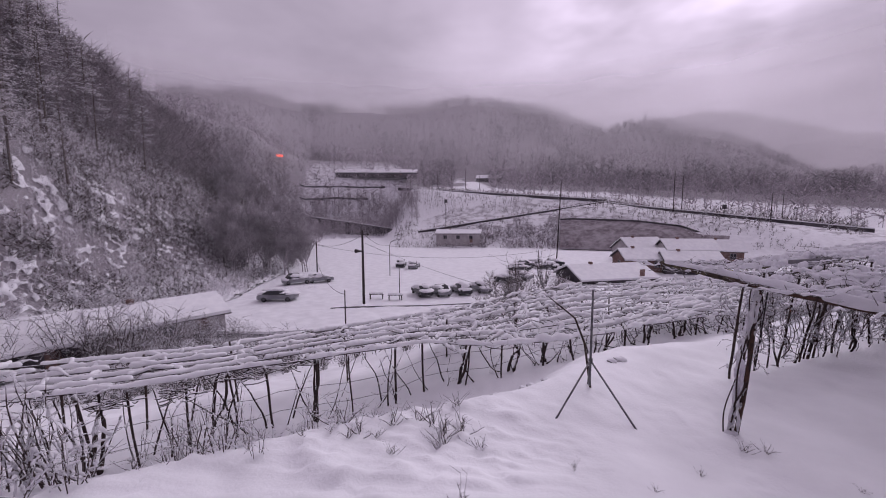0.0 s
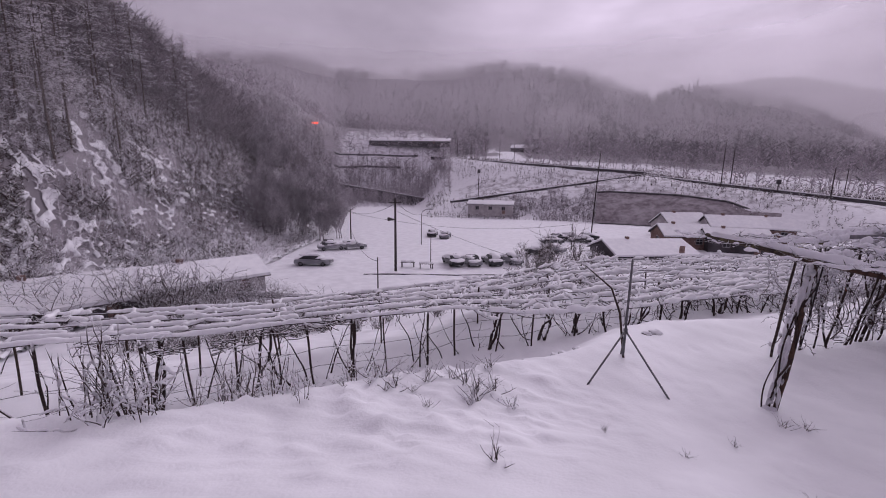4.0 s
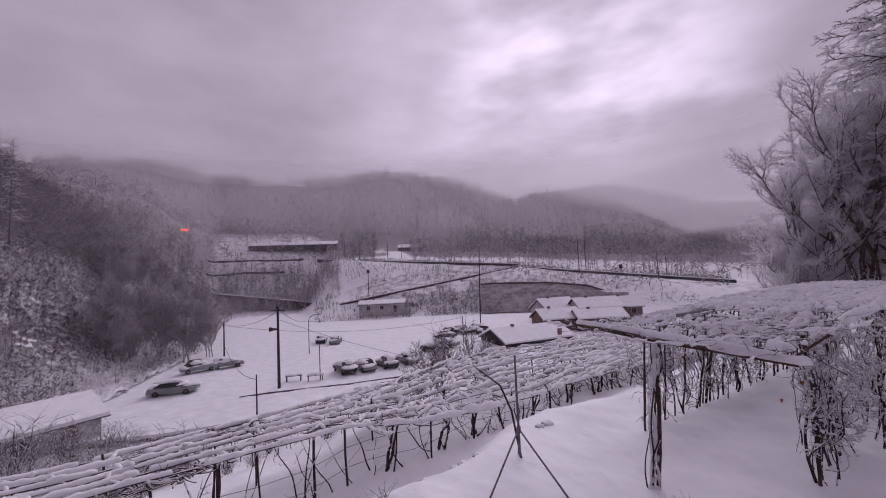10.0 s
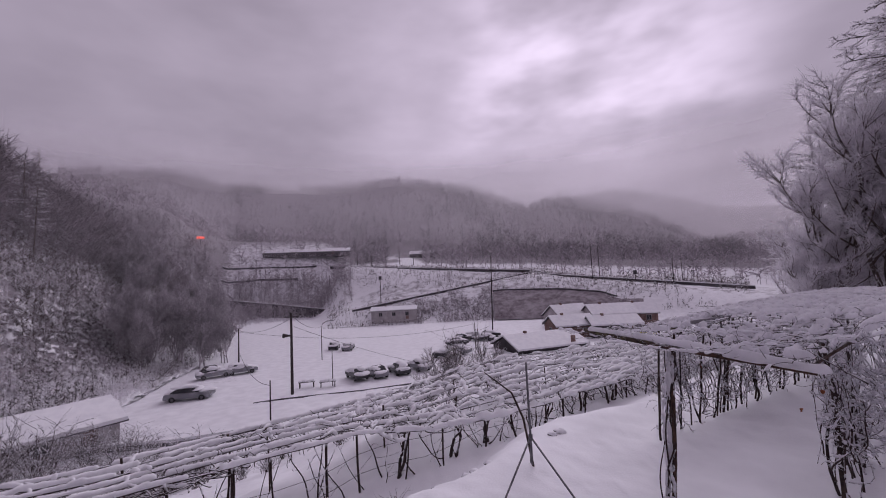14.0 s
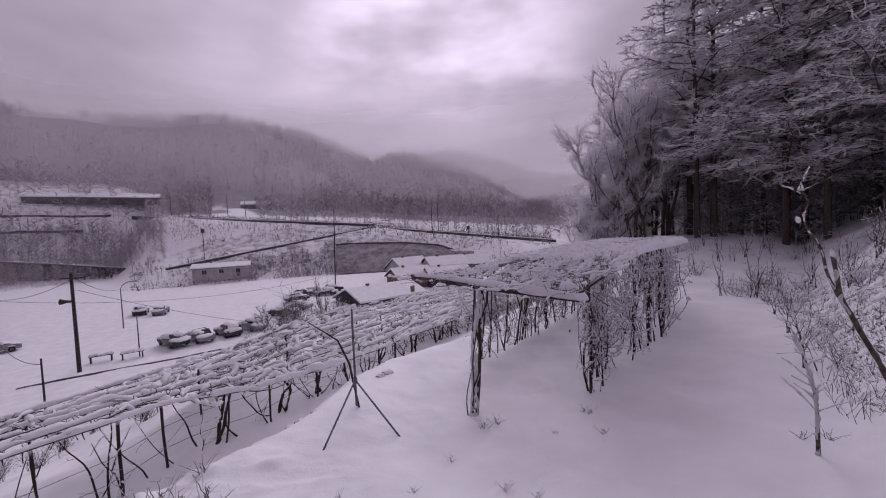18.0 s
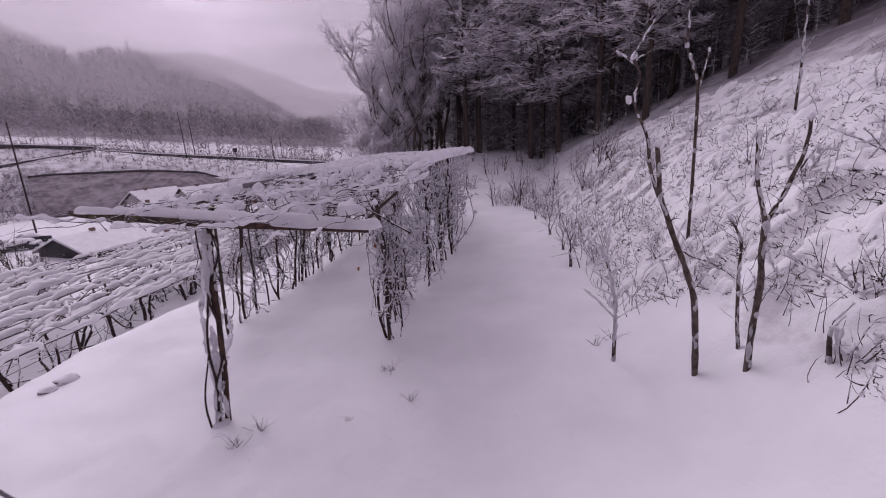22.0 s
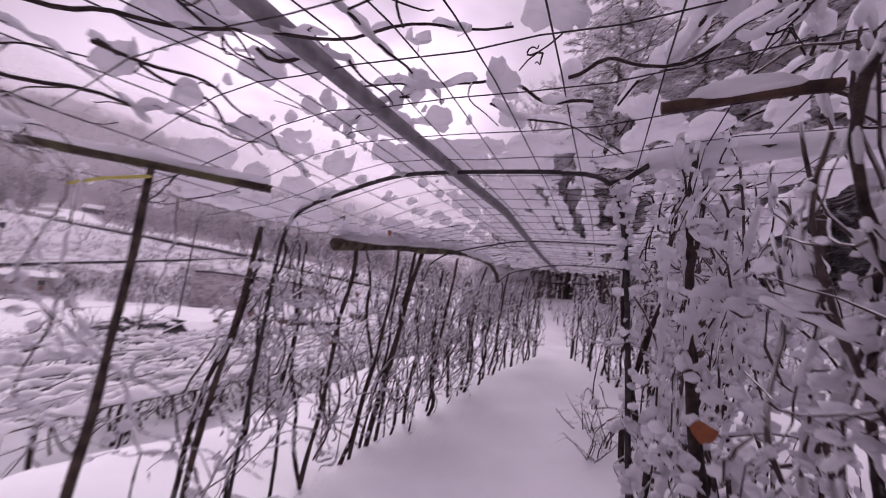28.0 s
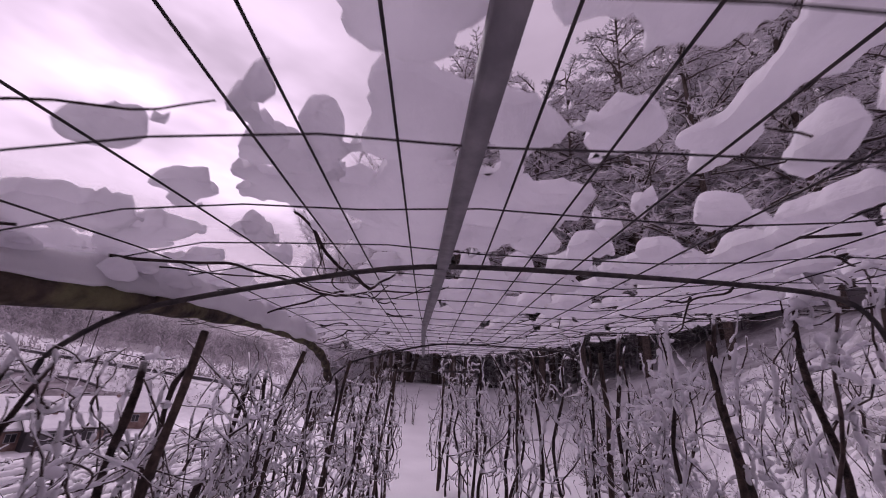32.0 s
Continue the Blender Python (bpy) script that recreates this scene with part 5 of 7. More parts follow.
def shrub_mesh(seed, h, stems, spread, twig, snow, mats=None):
    """Meshes of a bare shrub: stems with twigs, and its snow; rooted at the origin."""
    rng = np.random.default_rng(seed)
    sb = Build()
    keep, out = [], []
    for _ in range(stems):
        b = Build()
        a = np.array([rng.normal() * spread * 0.3, rng.normal() * spread * 0.3, -0.08])
        e = np.array([rng.normal() * spread, rng.normal() * spread, h * rng.uniform(0.55, 1.1)])
        ln = a + (e - a) * np.linspace(0, 1, 8)[:, None] + np.cumsum(rng.normal(size=(8, 3)), 0) * 0.02 * h
        b.tube(ln, np.linspace(0.011, 0.004, 8) * rng.uniform(0.7, 1.3) * (max(1, h * 0.8) if h > 0.8 else 0.72), 5)
        keep.append(ln[2:])
        for _ in range(twig):
            k = rng.integers(2, 8)
            e2 = ln[k] + rng.normal(size=3) * (0.22 * h, 0.22 * h, 0.14 * h) + (0, 0, 0.1 * h)
            l2 = ln[k] + (e2 - ln[k]) * np.linspace(0, 1, 5)[:, None] + np.cumsum(rng.normal(size=(5, 3)), 0) * 0.01 * h
            b.tube(l2, np.linspace(0.005, 0.002, 5) * (max(1, h * 0.8) if h > 0.8 else 0.6), 4)
            keep.append(l2)
        out.append(b.mesh("stem", M_TWIG))
    for ln in keep:
        sb.rope(ln, (0.017 + 0.006 * (snow > 0.7)) * max(0.8, h * 0.7) * rng.uniform(0.7, 1.3), 0.12 + 0.62 * snow, 4)
    return out, (sb.mesh("snow", M_SNOW_LUMP) if sb.v else None)


def shrub_kind(seed, h, stems, spread, twig, snow, label, category="shrub", group="shrubs on the bank"):
    root = thing("shrub", label, category, (0, 0, -500), group)
    a, s = shrub_mesh(seed, h, stems, spread, twig, snow)
    for me in a:
        part("stem", me, root)
    if s:
        part("snow", s, root, kind="stuff")
    return root


BANK = [shrub_kind(11, 0.42, 7, 0.22, 4, 0.8, "low tangled shrub bowed under fresh snow"),
        shrub_kind(12, 0.7, 5, 0.22, 4, 0.52, "bare twiggy shrub dusted with snow"),
        shrub_kind(13, 1.1, 4, 0.2, 4, 0.55, "tall bare brushwood stems with some snow"),
        shrub_kind(14, 0.3, 8, 0.2, 4, 0.85, "clump of dry weeds pressed down by snow")]
WEED = shrub_kind(15, 0.28, 9, 0.13, 2, 0.12, "tuft of dry weed stalks poking through snow", "weed", "weeds in the snow")
TALL = shrub_kind(16, 1.9, 7, 0.3, 7, 0.22, "thin bare saplings standing in a clump", "shrub", "brush by the terrace")
ROUND = shrub_kind(17, 1.7, 26, 0.65, 6, 0.45, "large rounded frosted bush", "bush", "bushes above the lane")


def plant(kind, x, y, s=1.0, turn=None, sink=0.0):
    a = RNG.uniform(0, 360) if turn is None else turn
    ob = copy_thing(kind, Matrix.Translation((x, y, gz(x, y) - sink)) @ Matrix.Rotation(radians(a), 4, "Z"))
    ob.scale = (s, s, s * RNG.uniform(0.85, 1.15))
    return ob


def bank_foot(u):
    """Where the brush of the bank begins."""
    return np.interp(u, (3.0, 4.0, 4.7, 5.6, 6.6, 7.5, 9, 14, 17, 19), (-2.6, -1.9, -1.5, -1.95, -1.6, -1.1, -1.05, -1.25, 0.2, 1.0))


def plant_all():
    # hill side of the path
    n = 0
    while n < 34:
        u = RNG.uniform(3.2, 17)
        v = float(bank_foot(u)) - 0.15 - abs(RNG.normal()) * 2.2
        x, y = xy(u, v)
        plant(BANK[RNG.choice(4, p=(0.40, 0.16, 0.06, 0.38))], x, y, RNG.uniform(0.7, 1.2))
        n += 1
    for u, v in ((9.8, -1.0), (11.2, -1.0), (12.6, -0.9), (14.4, -0.6), (16.5, 0.5)):
        x, y = xy(u, v)
        plant(BANK[2], x, y, RNG.uniform(0.9, 1.2))
        plant(BANK[0], x + 0.3, y - 0.2, RNG.uniform(0.8, 1.1))
    for _ in range(44):
        u = RNG.uniform(15.5, 27)
        v = RNG.uniform(-3.5, float(np.interp(u, (15.5, 18, 27), (-0.8, 1.8, 7))))
        plant(BANK[RNG.choice(4, p=(0.2, 0.3, 0.4, 0.1))], *xy(u, v), RNG.uniform(0.9, 1.6))
    # right foreground
    for x, y, s in ((5.15, 0.75, 0.8), (5.35, 0.35, 0.9), (5.7, 0.7, 0.8)):
        plant(BANK[0], x, y, s)
        plant(BANK[3], x + 0.2, y + 0.25, s)
    # weeds in open snow
    for x, y, s in ((3.95, 4.11, 0.35), (4.25, 4.7, 0.5), (4.2, 4.78, 0.35), (2.15, 3.45, 0.35), (2.35, 3.2, 0.3), (2.6, 4.9, 0.5), (2.85, 4.95, 0.5), (-0.9, 4.6, 1.0), (-0.7, 4.75, 1.1), (-1.1, 4.75, 0.9),
                    (7.5, 7.55, 1.2), (7.9, 7.7, 1.4), (8.2, 8.1, 1.3), (-0.45, 3.1, 0.8), (-1.6, 4.8, 1.0), (-2.0, 4.5, 1.1), (-2.3, 4.7, 1.2), (-1.3, 4.95, 0.9), (0.6, 4.1, 0.3), (1.9, 4.3, 0.3), (1.3, 3.8, 0.25), (3.4, 4.4, 0.25), (6.3, 2.9, 0.6), (6.0, 3.0, 0.5), (7.6, 3.0, 0.4)):
        plant(WEED, x, y, s)
    for _ in range(34):
        x = RNG.uniform(-5.6, -0.2)
        plant(WEED if RNG.random() < 0.7 else BANK[3], x, 4.75 + 0.12 * x + RNG.normal() * 0.35, RNG.uniform(0.35, 0.9))
    # foreground brush on the valley side
    for x, y, s, k in ((-4.9, 3.0, 1.5, 1), (-4.6, 3.2, 1.2, 0), (-5.2, 2.9, 1.4, 1), (-4.75, 2.75, 1.0, 0), (-4.7, 3.1, 1.3, 1), (-5.0, 3.3, 1.5, 1), (-4.4, 3.0, 0.9, 1), (-5.1, 3.1, 0.8, 2), (-4.8, 2.9, 0.7, 2), (-5.3, 3.4, 0.9, 3), (-7.5, 6.3, 1.0, 1), (-6.9, 6.8, 0.9, 1), (-7.2, 5.7, 0.8, 3), (-2.9, 3.8, 0.6, 1), (-3.4, 3.9, 1.0, 1), (-3.7, 4.2, 1.1, 1), (-3.2, 4.3, 0.8, 3), (-4.2, 4.0, 1.1, 1), (-4.6, 4.4, 1.0, 0), (-2.8, 4.9, 0.9, 1), (-3.1, 5.3, 1.0, 1), (-2.5, 5.3, 1.0, 0), (-5.0, 4.6, 1.1, 2),
                       (-5.4, 5.2, 1.1, 1), (-4.6, 5.6, 1.0, 0), (-6.0, 5.6, 1.2, 1), (-3.8, 6.2, 0.9, 3), (-2.1, 5.8, 0.8, 0), (-1.6, 6.2, 0.8, 3), (-6.6, 6.4, 1.0, 2), (-5.6, 6.9, 1.0, 1)):
        plant(BANK[k], x, y, s)
    plant(TALL, -5.0, 5.0, 0.95)
    # slope below the trellis
    for _ in range(46):
        x, y = RNG.uniform(-27, -14), RNG.uniform(15, 28)
        plant(ROUND if RNG.random() < 0.7 else TALL, x, y, RNG.uniform(0.7, 1.3))
    for _ in range(14):
        x, y = RNG.uniform(-14, 0), RNG.uniform(15, 24)
        plant(ROUND, x, y, RNG.uniform(0.4, 0.7))
    for x, y, s in ((-40.0, 20.5, 1.2), (-38.5, 19.0, 1.2), (-36.5, 21.5, 1.3), (-35.5, 19.5, 1.3), (-33.5, 23.0, 1.2), (-31.5, 23.5, 1.3), (-30.5, 25.5, 1.2), (-29.0, 24.0, 1.3), (-28.0, 26.5, 1.2), (-26.5, 25.0, 1.3), (-26.0, 28.0, 1.2)):
        plant(ROUND, x, y, s * (1.75 if x < -27.5 else 1.25))
    for x, y, s in ((-27.2, 29.2, 1.2), (-25.4, 30.2, 1.3), (-23.8, 29.6, 1.25), (-26.0, 28.0, 1.3), (-24.4, 28.2, 1.2)):
        plant(ROUND, x, y, s)
    for x, y, s in ((-0.5, 53.5, 2.7), (-0.1, 54.0, 2.4), (0.5, 53.2, 2.2), (3.6, 63.0, 2.6), (4.0, 62.5, 2.2)):
        plant(TALL, x, y, s, sink=0.2)
    for k in (*BANK, WEED, TALL, ROUND):
        for o in (*k.children_recursive, k):
            bpy.data.objects.remove(o)


plant_all()


def make_bank_hummocks():
    """Snow resting on flattened brush all over the steep bank, with dry stalks poking through."""
    def cover(u, v):
        foot = bank_foot(u)
        x, y = 0.8 * u + 0.6 * v, 0.8 * v - 0.6 * u
        wx, wy = x + 0.12 * wave(x, y, 4, 81), y + 0.12 * wave(x, y, 4, 82)
        f = -0.10 + 0.25 * wave(wx, wy, 1.4, 83) + 0.50 * wave(wx, wy, 4.2, 84) + 0.45 * wave(wx, wy, 8.5, 85) + 0.22 * wave(wx, wy, 17.0, 86)
        return f - 1.5 * sm(v - foot, -0.35, 0.15)

    def bed(u, v):
        x, y = xy(u, v)
        return x, y, height(x, y) - 0.004
    b = Build().sheet(np.arange(3.0, 19, 0.036), np.arange(-7.0, -0.7, 0.036), cover, bed, lambda u, v: 0.11 + 0.04 * wave(u, v, 2, 87) + 0.025 * wave(u, v, 9, 88), 0.0)
    tagged(new("bank_tussocks", b.mesh("bank_tussocks", M_SNOW)), "snow-laden tussocks covering the steep bank", "tussocks", kind="stuff")
    st, sn = Build(), Build()
    uu = RNG.uniform(3.0, 19, 34000)
    vv = bank_foot(uu) - 0.25 - RNG.exponential(2.0, 34000)
    gap = (cover(uu, vv) < 0.05) & (vv > -7.5)
    x, y = xy(uu[gap], vv[gap])
    base = np.stack([x, y, height(x, y) - 0.01], -1)
    tip = base + RNG.normal(size=base.shape) * (0.045, 0.045, 0.02) + np.array([0.0, 0.02, 0.03])
    gr = Build().blades(base, tip, 0.010)
    tagged(new("dead_grass", gr.mesh("dead_grass", M_TWIG)), "flattened dead grass showing in gaps of the snow on the bank", "grass", kind="stuff")
    for _ in range(1300):
        u = RNG.uniform(3.0, 19)
        v = float(bank_foot(u)) - RNG.exponential(1.9)
        x, y = xy(u, v)
        p = np.array((x, y, gz(x, y) - 0.02))
        q = p + RNG.normal(size=3) * (0.13, 0.13, 0.0) + (0, 0, RNG.uniform(0.12, 0.5))
        ln = wander(p, q, 6, 0.02)
        st.tube(ln, np.linspace(0.0036, 0.0016, 6) * RNG.uniform(0.7, 1.4), 4)
        if RNG.random() < 0.35:
            sn.rope(ln[2:], 0.016, 0.55, 5)
    tagged(new("bank_stalks", st.mesh("bank_stalks", M_TWIG)), "thin dry stalks poking from the snowy bank", "stalks", kind="stuff")
    tagged(new("stalk_snow", sn.mesh("stalk_snow", M_SNOW_LUMP)), "snow clinging to the dry stalks of the bank", "snow", kind="stuff")


make_bank_hummocks()

# ---- woods ----
def broadleaf_meshes(seed, h, stems, fine):
    """A bare, frosted broadleaf tree at the origin: dark limbs, and the crown of fine frosted twigs."""
    rng = np.random.default_rng(seed)
    limb, crown, rime = Build(), Build(), Build()

    def grow(p, d, length, r, level):
        n = (8, 6, 5, 4)[level]
        pts = [p]
        q = d / np.linalg.norm(d)
        for _ in range(n):
            q = q + rng.normal(size=3) * 0.10 + np.array([0, 0, 0.08])
            q /= np.linalg.norm(q)
            pts.append(pts[-1] + q * length / n)
        pts = np.array(pts)
        rad = np.linspace(r, r * 0.4, len(pts))
        limb.tube(pts, rad, 6 if level < 2 else 4)
        if level >= 1:
            rime.tube(pts[1:] + np.array([0, 0, 0.0005 * h + r * 0.45]), rad[1:] * 0.75 + 0.0006 * h, 4)
        if level >= 2:
            for p in pts[1 if level > 2 else 2:]:
                e = rng.normal(size=(fine, 3)) * (0.021 * h) + q * 0.040 * h
                crown.blades(np.repeat(p[None], fine, 0), p + e, 0.0012 * h)
                e = e + rng.normal(size=(fine, 3)) * 0.012 * h
                rime.blades(np.repeat(p[None], fine, 0) + np.array([0, 0, 0.002 * h]), p + e, 0.0024 * h)
        if level >= 3:
            return
        for k in range((7, 5, 4)[level]):
            i = rng.integers(max(1, n // 3), n + 1)
            side = rng.normal(size=3) * (1, 1, 0.6)
            side -= side @ q * q
            side /= np.linalg.norm(side) + 1e-9
            spread = rng.uniform(0.4, 0.85)
            grow(pts[i], q * (1 - 0.35 * spread) + side * spread + np.array([0, 0, 0.12]), length * rng.uniform(0.36, 0.58), max(r * 0.55, 0.0015 * h), level + 1)
    for _ in range(stems):
        a = rng.uniform(0, 6.28)
        grow(np.array([rng.normal() * 0.3, rng.normal() * 0.3, -0.4]), np.array([math.cos(a) * 0.16, math.sin(a) * 0.16, 1.0]), h * rng.uniform(0.5, 0.62), h * 0.0105, 0)
    return limb.mesh("trunk", M_BARK), crown.mesh("crown", M_FROST_MID, False), rime.mesh("hoarfrost", M_RIME, False)


def conifer_meshes(seed, h, gaps, dark, low=0.12, near=True):
    """A tall tree of the wood: straight dark trunk, long level limbs with snow along them, frosted sprays."""
    rng = np.random.default_rng(seed)
    limb, crown, rime = Build(), Build(), Build()
    lean = rng.normal(size=2) * 0.012 * h
    t = np.linspace(0, 1, 12)
    limb.tube(np.stack([lean[0] * t, lean[1] * t, -0.5 + t * (h + 0.5)], -1), np.linspace(0.0095 * h, 0.0015 * h, 12), 8)
    z = h * low
    while z < h * 0.97:
        reach = (0.05 + 0.27 * (1 - z / h) ** 0.8) * h * rng.uniform(0.6, 1.2) * (0.7 if z < h * 0.2 else 1)
        a = rng.uniform(0, 6.28)
        d = np.array([math.cos(a), math.sin(a), 0])
        n = 9
        s = np.linspace(0, 1, n)
        rise, droop = rng.uniform(0.1, 0.45), rng.uniform(0.05, 0.35)
        pts = d * (s * reach)[:, None] + np.stack([0 * s + lean[0] * z / h, 0 * s + lean[1] * z / h, z + rise * reach * s - droop * reach * s ** 2], -1)
        pts[1:] += np.cumsum(rng.normal(size=(n - 1, 3)), 0) * 0.010 * reach
        limb.tube(pts if near else pts[::4], np.linspace(0.0026 * h, 0.0009 * h, n if near else 3), 5 if near else 3)
        if near:
            rime.tube(pts[1:] + np.array([0, 0, 0.0014 * h]), np.linspace(0.0021 * h, 0.0011 * h, n - 1), 3)
        side = np.array([-d[1], d[0], 0])
        for i in range(2, n, 1 if near else 2):
            for sg in (-1, 1):
                ln = reach * rng.uniform(0.16, 0.40) * (1.1 - 0.6 * s[i])
                e = pts[i] + (d * rng.uniform(0.4, 0.9) + side * sg * rng.uniform(0.4, 0.9)) * ln + np.array([0, 0, rng.uniform(-0.25, 0.25) * ln])
                m = (pts[i] + e) / 2 + rng.normal(size=3) * 0.08 * ln
                if near:
                    limb.tube([pts[i], m, e], (0.0011 * h, 0.0009 * h, 0.0006 * h), 3)
                else:
                    limb.blades(pts[i][None], e[None], 0.0011 * h)
                for q in (m, e, (m + e) / 2) if near else (m, e):
                    k = 3 if near else 2
                    tip = q + (d * 0.5 + side * sg * 0.4) * ln * 0.4 + rng.normal(size=(k, 3)) * ln * (0.28, 0.28, 0.16)
                    crown.blades(np.repeat(q[None], k, 0), tip, 0.0015 * h)
                    rime.blades(np.repeat(q[None], k, 0) + np.array([0, 0, 0.0015 * h]), tip + rng.normal(size=(k, 3)) * 0.06 * ln, 0.0023 * h)
        z += h * gaps * rng.uniform(0.5, 1.5)
    return limb.mesh("trunk", M_BARK_HAZE), crown.mesh("crown", M_FROST_MID, False), rime.mesh("hoarfrost", M_RIME, False)


def tree_kind(meshes, label, group, bark=None):
    root = thing("tree", label, "tree", (0, 0, -500), group)
    if bark:
        meshes[0].materials[0] = bark
    part("trunk", meshes[0], root)
    part("crown", meshes[1], root)
    part("hoarfrost", meshes[2], root, "white hoarfrost on the twigs")
    return root


def make_woods():
    broad = [tree_kind(broadleaf_meshes(41 + k, 13, 3 if k else 2, 4), "bare broadleaf tree white with hoarfrost at the wood's edge", "frosted trees at the wood's edge") for k in range(3)]
    pine = [tree_kind(conifer_meshes(51 + k, 17, 0.0125, False, 0.18), "tall dark conifer with snow-dusted drooping branches", "conifers of the hillside wood", M_BARK) for k in range(3)]
    slim = [tree_kind(conifer_meshes(61 + k, 15, 0.018, True, 0.38, False), "slender dark-trunked tree on the far wooded hill", "trees of the far hill", M_BARK) for k in range(2)]
    deep = [tree_kind(conifer_meshes(81 + k, 17, 0.016, False, 0.12, False), "tall snow-dusted tree deep in the wood", "conifers of the hillside wood") for k in range(2)]
    rime = [tree_kind(broadleaf_meshes(71 + k, 8, 3, 5), "small haze-grey broadleaf tree on the far hill", "trees of the far hill") for k in range(2)]

    # far small trees take the materials with haze in their colour
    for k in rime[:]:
        for o, m in zip(k.children, (M_BARK_HAZE, M_WOODS, M_WOODS)):
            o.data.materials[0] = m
    white = [tree_kind(broadleaf_meshes(75, 8, 4, 1), "small fan-shaped bare tree with frosted twigs below the garden", "frosted trees below the garden")]

    for o, m in zip(white[0].children, (M_BARK, M_TWIG, M_FROST)):
        o.data.materials[0] = m

    def stand(kind, x, y, s):
        ob = copy_thing(kind, Matrix.Translation((x, y, gz(x, y) - 0.1)) @ Matrix.Rotation(RNG.uniform(0, 6.28), 4, "Z"))
        ob.scale = (s, s, s * RNG.uniform(0.92, 1.1))
    # frosted edge
    for u, v, s in ((28.8, 9.2, 0.74), (29.4, 7.9, 0.90), (29.4, 6.2, 0.98), (32.0, 8.9, 0.85), (32.5, 7.0, 1.0), (33, 5.2, 1.1), (36, 9.2, 0.85), (37, 6.6, 1.1), (34, 3.4, 1.15)):
        stand(broad[RNG.integers(3)], *xy(u + RNG.normal() * 0.2, v - 0.5 + RNG.normal() * 0.2), s * 0.83)
    # dark conifers behind and up the hill
    for u, v, s in ((30.3, 1.4, 1.25), (34, 3.2, 1.25), (36, 5.0, 1.2), (29.5, 2.7, 1.1), (26.5, -2.9, 1.0), (28, -1.4, 1.05), (29.5, -3.4, 1.05), (31, -1.6, 1.1), (24.5, -4.6, 1.0), (27.5, -6.0, 1.05), (33, -4.0, 1.1), (22, -6.5, 0.95), (30, -7.5, 1.1),
                    (35, -1.0, 1.15), (36, -6.5, 1.15), (25.5, -9.5, 1.05), (20.5, -9.0, 1.0), (33, -10.5, 1.15), (28.5, -12.0, 1.1), (23, -13, 1.05), (38, -3.5, 1.2), (40, -8.5, 1.2), (36, -13, 1.2), (31, -16, 1.15), (18.5, -12, 0.95), (16.0, -15, 1.0), (26, -17, 1.1)):
        stand(pine[RNG.integers(3)], *xy(u + RNG.normal() * 0.4, v + RNG.normal() * 0.4), s)
    n = 0
    while n < 90:
        u, v = RNG.uniform(10, 75), RNG.uniform(-48, -6)
        if v < -14 + (12 if u > 34 else 0) and v < -0.25 * u + 2:
            stand(deep[RNG.integers(2)], *xy(u, v), RNG.uniform(0.95, 1.25))
            n += 1
    n = 0
    while n < 70:
        u, v = RNG.uniform(36, 66), RNG.uniform(-20, 6)
        stand(slim[RNG.integers(2)], *xy(u, v), RNG.uniform(0.9, 1.25))
        n += 1
    n = 0
    while n < 40:
        u, v = RNG.uniform(40, 80), RNG.uniform(-6, 12)
        stand((deep + deep + broad[:1])[RNG.integers(5)], *xy(u, v), RNG.uniform(1.0, 1.3))
        n += 1
    # the hill across the lane: its nearest and tallest trees
    n = 0
    while n < 84:
        az, k = RNG.uniform(-86, -47), RNG.uniform(0.26, 0.85)
        r = float(np.interp(az, AZ_LEFT, R_LEFT)) * (1.12 + 1.05 * k)
        stand(slim[RNG.integers(2)], r * math.sin(radians(az)), r * math.cos(radians(az)), RNG.uniform(0.75, 1.05) * (1.1 - 0.35 * k))
        n += 1
    for _ in range(40):
        az = RNG.uniform(-41, -30.5)
        r = RNG.uniform(72, 125)
        stand(rime[RNG.integers(2)], r * math.sin(radians(az)), r * math.cos(radians(az)), RNG.uniform(0.9, 1.5))
    for x, y, s in ((-1.0, 33.0, 0.66), (3.4, 39.0, 0.72), (-2.6, 34.5, 0.45)):
        stand(white[0], x, y, s)
    for k in (*broad, *pine, *slim, *deep, *rime, *white):
        for o in (*k.children_recursive, k):
            bpy.data.objects.remove(o)


make_woods()


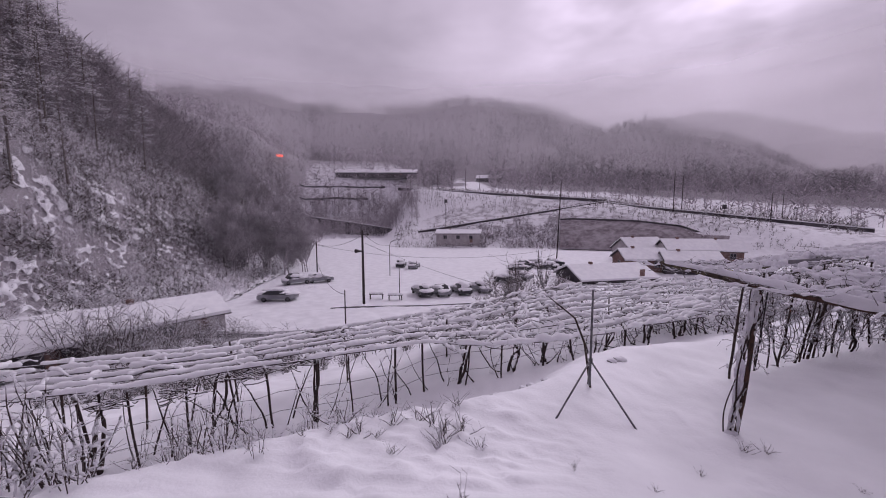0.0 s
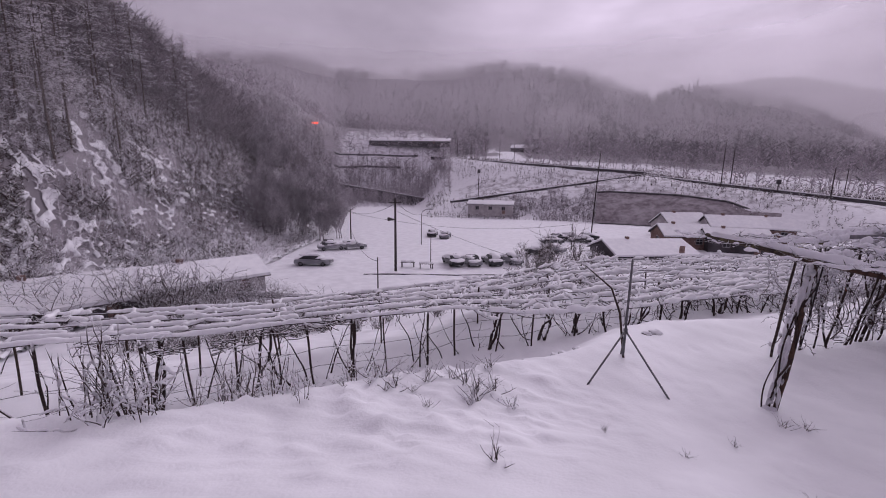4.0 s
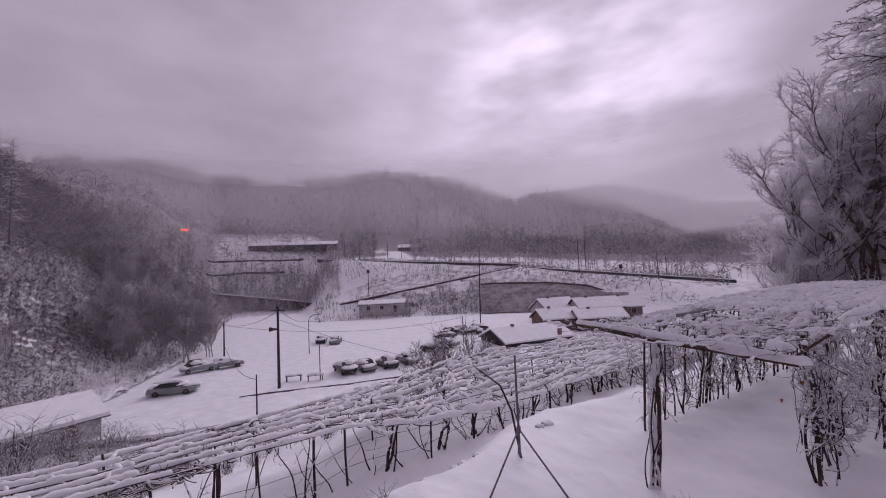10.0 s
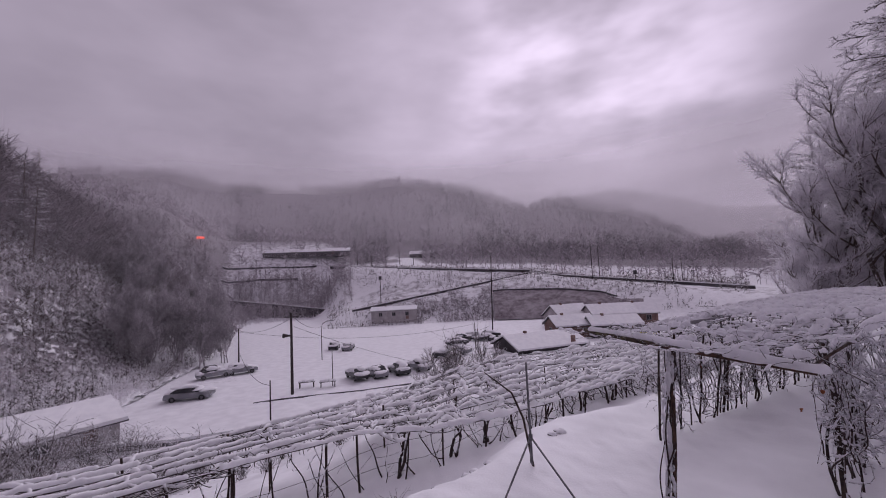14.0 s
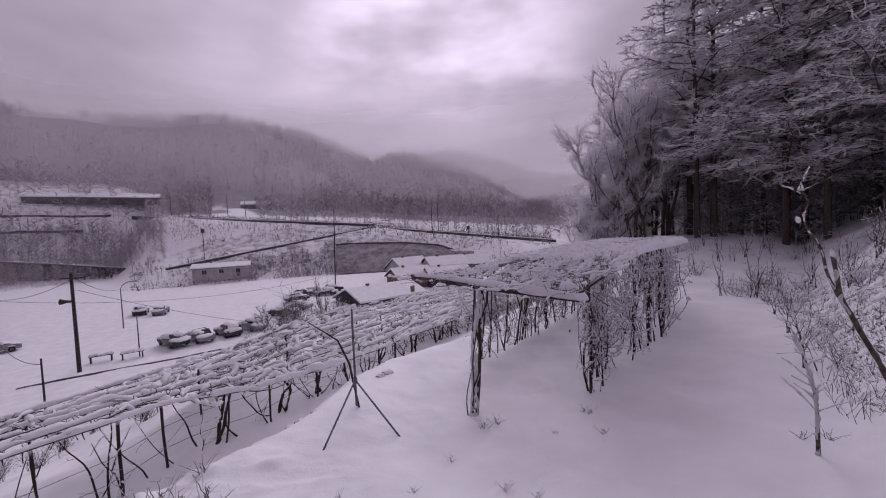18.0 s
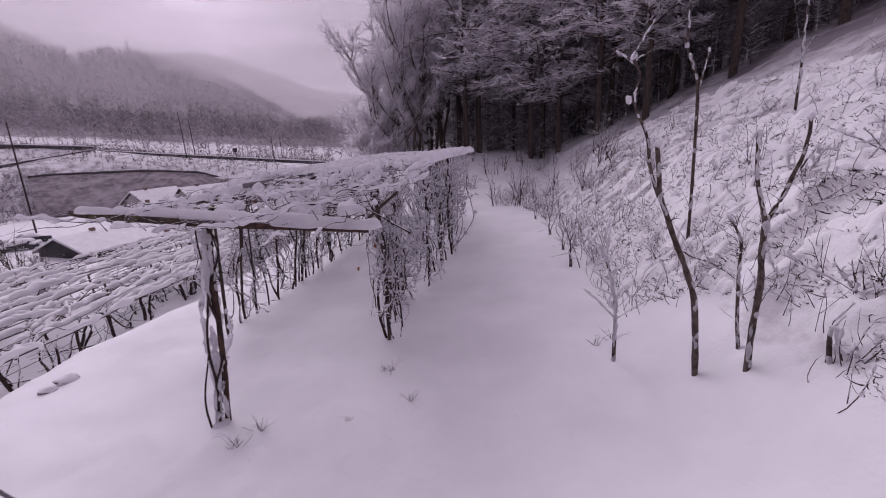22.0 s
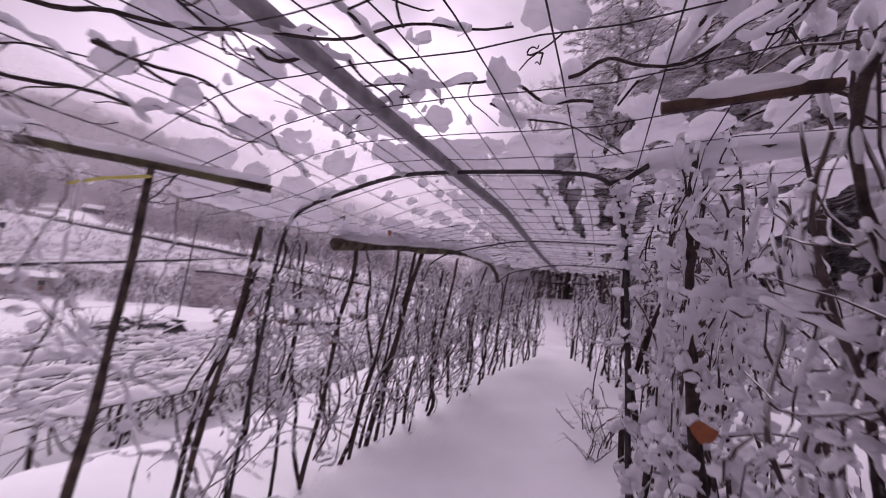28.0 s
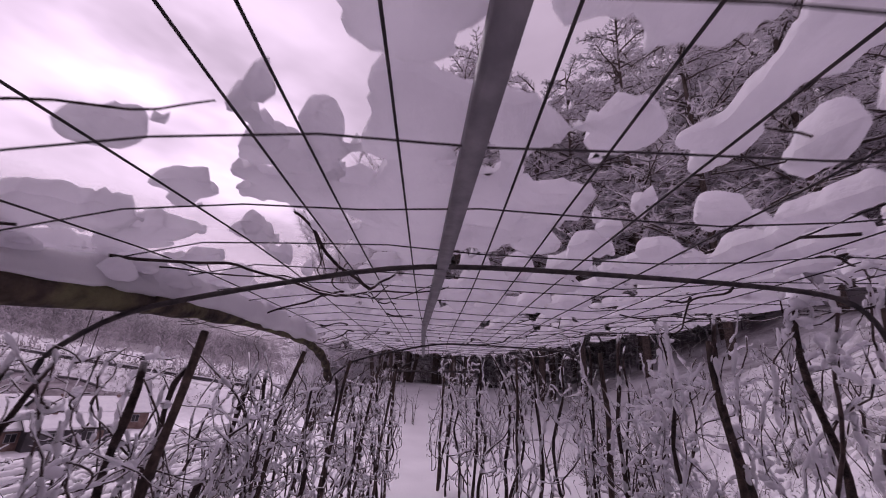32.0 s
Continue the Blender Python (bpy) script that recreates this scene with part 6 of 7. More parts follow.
def make_far_woods():
    """The woods of the far hills and the scrub of the banks, too many and too far to tell apart."""
    b = Build()
    n = 5200
    u, v = RNG.uniform(12, 66, n), RNG.uniform(-48, 7, n)
    ok = (v < np.interp(u, (12, 20, 27, 31, 66), (-17, -11, -5, 3, 8))) & (u - 0.3 * v > 24)
    x, y = xy(u[ok], v[ok])
    h = RNG.uniform(1.5, 5.5, len(x))
    base = np.stack([x, y, height(x, y) - 0.2], -1)
    top = base + np.stack([RNG.normal(size=len(x)) * 0.1 * h, RNG.normal(size=len(x)) * 0.1 * h, h], -1)
    b.blades(base, top, 0.03)
    for k in range(26):
        t = RNG.uniform(0.1, 0.95, len(x))[:, None]
        a = base + (top - base) * t
        an = RNG.uniform(0, 6.28, len(x))
        ln = h * RNG.uniform(0.15, 0.4, len(x))
        b.blades(a, a + np.stack([np.cos(an) * ln, np.sin(an) * ln, ln * RNG.uniform(0.0, 0.8, len(x))], -1), 0.022)
    tagged(new("wood_thicket", b.mesh("wood_thicket", M_BARK_HAZE, False)), "dense bare undergrowth between the trees of the wood", "thicket", kind="stuff")

    n = 850
    u, v = RNG.uniform(14, 85, n), RNG.uniform(-52, 9, n)
    ok = (v < np.interp(u, (14, 22, 29, 34, 85), (-20, -12, -4, 4, 9))) & (u - 0.3 * v > 27)
    x, y = xy(u[ok], v[ok])
    h = RNG.uniform(9, 17, len(x))
    base = np.stack([x, y, height(x, y) - 0.3], -1)
    tip = base + np.stack([RNG.normal(size=len(x)) * 0.02 * h, RNG.normal(size=len(x)) * 0.02 * h, h], -1)
    b, fr = Build(), Build()
    b.blades(base, tip, 0.13)
    b.blades(base, tip, 0.11)
    for k in range(64):
        t = RNG.uniform(0.12, 0.98, len(x))[:, None]
        a = base + (tip - base) * t
        an, ln = RNG.uniform(0, 6.28, len(x)), h * RNG.uniform(0.08, 0.26, len(x)) * (1.1 - 0.7 * t[:, 0])
        e = a + np.stack([np.cos(an) * ln, np.sin(an) * ln, ln * RNG.uniform(-0.2, 0.5, len(x))], -1)
        b.blades(a, e, 0.030)
        if k % 2 == 0:
            fr.blades(a + (0, 0, 0.05), e + (0, 0, 0.05), 0.024)
    # trunk colour paled to suggest haze deep in the wood
    tagged(new("wood_interior", b.mesh("wood_interior", M_BARK_HAZE, False)), "close dark trunks and limbs deep in the hillside wood", "woods", kind="stuff")
    tagged(new("interior_frost", fr.mesh("interior_frost", M_FROST_MID, False)), "grey rime on the limbs deep in the wood", "frost", kind="stuff")

    def brush(n, lo, hi, az0, az1, h0, h1, blades, width, accept, name, label, material):
        r = np.sqrt(RNG.uniform(lo * lo, hi * hi, n * 3))
        az = np.radians(RNG.uniform(az0, az1, n * 3))
        if hi < 10:  # as shares of the hill's foot distance
            r = RNG.uniform(lo, hi, n * 3) * np.interp(np.degrees(az), AZ_LEFT, R_LEFT)
        x, y = r * np.sin(az), r * np.cos(az)
        ok = accept(x, y, r, np.degrees(az))
        x, y, r = x[ok][:n], y[ok][:n], r[ok][:n]
        z = height(x, y)
        h = RNG.uniform(h0, h1, len(x))
        b = Build()
        base = np.stack([x, y, z - 0.3], -1)
        top = base + np.stack([RNG.normal(size=len(x)) * 0.05 * h, RNG.normal(size=len(x)) * 0.05 * h, h], -1)
        b.blades(base, top, width * h * 0.5)
        for k in range(blades):
            t = RNG.uniform(0.15, 0.85, len(x))[:, None]
            a = base + (top - base) * t
            an = RNG.uniform(0, 6.28, len(x))
            ln = h * RNG.uniform(0.18, 0.38, len(x)) * (1.15 - 0.7 * t[:, 0])
            e = a + np.stack([np.cos(an) * ln, np.sin(an) * ln, ln * RNG.uniform(0.2, 1.1, len(x))], -1)
            b.blades(a, e, width * h)
        tagged(new(name, b.mesh(name, material, False)), label, "woods", kind="stuff")

    brush(9500, 156, 620, -46, 50, 7, 13, 9, 0.028, lambda x, y, r, a: (wave(x, y, 0.02, 41) > -0.55) & ((r > 200) | ((a > -12) & (r > 168 - 0.45 * a))) & ~((np.abs(a + 7) < 2.5) & (r < 330)), "far_woods", "haze-grey woods covering the far hills", M_WOODS)
    brush(1900, 175, 520, -30, 36, 4, 15, 15, 0.026, lambda x, y, r, a: (wave(x, y, 0.022, 43) + 0.5 * wave(x, y, 0.09, 47) > 0.22) & ((a > -13) | (r > 250)) & ~((np.abs(a + 7) < 2.5)), "pine_woods", "darker pine stands on the near slopes of the hills", M_NEEDLE)
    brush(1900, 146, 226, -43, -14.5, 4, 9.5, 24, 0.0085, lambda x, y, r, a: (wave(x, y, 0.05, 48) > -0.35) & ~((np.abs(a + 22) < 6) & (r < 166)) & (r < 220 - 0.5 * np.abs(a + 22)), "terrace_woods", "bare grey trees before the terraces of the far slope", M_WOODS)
    brush(3800, 158, 232, -34, -16.5, 0.5, 2.0, 8, 0.05, lambda x, y, r, a: wave(x, y, 0.10, 49) > -0.3, "terrace_scrub", "snowy scrub on the terraces of the far slope", M_FROST)
    brush(9000, 117, 190, -18, 36, 0.4, 1.9, 8, 0.05, lambda x, y, r, a: wave(x, y, 0.12, 44) > -0.3, "bank_scrub", "dark snowy scrub on the embankment", M_TWIG)

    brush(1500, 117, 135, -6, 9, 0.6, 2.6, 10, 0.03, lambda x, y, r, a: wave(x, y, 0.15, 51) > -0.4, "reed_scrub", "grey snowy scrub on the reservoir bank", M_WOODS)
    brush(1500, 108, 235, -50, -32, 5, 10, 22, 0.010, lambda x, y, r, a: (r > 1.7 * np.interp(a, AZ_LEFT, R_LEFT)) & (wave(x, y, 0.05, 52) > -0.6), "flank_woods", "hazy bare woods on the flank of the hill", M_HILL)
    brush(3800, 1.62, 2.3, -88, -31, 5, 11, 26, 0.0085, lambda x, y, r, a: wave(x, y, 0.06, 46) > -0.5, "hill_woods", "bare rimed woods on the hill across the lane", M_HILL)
    brush(15000, 0.92, 1.7, -88, -30, 0.5, 2.3, 9, 0.024, lambda x, y, r, a: wave(x, y, 0.25, 45) > -0.5, "hill_scrub", "tangled dark scrub on the wooded hill", M_TWIG)
    brush(9000, 0.92, 1.65, -88, -30, 0.5, 2.0, 8, 0.040, lambda x, y, r, a: wave(x, y, 0.30, 50) > -0.4, "scrub_frost", "snow-laden twigs of the scrub on the hill", M_FROST)
    def hill_xy(a, k):
        r = k * np.interp(a, AZ_LEFT, R_LEFT)
        return r * np.sin(np.radians(a)), r * np.cos(np.radians(a))

    def hill_cover(a, k):
        x, y = hill_xy(a, k)
        wx, wy = x + 0.12 * wave(x, y, 2.5, 61), y + 0.12 * wave(x, y, 2.5, 62)
        f = -0.36 + 0.20 * wave(wx, wy, 0.3, 63) + 0.32 * wave(wx, wy, 1.3, 64) + 0.60 * wave(wx, wy, 2.6, 65) + 0.48 * wave(wx, wy, 4.9, 66)
        return np.minimum(f, 0.5) - 1.2 * sm(k, 1.45, 1.75) + 0.5 * (1 - sm(k, 0.93, 1.02))

    def hill_bed(a, k):
        x, y = hill_xy(a, k)
        return x, y, height(x, y) + 0.22 + 0.2 * wave(x, y, 0.8, 67)
    sb = Build().sheet(np.arange(-89, -30, 0.16), np.arange(0.91, 1.76, 0.0036), hill_cover, hill_bed, lambda a, k: 0.34 + 0.15 * wave(a, k * 40, 1.0, 68), 0.3)
    tagged(new("scrub_snow", sb.mesh("scrub_snow", M_SNOW)), "ragged cushions of snow resting on the scrub of the hill", "snow", kind="stuff")
    brush(5000, 1.3, 2.2, -88, -30, 1.5, 4.0, 12, 0.018, lambda x, y, r, a: wave(x, y, 0.25, 45) > -0.6, "hill_thicket", "dark bare thicket under the trees of the hill", M_TWIG)


make_far_woods()

# ---- the valley: car park, sheds, poles, houses ----
def make_pole(x, y, h, r, label, arms=0, lamp=False, box=False, lean=0.0):
    root = thing("utility_pole" if not lamp else "street_lamp", label, "pole", (x, y, gz(x, y)), "poles in the valley")
    part("pole", Build().tube([(0, 0, -0.4), (lean * 0.5, 0, h * 0.5), (lean, 0, h)], (r, r * 0.85, r * 0.7), 8).mesh("pole", M_POLE), root)
    for k in range(arms):
        z = h - 0.5 - 0.9 * k
        part("crossarm", Build().tube([(-0.9, 0.1, z), (0, 0.1, z), (0.9, -0.1, z)], 0.07, 4).mesh("crossarm", M_POLE), root)
        for q in (-0.8, -0.35, 0.35, 0.8):
            part("insulator", Build().tube([(q, 0, z + 0.05), (q, 0, z + 0.28)], (0.06, 0.03), 6).mesh("insulator", M_CONCRETE), root)
    if lamp:
        part("arm", Build().tube([(0, 0, h - 0.05), (0.25, 0, h + 0.5), (0.8, 0, h + 0.85), (1.6, 0, h + 0.95)], 0.05, 6).mesh("arm", M_POLE), root)
        part("lamp_head", Build().tube([(1.5, 0, h + 0.92), (1.8, 0, h + 0.93), (2.1, 0, h + 0.9)], (0.10, 0.14, 0.08), 6, 0.5).mesh("lamp_head", M_STEEL), root)
    if box:
        part("box", Build().box((-0.45, -0.3, h - 1.1), (0.45, 0.3, h + 0.1)).mesh("box", M_DARKWALL, False), root)
    return root


make_pole(-18.9, 45.5, 9.2, 0.17, "tarred wooden utility pole with crossarms beside the car park", 1)
part("speaker", Build().tube([(-0.95, 0, 6.6), (-0.4, 0, 6.6), (0, 0, 6.6)], (0.28, 0.12, 0.08), 8).mesh("speaker", M_POLE), bpy.data.objects["utility_pole"], "dark horn on a bracket")
make_pole(-33.1, 60.1, 6.3, 0.12, "thin wooden pole at the car park's edge")
make_pole(-22.3, 65.7, 5.4, 0.07, "slim street lamp with a curved arm", lamp=True)
make_pole(-15.2, 48.5, 4.2, 0.06, "thin steel post beside the car park")
make_pole(-16.1, 34.2, 4.2, 0.07, "grey post in the lane")
make_pole(8.4, 93.6, 17.5, 0.14, "very tall thin mast rising over the houses", lean=0.6)
make_pole(3.2, 69.3, 4.6, 0.08, "short post among parked cars")
for x, y, h in ((45.8, 132.3, 12.5), (48.2, 132.5, 11.0), (64.1, 117.6, 7.5), (85, 150, 8.0)):
    make_pole(x, y, h, 0.13, "distant wooden pole along the upper road")
make_pole(55.8, 123.6, 3.4, 0.10, "post with a dark box beside the upper road", box=True)
make_pole(-25.4, 136, 9.0, 0.12, "post with a dark box on the snowy bank", box=True)
for k in range(7):
    make_pole(-62 + 7 * k, 196 + 0.5 * k, 7 + (k % 3), 0.14, "bare trunk-like pole on the bank")


def cable(p, q, sag, label="sagging dark cable between poles"):
    t = np.linspace(0, 1, 24)[:, None]
    p, q = np.array(p), np.array(q)
    pts = p + (q - p) * t
    pts[:, 2] -= sag * 4 * (t * (1 - t))[:, 0]
    ob = new("cable", Build().tube(pts - p, 0.022, 4).mesh("cable", M_WIRE))
    ob.location = p
    tagged(ob, label, "cable", "overhead cables")


zt = gz(-18.9, 45.5) + 8.6
cable((-18.6, 45.5, zt - 1.0), (-5.0, 52.0, gz(-5, 52) + 1.6), 0.3)
cable((-18.9, 45.6, zt), (-33.1, 60.1, gz(-33.1, 60.1) + 6.0), 0.8)
cable((-18.6, 45.6, zt), (-22.3, 65.7, gz(-22.3, 65.7) + 5.4), 0.6)
cable((-33.1, 60.1, gz(-33.1, 60.1) + 5.8), (3.2, 69.3, gz(3.2, 69.3) + 4.4), 1.6)
cable((-22.3, 65.7, gz(-22.3, 65.7) + 5.2), (8.4, 93.6, gz(8.4, 93.6) + 8.0), 1.8)
cable((-33.1, 60.1, gz(-33.1, 60.1) + 3.0), (-16.1, 34.2, gz(-16.1, 34.2) + 3.8), 1.2)


def make_car(x, y, turn, paint, label, l=4.3, w=1.75, h=1.45, buried=False):
    """A parked saloon: lower body, cabin, glass, wheels, and the snow lying on it."""
    root = thing("car", label, "car", (x, y, gz(x, y)), "parked cars")
    root.rotation_euler = (0, 0, radians(turn))

    def hull(profile, half, inset, name, m, lab=""):
        n = len(profile)
        v = [(px, -half + (inset if pz > h * 0.6 else 0), pz) for px, pz in profile] + [(px, half - (inset if pz > h * 0.6 else 0), pz) for px, pz in profile]
        bm = bmesh.new()
        vs = [bm.verts.new(p) for p in v]
        bm.faces.new(vs[:n])
        bm.faces.new(list(reversed(vs[n:])))
        for k in range(n):
            bm.faces.new((vs[k], vs[n + k], vs[n + (k + 1) % n], vs[(k + 1) % n]))
        bmesh.ops.recalc_face_normals(bm, faces=bm.faces)
        bmesh.ops.bevel(bm, geom=list(bm.edges), offset=0.05, segments=2, affect="EDGES")
        me = bpy.data.meshes.new(name)
        bm.to_mesh(me)
        bm.free()
        me.materials.append(m)
        part(name, me, root, lab)
    a = l / 2
    hull([(-a, 0.32), (a, 0.32), (a, 0.62), (a * 0.94, 0.78), (a * 0.5, 0.90), (-a * 0.62, 0.94), (-a * 0.97, 0.88), (-a, 0.6)], w / 2, 0.0, "body", paint)
    hull([(a * 0.48, 0.90), (a * 0.14, h - 0.06), (-a * 0.45, h - 0.06), (-a * 0.78, 0.92)], w / 2 - 0.06, 0.12, "cabin", M_WINDOW, "dark windows and cabin frame")
    for sx in (-0.62, 0.62):
        for sy in (-1, 1):
            tyre = part("wheel", Build().tube([(a * sx, sy * (w / 2 - 0.20), 0.31), (a * sx, sy * (w / 2 + 0.01), 0.31)], 0.31, 14).mesh("wheel", M_TYRE), root)
            part("rim", Build().tube([(a * sx, sy * (w / 2 + 0.0), 0.31), (a * sx, sy * (w / 2 + 0.02), 0.31)], 0.18, 10).mesh("rim", M_STEEL), tyre)
    for sy in (-1, 1):
        part("headlight", Build().box((a - 0.06, sy * w * 0.36 - 0.14, 0.60), (a + 0.015, sy * w * 0.36 + 0.14, 0.74)).mesh("headlight", M_CONCRETE), root, "pale headlight")
    heap = [(-0.16, 0, h - 0.02, 0.62, w * 0.55, 0.30), (0.74, 0, 0.88, 0.42, w * 0.58, 0.24), (-0.84, 0, 0.93, 0.30, w * 0.58, 0.24), (0.32, 0, 1.15, 0.32, w * 0.54, 0.24)]
    if buried:
        heap = [(-0.15, 0, h * 0.80, 0.66, w * 0.54, 0.50), (0.62, 0, 0.78, 0.50, w * 0.58, 0.36), (-0.80, 0, 0.84, 0.36, w * 0.58, 0.36), (0.30, 0, 1.02, 0.40, w * 0.56, 0.36), (-0.2, -w * 0.36, 0.98, 0.45, 0.34, 0.30), (0.2, w * 0.34, 0.95, 0.45, 0.34, 0.30)]
    for px, py, pz, rx, ry, rz in heap:
        part("snow", Build().lumps([(a * px, py, pz)], [(a * rx, ry, rz, 0)], 2).mesh("snow", M_SNOW), root, "thick cushion of fresh snow")


make_car(-30.6, 45.3, 14, M_CAR_PALE, "grey saloon car with snow on its roof by the lane", 4.8, 1.8)
for x, y, t, m in ((-13.0, 51.6, 125, M_CAR), (-10.6, 52.5, 122, M_CAR_PALE), (-7.9, 53.8, 120, M_CAR), (-5.4, 55.6, 125, M_CAR_PALE), (-1.9, 62.6, 140, M_CAR), (0.2, 66.0, 150, M_CAR_PALE)):
    make_car(x, y, t, m, "parked car buried under snow in the row", 4.2, buried=True)
for x, y, t, m in ((-23.7, 77.0, 100, M_CAR), (-20.6, 75.6, 95, M_CAR_PALE), (-31.6, 58.2, 30, M_CAR_PALE), (1.0, 79.5, 20, M_CAR), (3.6, 82.5, 10, M_CAR_PALE), (0.0, 75.0, 15, M_CAR), (5.2, 79.0, 170, M_CAR), (7.0, 84.0, 0, M_CAR)):
    make_car(x, y, t, m, "parked car covered in snow at the car park's edge", 4.2, buried=True)


def make_bench(x, y, turn, l=1.9):
    root = thing("bench", "dark wooden bench capped with snow beside the car park", "bench", (x, y, gz(x, y)), "benches by the car park")
    root.rotation_euler = (0, 0, radians(turn))
    for sx in (-1, 1):
        part("leg", Build().box((sx * l * 0.42 - 0.05, -0.2, -0.2), (sx * l * 0.42 + 0.05, 0.2, 0.62)).mesh("leg", M_POLE, False), root)
    part("seat", Build().box((-l / 2, -0.24, 0.62), (l / 2, 0.24, 0.70)).mesh("seat", M_POLE, False), root)
    part("snow", Build().ridge([(-l / 2, 0, 0.70), (0, 0, 0.70), (l / 2, 0, 0.70)], 0.26, 0.22).mesh("snow", M_SNOW), root, "thick cushion of snow on the seat")


for bx, by, bt in ((-18.3, 48.3, 12), (-15.7, 48.2, 15)):
    make_bench(bx, by, bt)
make_car(-34.4, 56.0, 40, M_CAR_PALE, "parked van buried in snow beside the scrub", 4.4, 1.8, 1.7, True)


def make_house(x, y, l, w, h, rise, turn, wall, label, windows=2, base=None, door=True):
    """A small gabled house: walls, roof slabs with snow, windows and a door. x, y: its middle; l along the ridge."""
    z0 = gz(x, y) if base is None else base
    root = thing("house", label, "house", (x, y, z0), "houses in the valley")
    root.rotation_euler = (0, 0, radians(turn))
    bm = bmesh.new()
    pts = [(-l / 2, -w / 2, -1.5), (l / 2, -w / 2, -1.5), (l / 2, w / 2, -1.5), (-l / 2, w / 2, -1.5), (-l / 2, -w / 2, h), (l / 2, -w / 2, h), (l / 2, w / 2, h), (-l / 2, w / 2, h), (-l / 2, 0, h + rise), (l / 2, 0, h + rise)]
    vs = [bm.verts.new(p) for p in pts]
    for f in ((0, 1, 5, 4), (2, 3, 7, 6), (1, 2, 6, 9, 5), (3, 0, 4, 8, 7), (4, 5, 9, 8), (6, 7, 8, 9), (3, 2, 1, 0)):
        bm.faces.new([vs[k] for k in f])
    me = bpy.data.meshes.new("wall")
    bm.to_mesh(me)
    bm.free()
    me.materials.append(wall)
    part("wall", me, root)
    o = 0.45
    for sg in (-1, 1):
        k = o * rise / (w / 2)
        b = Build()
        for dz, m, nm in ((0.02, M_DARKWALL, "roof"), (0.12, M_SNOW, "roof_snow")):
            th = 0.10 if nm == "roof" else 0.28
            e = 0.0 if nm == "roof" else -0.06
            lo = [(-l / 2 - o - e, sg * (w / 2 + o), h - k + dz), (l / 2 + o + e, sg * (w / 2 + o), h - k + dz), (l / 2 + o + e, sg * -0.0, h + rise + dz), (-l / 2 - o - e, sg * -0.0, h + rise + dz)]
            hi = [(p[0], p[1], p[2] + th) for p in lo]
            f = [(0, 1, 2, 3), (7, 6, 5, 4), (0, 4, 5, 1), (1, 5, 6, 2), (2, 6, 7, 3), (3, 7, 4, 0)]
            part(nm, Build().put(lo + hi, f).mesh(nm, m, False), root, "smooth thick snow on the roof" if nm == "roof_snow" else "")
    for k in range(windows):
        for sg in (-1, 1):
            wx = -l / 2 + l * (k + 0.7) / (windows + 0.4)
            fr = part("window", Build().box((wx - 0.55, sg * (w / 2 + 0.03) - 0.03, h * 0.38), (wx + 0.55, sg * (w / 2 + 0.03) + 0.03, h * 0.82)).mesh("window", M_CONCRETE, False), root)
            for q in (-0.26, 0.26):
                part("pane", Build().box((wx + q - 0.22, sg * (w / 2 + 0.07) - 0.012, h * 0.42), (wx + q + 0.22, sg * (w / 2 + 0.07) + 0.012, h * 0.78)).mesh("pane", M_WINDOW, False), fr)
    for sx in (-1, 1):
        fr = part("window", Build().box((sx * (l / 2 + 0.03) - 0.03, -0.5, h * 0.38), (sx * (l / 2 + 0.03) + 0.03, 0.5, h * 0.82)).mesh("window", M_CONCRETE, False), root)
        part("pane", Build().box((sx * (l / 2 + 0.07) - 0.012, -0.4, h * 0.42), (sx * (l / 2 + 0.07) + 0.012, 0.4, h * 0.78)).mesh("pane", M_WINDOW, False), fr)
    if door:
        part("door", Build().box((l * 0.3 - 0.45, -w / 2 - 0.05, 0.0), (l * 0.3 + 0.45, -w / 2 - 0.01, 2.0)).mesh("door", M_BRICK, False), root, "brown plank door")
    part("chimney", Build().box((-l * 0.2 - 0.25, -0.25, h + rise * 0.6), (-l * 0.2 + 0.25, 0.25, h + rise + 0.7)).mesh("chimney", M_BRICK, False), root)
    return root


make_house(-33.0, 30.2, 9.5, 6.2, 1.9, 1.2, 60, M_WALL, "long low building with a snow-covered roof below the garden", 1, base=-10.2)
make_house(-38.6, 21.6, 10.0, 7.4, 1.7, 1.5, 60, M_DARKWALL, "snow-roofed long shed joined in line below the garden", 1, base=-10.3)
make_house(14.0, 69.5, 13.0, 8.5, 0.55, 1.6, 22, M_DARKWALL, "low house with a broad snow-covered roof", 3)
make_house(22.5, 80.0, 8.0, 6.0, 2.4, 1.5, 10, M_BRICK, "brown house with snow on its roof", 2)
make_house(26.5, 96.0, 8.5, 7.0, 2.6, 2.2, 20, M_WALL, "pale house under a steep snowy roof", 2)
make_house(35.0, 92.5, 10.0, 6.5, 3.0, 1.8, 5, M_WALL, "low pale house with a wide snowy roof", 3)
make_house(42.5, 94.0, 6.5, 5.5, 2.8, 1.8, -10, M_BRICK, "small house with a snowy roof", 2)
make_house(30.0, 78.0, 9.0, 5.0, 2.4, 1.2, 0, M_DARKWALL, "dark lean-to shed with snow on its roof", 2)
make_house(-18.8, 123.0, 13.5, 6.0, 2.7, 0.8, 3, M_WALL, "pale flat-roofed shed at the far end of the car park", 3)
make_house(-82, 222, 46, 10, 1.3, 2.0, 14, M_DARKWALL, "long dark building with a snowy roof on the far slope", 9)
make_house(-20, 262, 16, 8, 3.0, 2.0, -5, M_DARKWALL, "distant house half hidden among trees", 2)


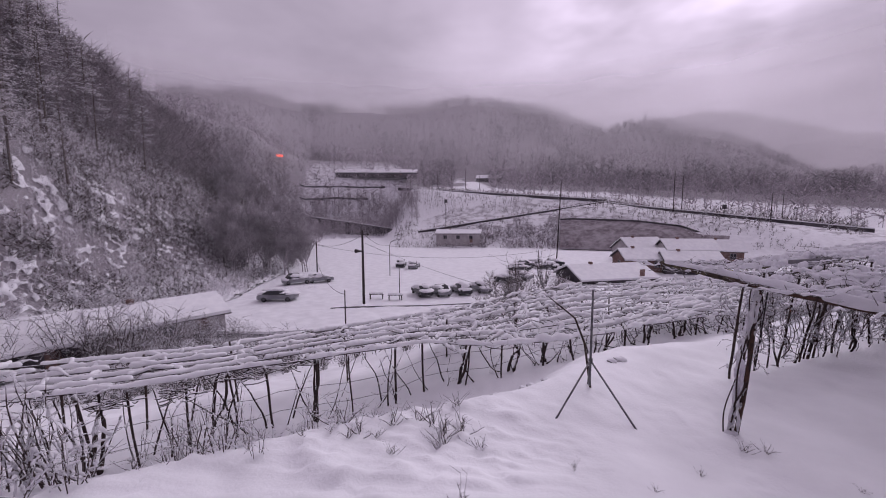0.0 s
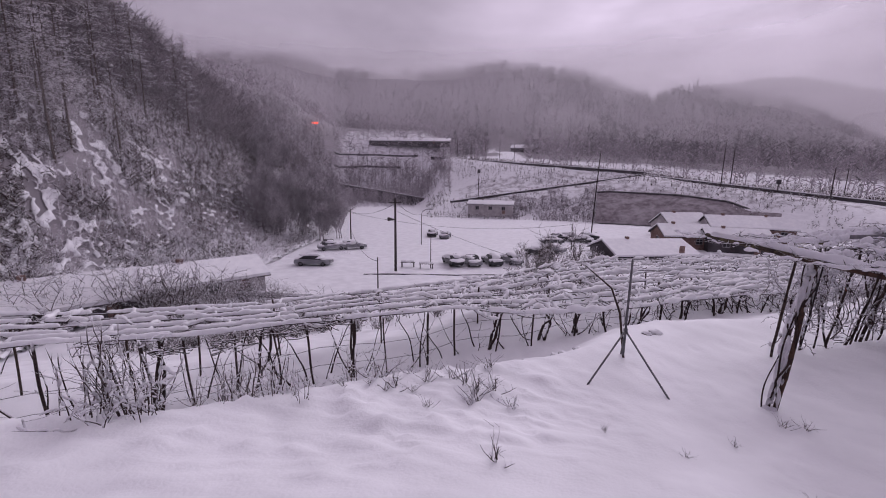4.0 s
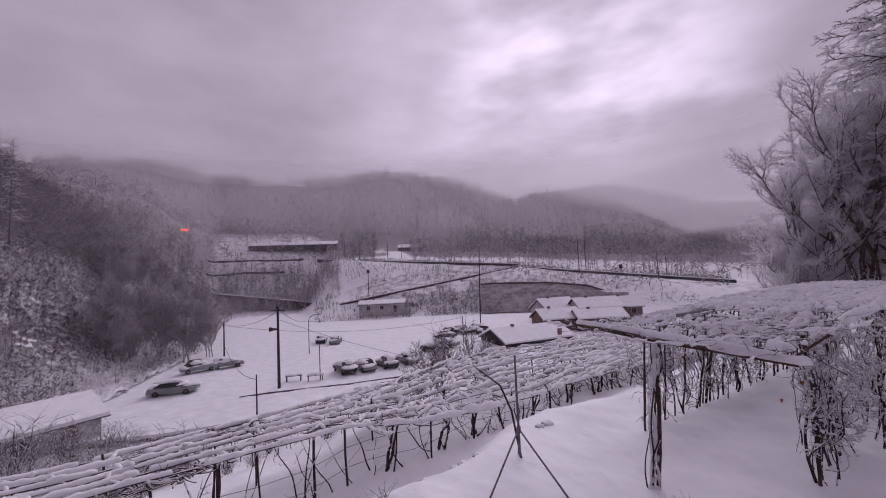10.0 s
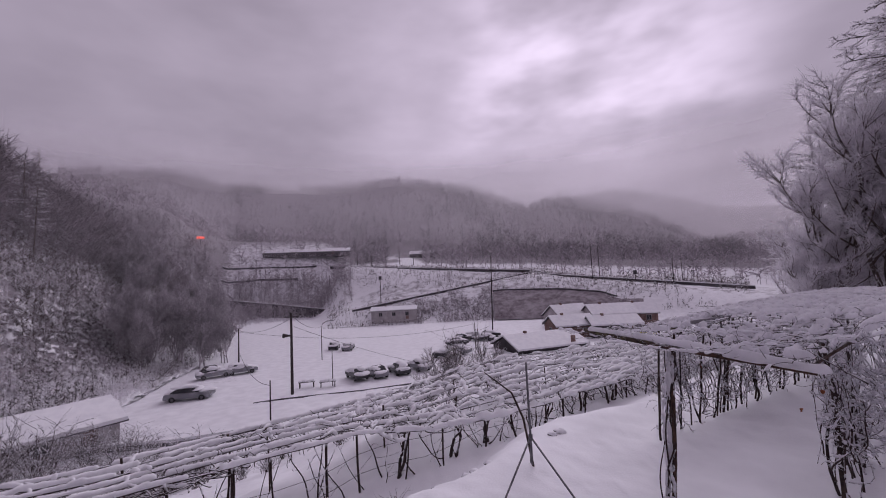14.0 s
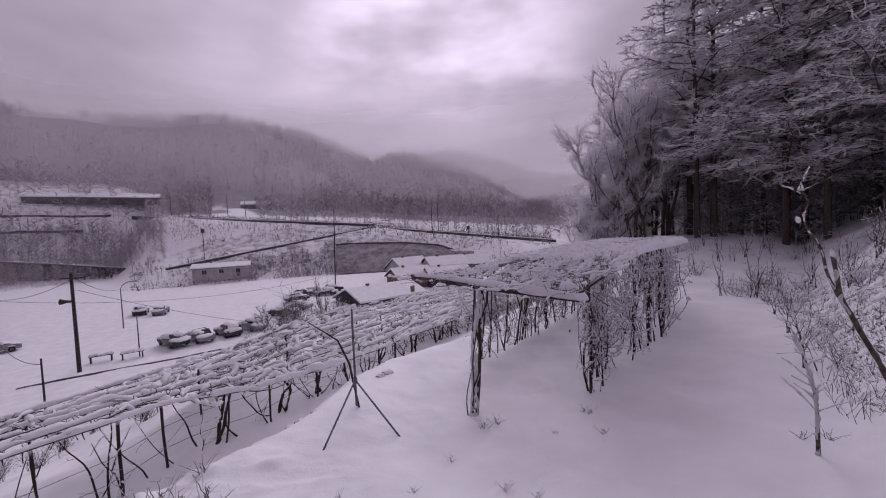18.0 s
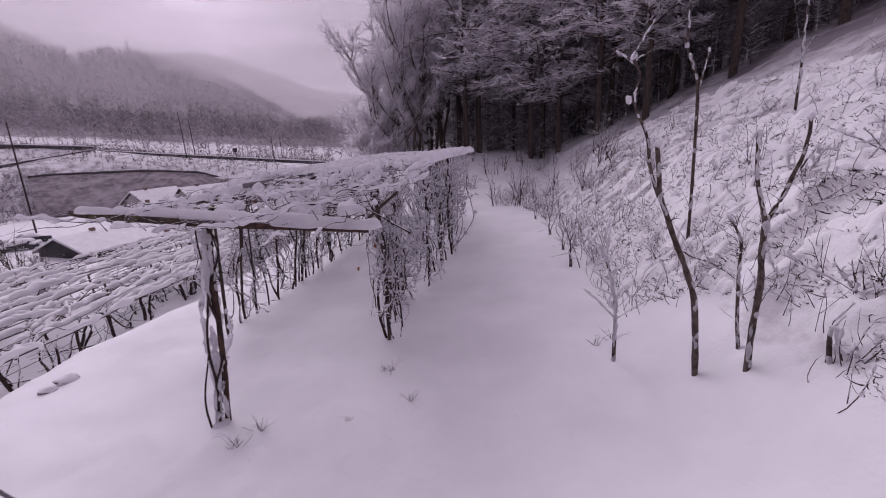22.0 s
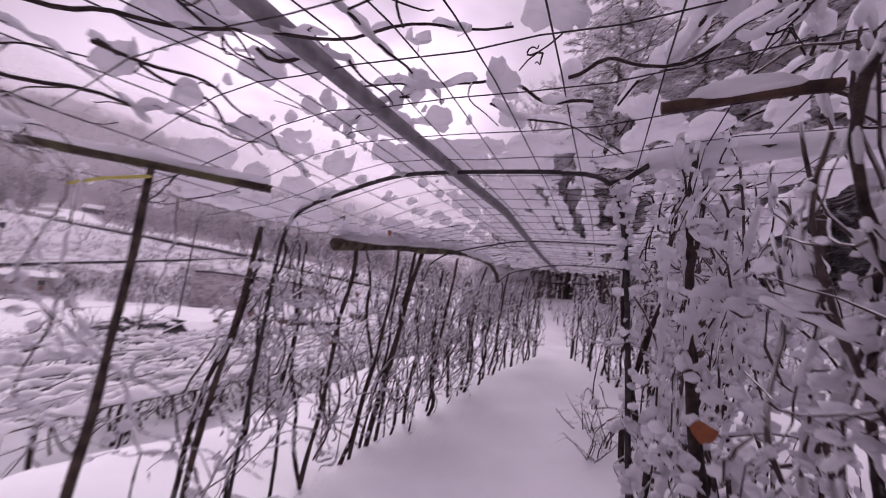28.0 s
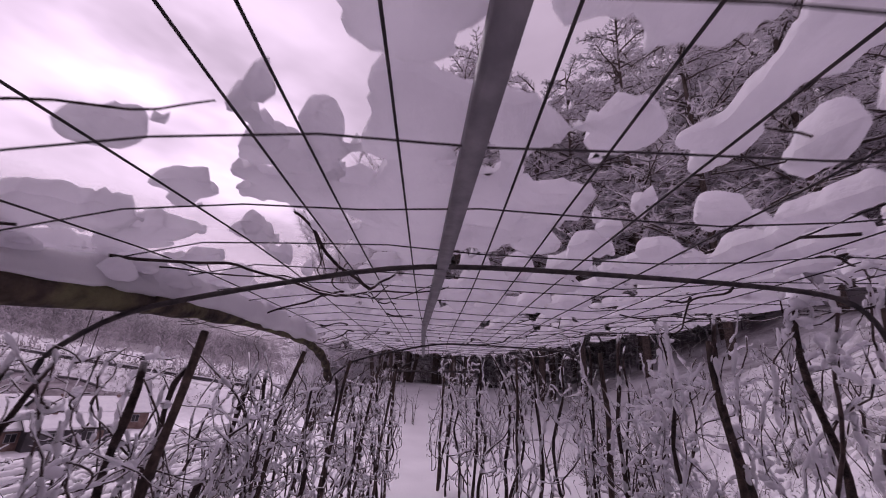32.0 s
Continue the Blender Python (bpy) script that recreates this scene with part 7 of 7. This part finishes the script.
def make_wall_line(name, label, line, h, t, material, snow=True, category="wall", crest=None):
    """A wall or kerb that follows the ground along a line of places."""
    line = np.array(line, float)
    s = np.r_[0, np.cumsum(np.linalg.norm(np.diff(line, axis=0), axis=1))]
    n = max(8, int(s[-1] / 2.5))
    q = np.linspace(0, s[-1], n)
    x, y = np.interp(q, s, line[:, 0]), np.interp(q, s, line[:, 1])
    d = np.stack([np.gradient(x), np.gradient(y)], -1)
    d /= np.linalg.norm(d, axis=1)[:, None]
    nx, ny = -d[:, 1] * t / 2, d[:, 0] * t / 2
    z = height(x, y) if crest is None else np.interp(q, s, crest) - h
    root = thing(name, label, category, (x[0], y[0], z[0]), kind="structure")
    off = np.array([x[0], y[0], z[0]])

    def strip(lo, hi, nm, m, w=1.0):
        ring = np.stack([np.stack([x - nx * w, y - ny * w, z + lo], -1), np.stack([x + nx * w, y + ny * w, z + lo], -1), np.stack([x + nx * w, y + ny * w, z + hi], -1), np.stack([x - nx * w, y - ny * w, z + hi], -1)], 1) - off
        i, j = np.meshgrid(np.arange(n - 1), np.arange(4), indexing="ij")
        k = (j + 1) % 4
        f = np.stack([i * 4 + j, i * 4 + k, (i + 1) * 4 + k, (i + 1) * 4 + j], -1).reshape(-1, 4)
        part(nm, Build().put(ring.reshape(-1, 3), f).mesh(nm, m, False), root)
    strip(-1.0 if crest is None else -5.0 * (h > 2) - 0.6, h, "masonry", material)
    if snow:
        strip(h + 0.004, h + 0.22, "snow", M_SNOW, 0.9)


make_wall_line("wall_upper_road", "dark retaining edge of the upper road", [(-61, 196), (-30, 170), (0, 156), (28.2, 147.5)], 0.9, 1.2, M_ROAD, crest=(12.2, 9.2, 6.7, 4.5))
make_wall_line("wall_road_east", "thin dark edge of the road on the bank", [(28.2, 147.5), (41, 138), (53.3, 128), (63, 118.7), (80, 108)], 0.45, 0.8, M_ROAD, crest=(3.6, 1.75, 0.1, -1.3, -3.5))
make_wall_line("wall_dam_crest", "dark crest kerb climbing the embankment", [(-33.7, 129.4), (-22.4, 131.1), (-9.4, 135.6), (7.6, 140.6), (28, 146.5)], 0.55, 1.0, M_ROAD, crest=(-6.1, -4.25, -2.2, 0.45, 3.7))
make_wall_line("wall_car_park", "dark stone wall behind the car park", [(-46.5, 156), (-76, 168), (-104, 178)], 4.2, 1.5, M_DARKWALL, crest=(-7.4, -4.4, -1.8))
make_wall_line("wall_terrace_low", "dark terrace wall under snow on the far slope", [(-112, 188), (-97, 197), (-81, 204)], 0.6, 0.9, M_DARKWALL)
make_wall_line("wall_terrace_high", "long snowy terrace wall on the far slope", [(-116, 196), (-97, 206), (-75, 215)], 0.5, 0.9, M_DARKWALL)
make_wall_line("kerb_car_park", "low kerb along the near edge of the car park", [(-22, 42.8), (-10, 46.3), (0, 50.0)], 0.07, 0.25, M_ROAD, False, "kerb")
make_wall_line("kerb_lane", "dark drain edge along the lane", [(-30, 30.5), (-20, 32.8), (-13.5, 35.0)], 0.35, 0.6, M_DARKWALL, True, "kerb")


def make_embankment():
    """The brown curved face of the reservoir bank."""
    az = np.radians(np.linspace(5.5, 25, 60))
    root = []
    rows = []
    for k, t in enumerate(np.linspace(0, 1, 10)):
        a = np.degrees(az)
        r0, r1 = 117 - 0.12 * a, 132 - 0.5 * np.maximum(0, a - 8)
        top = np.interp(a, (-5, 0, 7, 15, 20, 25), (-4.6, -3.2, -2.0, -2.4, -3.6, -7.5))
        r = r0 + (r1 - r0) * t
        x, y = r * np.sin(az), r * np.cos(az)
        z = -9.9 + (top + 9.9) * t ** 0.8
        rows.append(np.stack([x, y, np.maximum(z, height(x, y) + 0.12) if t < 1 else z], -1))
    v = np.array(rows)
    m, n = v.shape[:2]
    i, j = np.meshgrid(np.arange(m - 1), np.arange(n - 1), indexing="ij")
    f = np.stack([i * n + j, i * n + j + 1, (i + 1) * n + j + 1, (i + 1) * n + j], -1).reshape(-1, 4)
    me = mesh_of("reservoir_bank", v.reshape(-1, 3), f, M_BANK)
    tagged(new("reservoir_bank", me), "brown weedy face of the reservoir bank", "bank", kind="structure")
    x, y = v[-1, :, 0], v[-1, :, 1]
    b = Build().tube(v[-1] + (0, 0, 0.15), 0.28, 5)
    tagged(new("bank_kerb", b.mesh("bank_kerb", M_ROAD)), "dark kerb along the top of the reservoir bank", "kerb", kind="structure")


M_BANK = mat("weedy_bank", (0.16, 0.135, 0.15), (0.30, 0.265, 0.285), 0.9, 0.95, 0.3, 2.0, c3=(0.42, 0.39, 0.41), c3scale=0.3, c3lo=0.46, c3hi=0.8)
make_embankment()

# the lit red sign on the far slope
sg = thing("sign", "small lit red sign on the distant hillside", "sign", (-130.0, 200.0, gz(-130, 200)))
part("board", Build().box((-1.7, -0.15, 3.1), (1.7, 0.15, 4.2)).mesh("board", M_SIGN, False), sg)
part("stand", Build().tube([(0, 0.1, -0.5), (0, 0.1, 3.1)], 0.15, 6).mesh("stand", M_POLE), sg)
sg.rotation_euler = (0, 0, radians(33))


# ---- mist hanging over the valley and veiling the hills: stacked see-through sheets added as haze ----
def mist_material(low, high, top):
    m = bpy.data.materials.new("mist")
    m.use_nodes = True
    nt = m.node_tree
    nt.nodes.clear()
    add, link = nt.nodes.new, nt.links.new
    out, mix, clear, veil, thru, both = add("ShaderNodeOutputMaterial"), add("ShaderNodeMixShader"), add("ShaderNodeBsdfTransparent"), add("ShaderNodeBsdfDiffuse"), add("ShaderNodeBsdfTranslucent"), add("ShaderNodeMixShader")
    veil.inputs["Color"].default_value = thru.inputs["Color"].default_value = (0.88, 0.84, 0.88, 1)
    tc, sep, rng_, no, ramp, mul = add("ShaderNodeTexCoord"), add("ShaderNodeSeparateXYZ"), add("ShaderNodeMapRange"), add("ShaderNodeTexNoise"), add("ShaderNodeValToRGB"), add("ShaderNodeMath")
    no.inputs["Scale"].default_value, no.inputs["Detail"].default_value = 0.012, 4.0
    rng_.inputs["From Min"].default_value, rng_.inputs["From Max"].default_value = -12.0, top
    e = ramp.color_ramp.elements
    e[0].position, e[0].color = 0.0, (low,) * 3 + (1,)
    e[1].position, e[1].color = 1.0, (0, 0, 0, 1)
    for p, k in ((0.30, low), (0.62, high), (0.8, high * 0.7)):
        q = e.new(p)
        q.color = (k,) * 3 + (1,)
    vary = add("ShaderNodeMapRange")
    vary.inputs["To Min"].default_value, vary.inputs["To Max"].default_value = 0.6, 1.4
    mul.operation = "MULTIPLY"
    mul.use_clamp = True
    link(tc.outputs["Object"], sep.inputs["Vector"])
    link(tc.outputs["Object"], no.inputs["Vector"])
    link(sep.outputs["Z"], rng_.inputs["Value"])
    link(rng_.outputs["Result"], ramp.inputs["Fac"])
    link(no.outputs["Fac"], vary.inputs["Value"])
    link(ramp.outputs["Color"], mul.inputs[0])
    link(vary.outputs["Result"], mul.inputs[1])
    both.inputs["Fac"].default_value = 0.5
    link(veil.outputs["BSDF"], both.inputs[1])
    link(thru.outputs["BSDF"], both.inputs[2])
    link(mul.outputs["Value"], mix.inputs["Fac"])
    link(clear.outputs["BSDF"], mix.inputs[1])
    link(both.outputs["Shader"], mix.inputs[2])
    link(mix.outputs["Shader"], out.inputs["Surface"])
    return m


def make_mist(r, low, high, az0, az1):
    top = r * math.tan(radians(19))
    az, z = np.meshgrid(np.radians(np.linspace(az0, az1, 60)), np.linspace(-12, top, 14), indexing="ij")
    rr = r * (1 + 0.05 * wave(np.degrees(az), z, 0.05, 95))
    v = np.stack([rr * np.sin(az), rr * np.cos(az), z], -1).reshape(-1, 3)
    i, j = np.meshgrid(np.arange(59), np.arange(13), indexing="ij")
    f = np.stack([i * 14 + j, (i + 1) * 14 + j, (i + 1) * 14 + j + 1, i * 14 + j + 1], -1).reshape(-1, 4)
    tagged(new("mist", mesh_of("mist", v, f, mist_material(low, high, top))), "thin see-through sheet of grey mist, added as haze before the hills", "mist", kind="structure")


# the nearest sheet is added to pale the dark wooded hill on the left
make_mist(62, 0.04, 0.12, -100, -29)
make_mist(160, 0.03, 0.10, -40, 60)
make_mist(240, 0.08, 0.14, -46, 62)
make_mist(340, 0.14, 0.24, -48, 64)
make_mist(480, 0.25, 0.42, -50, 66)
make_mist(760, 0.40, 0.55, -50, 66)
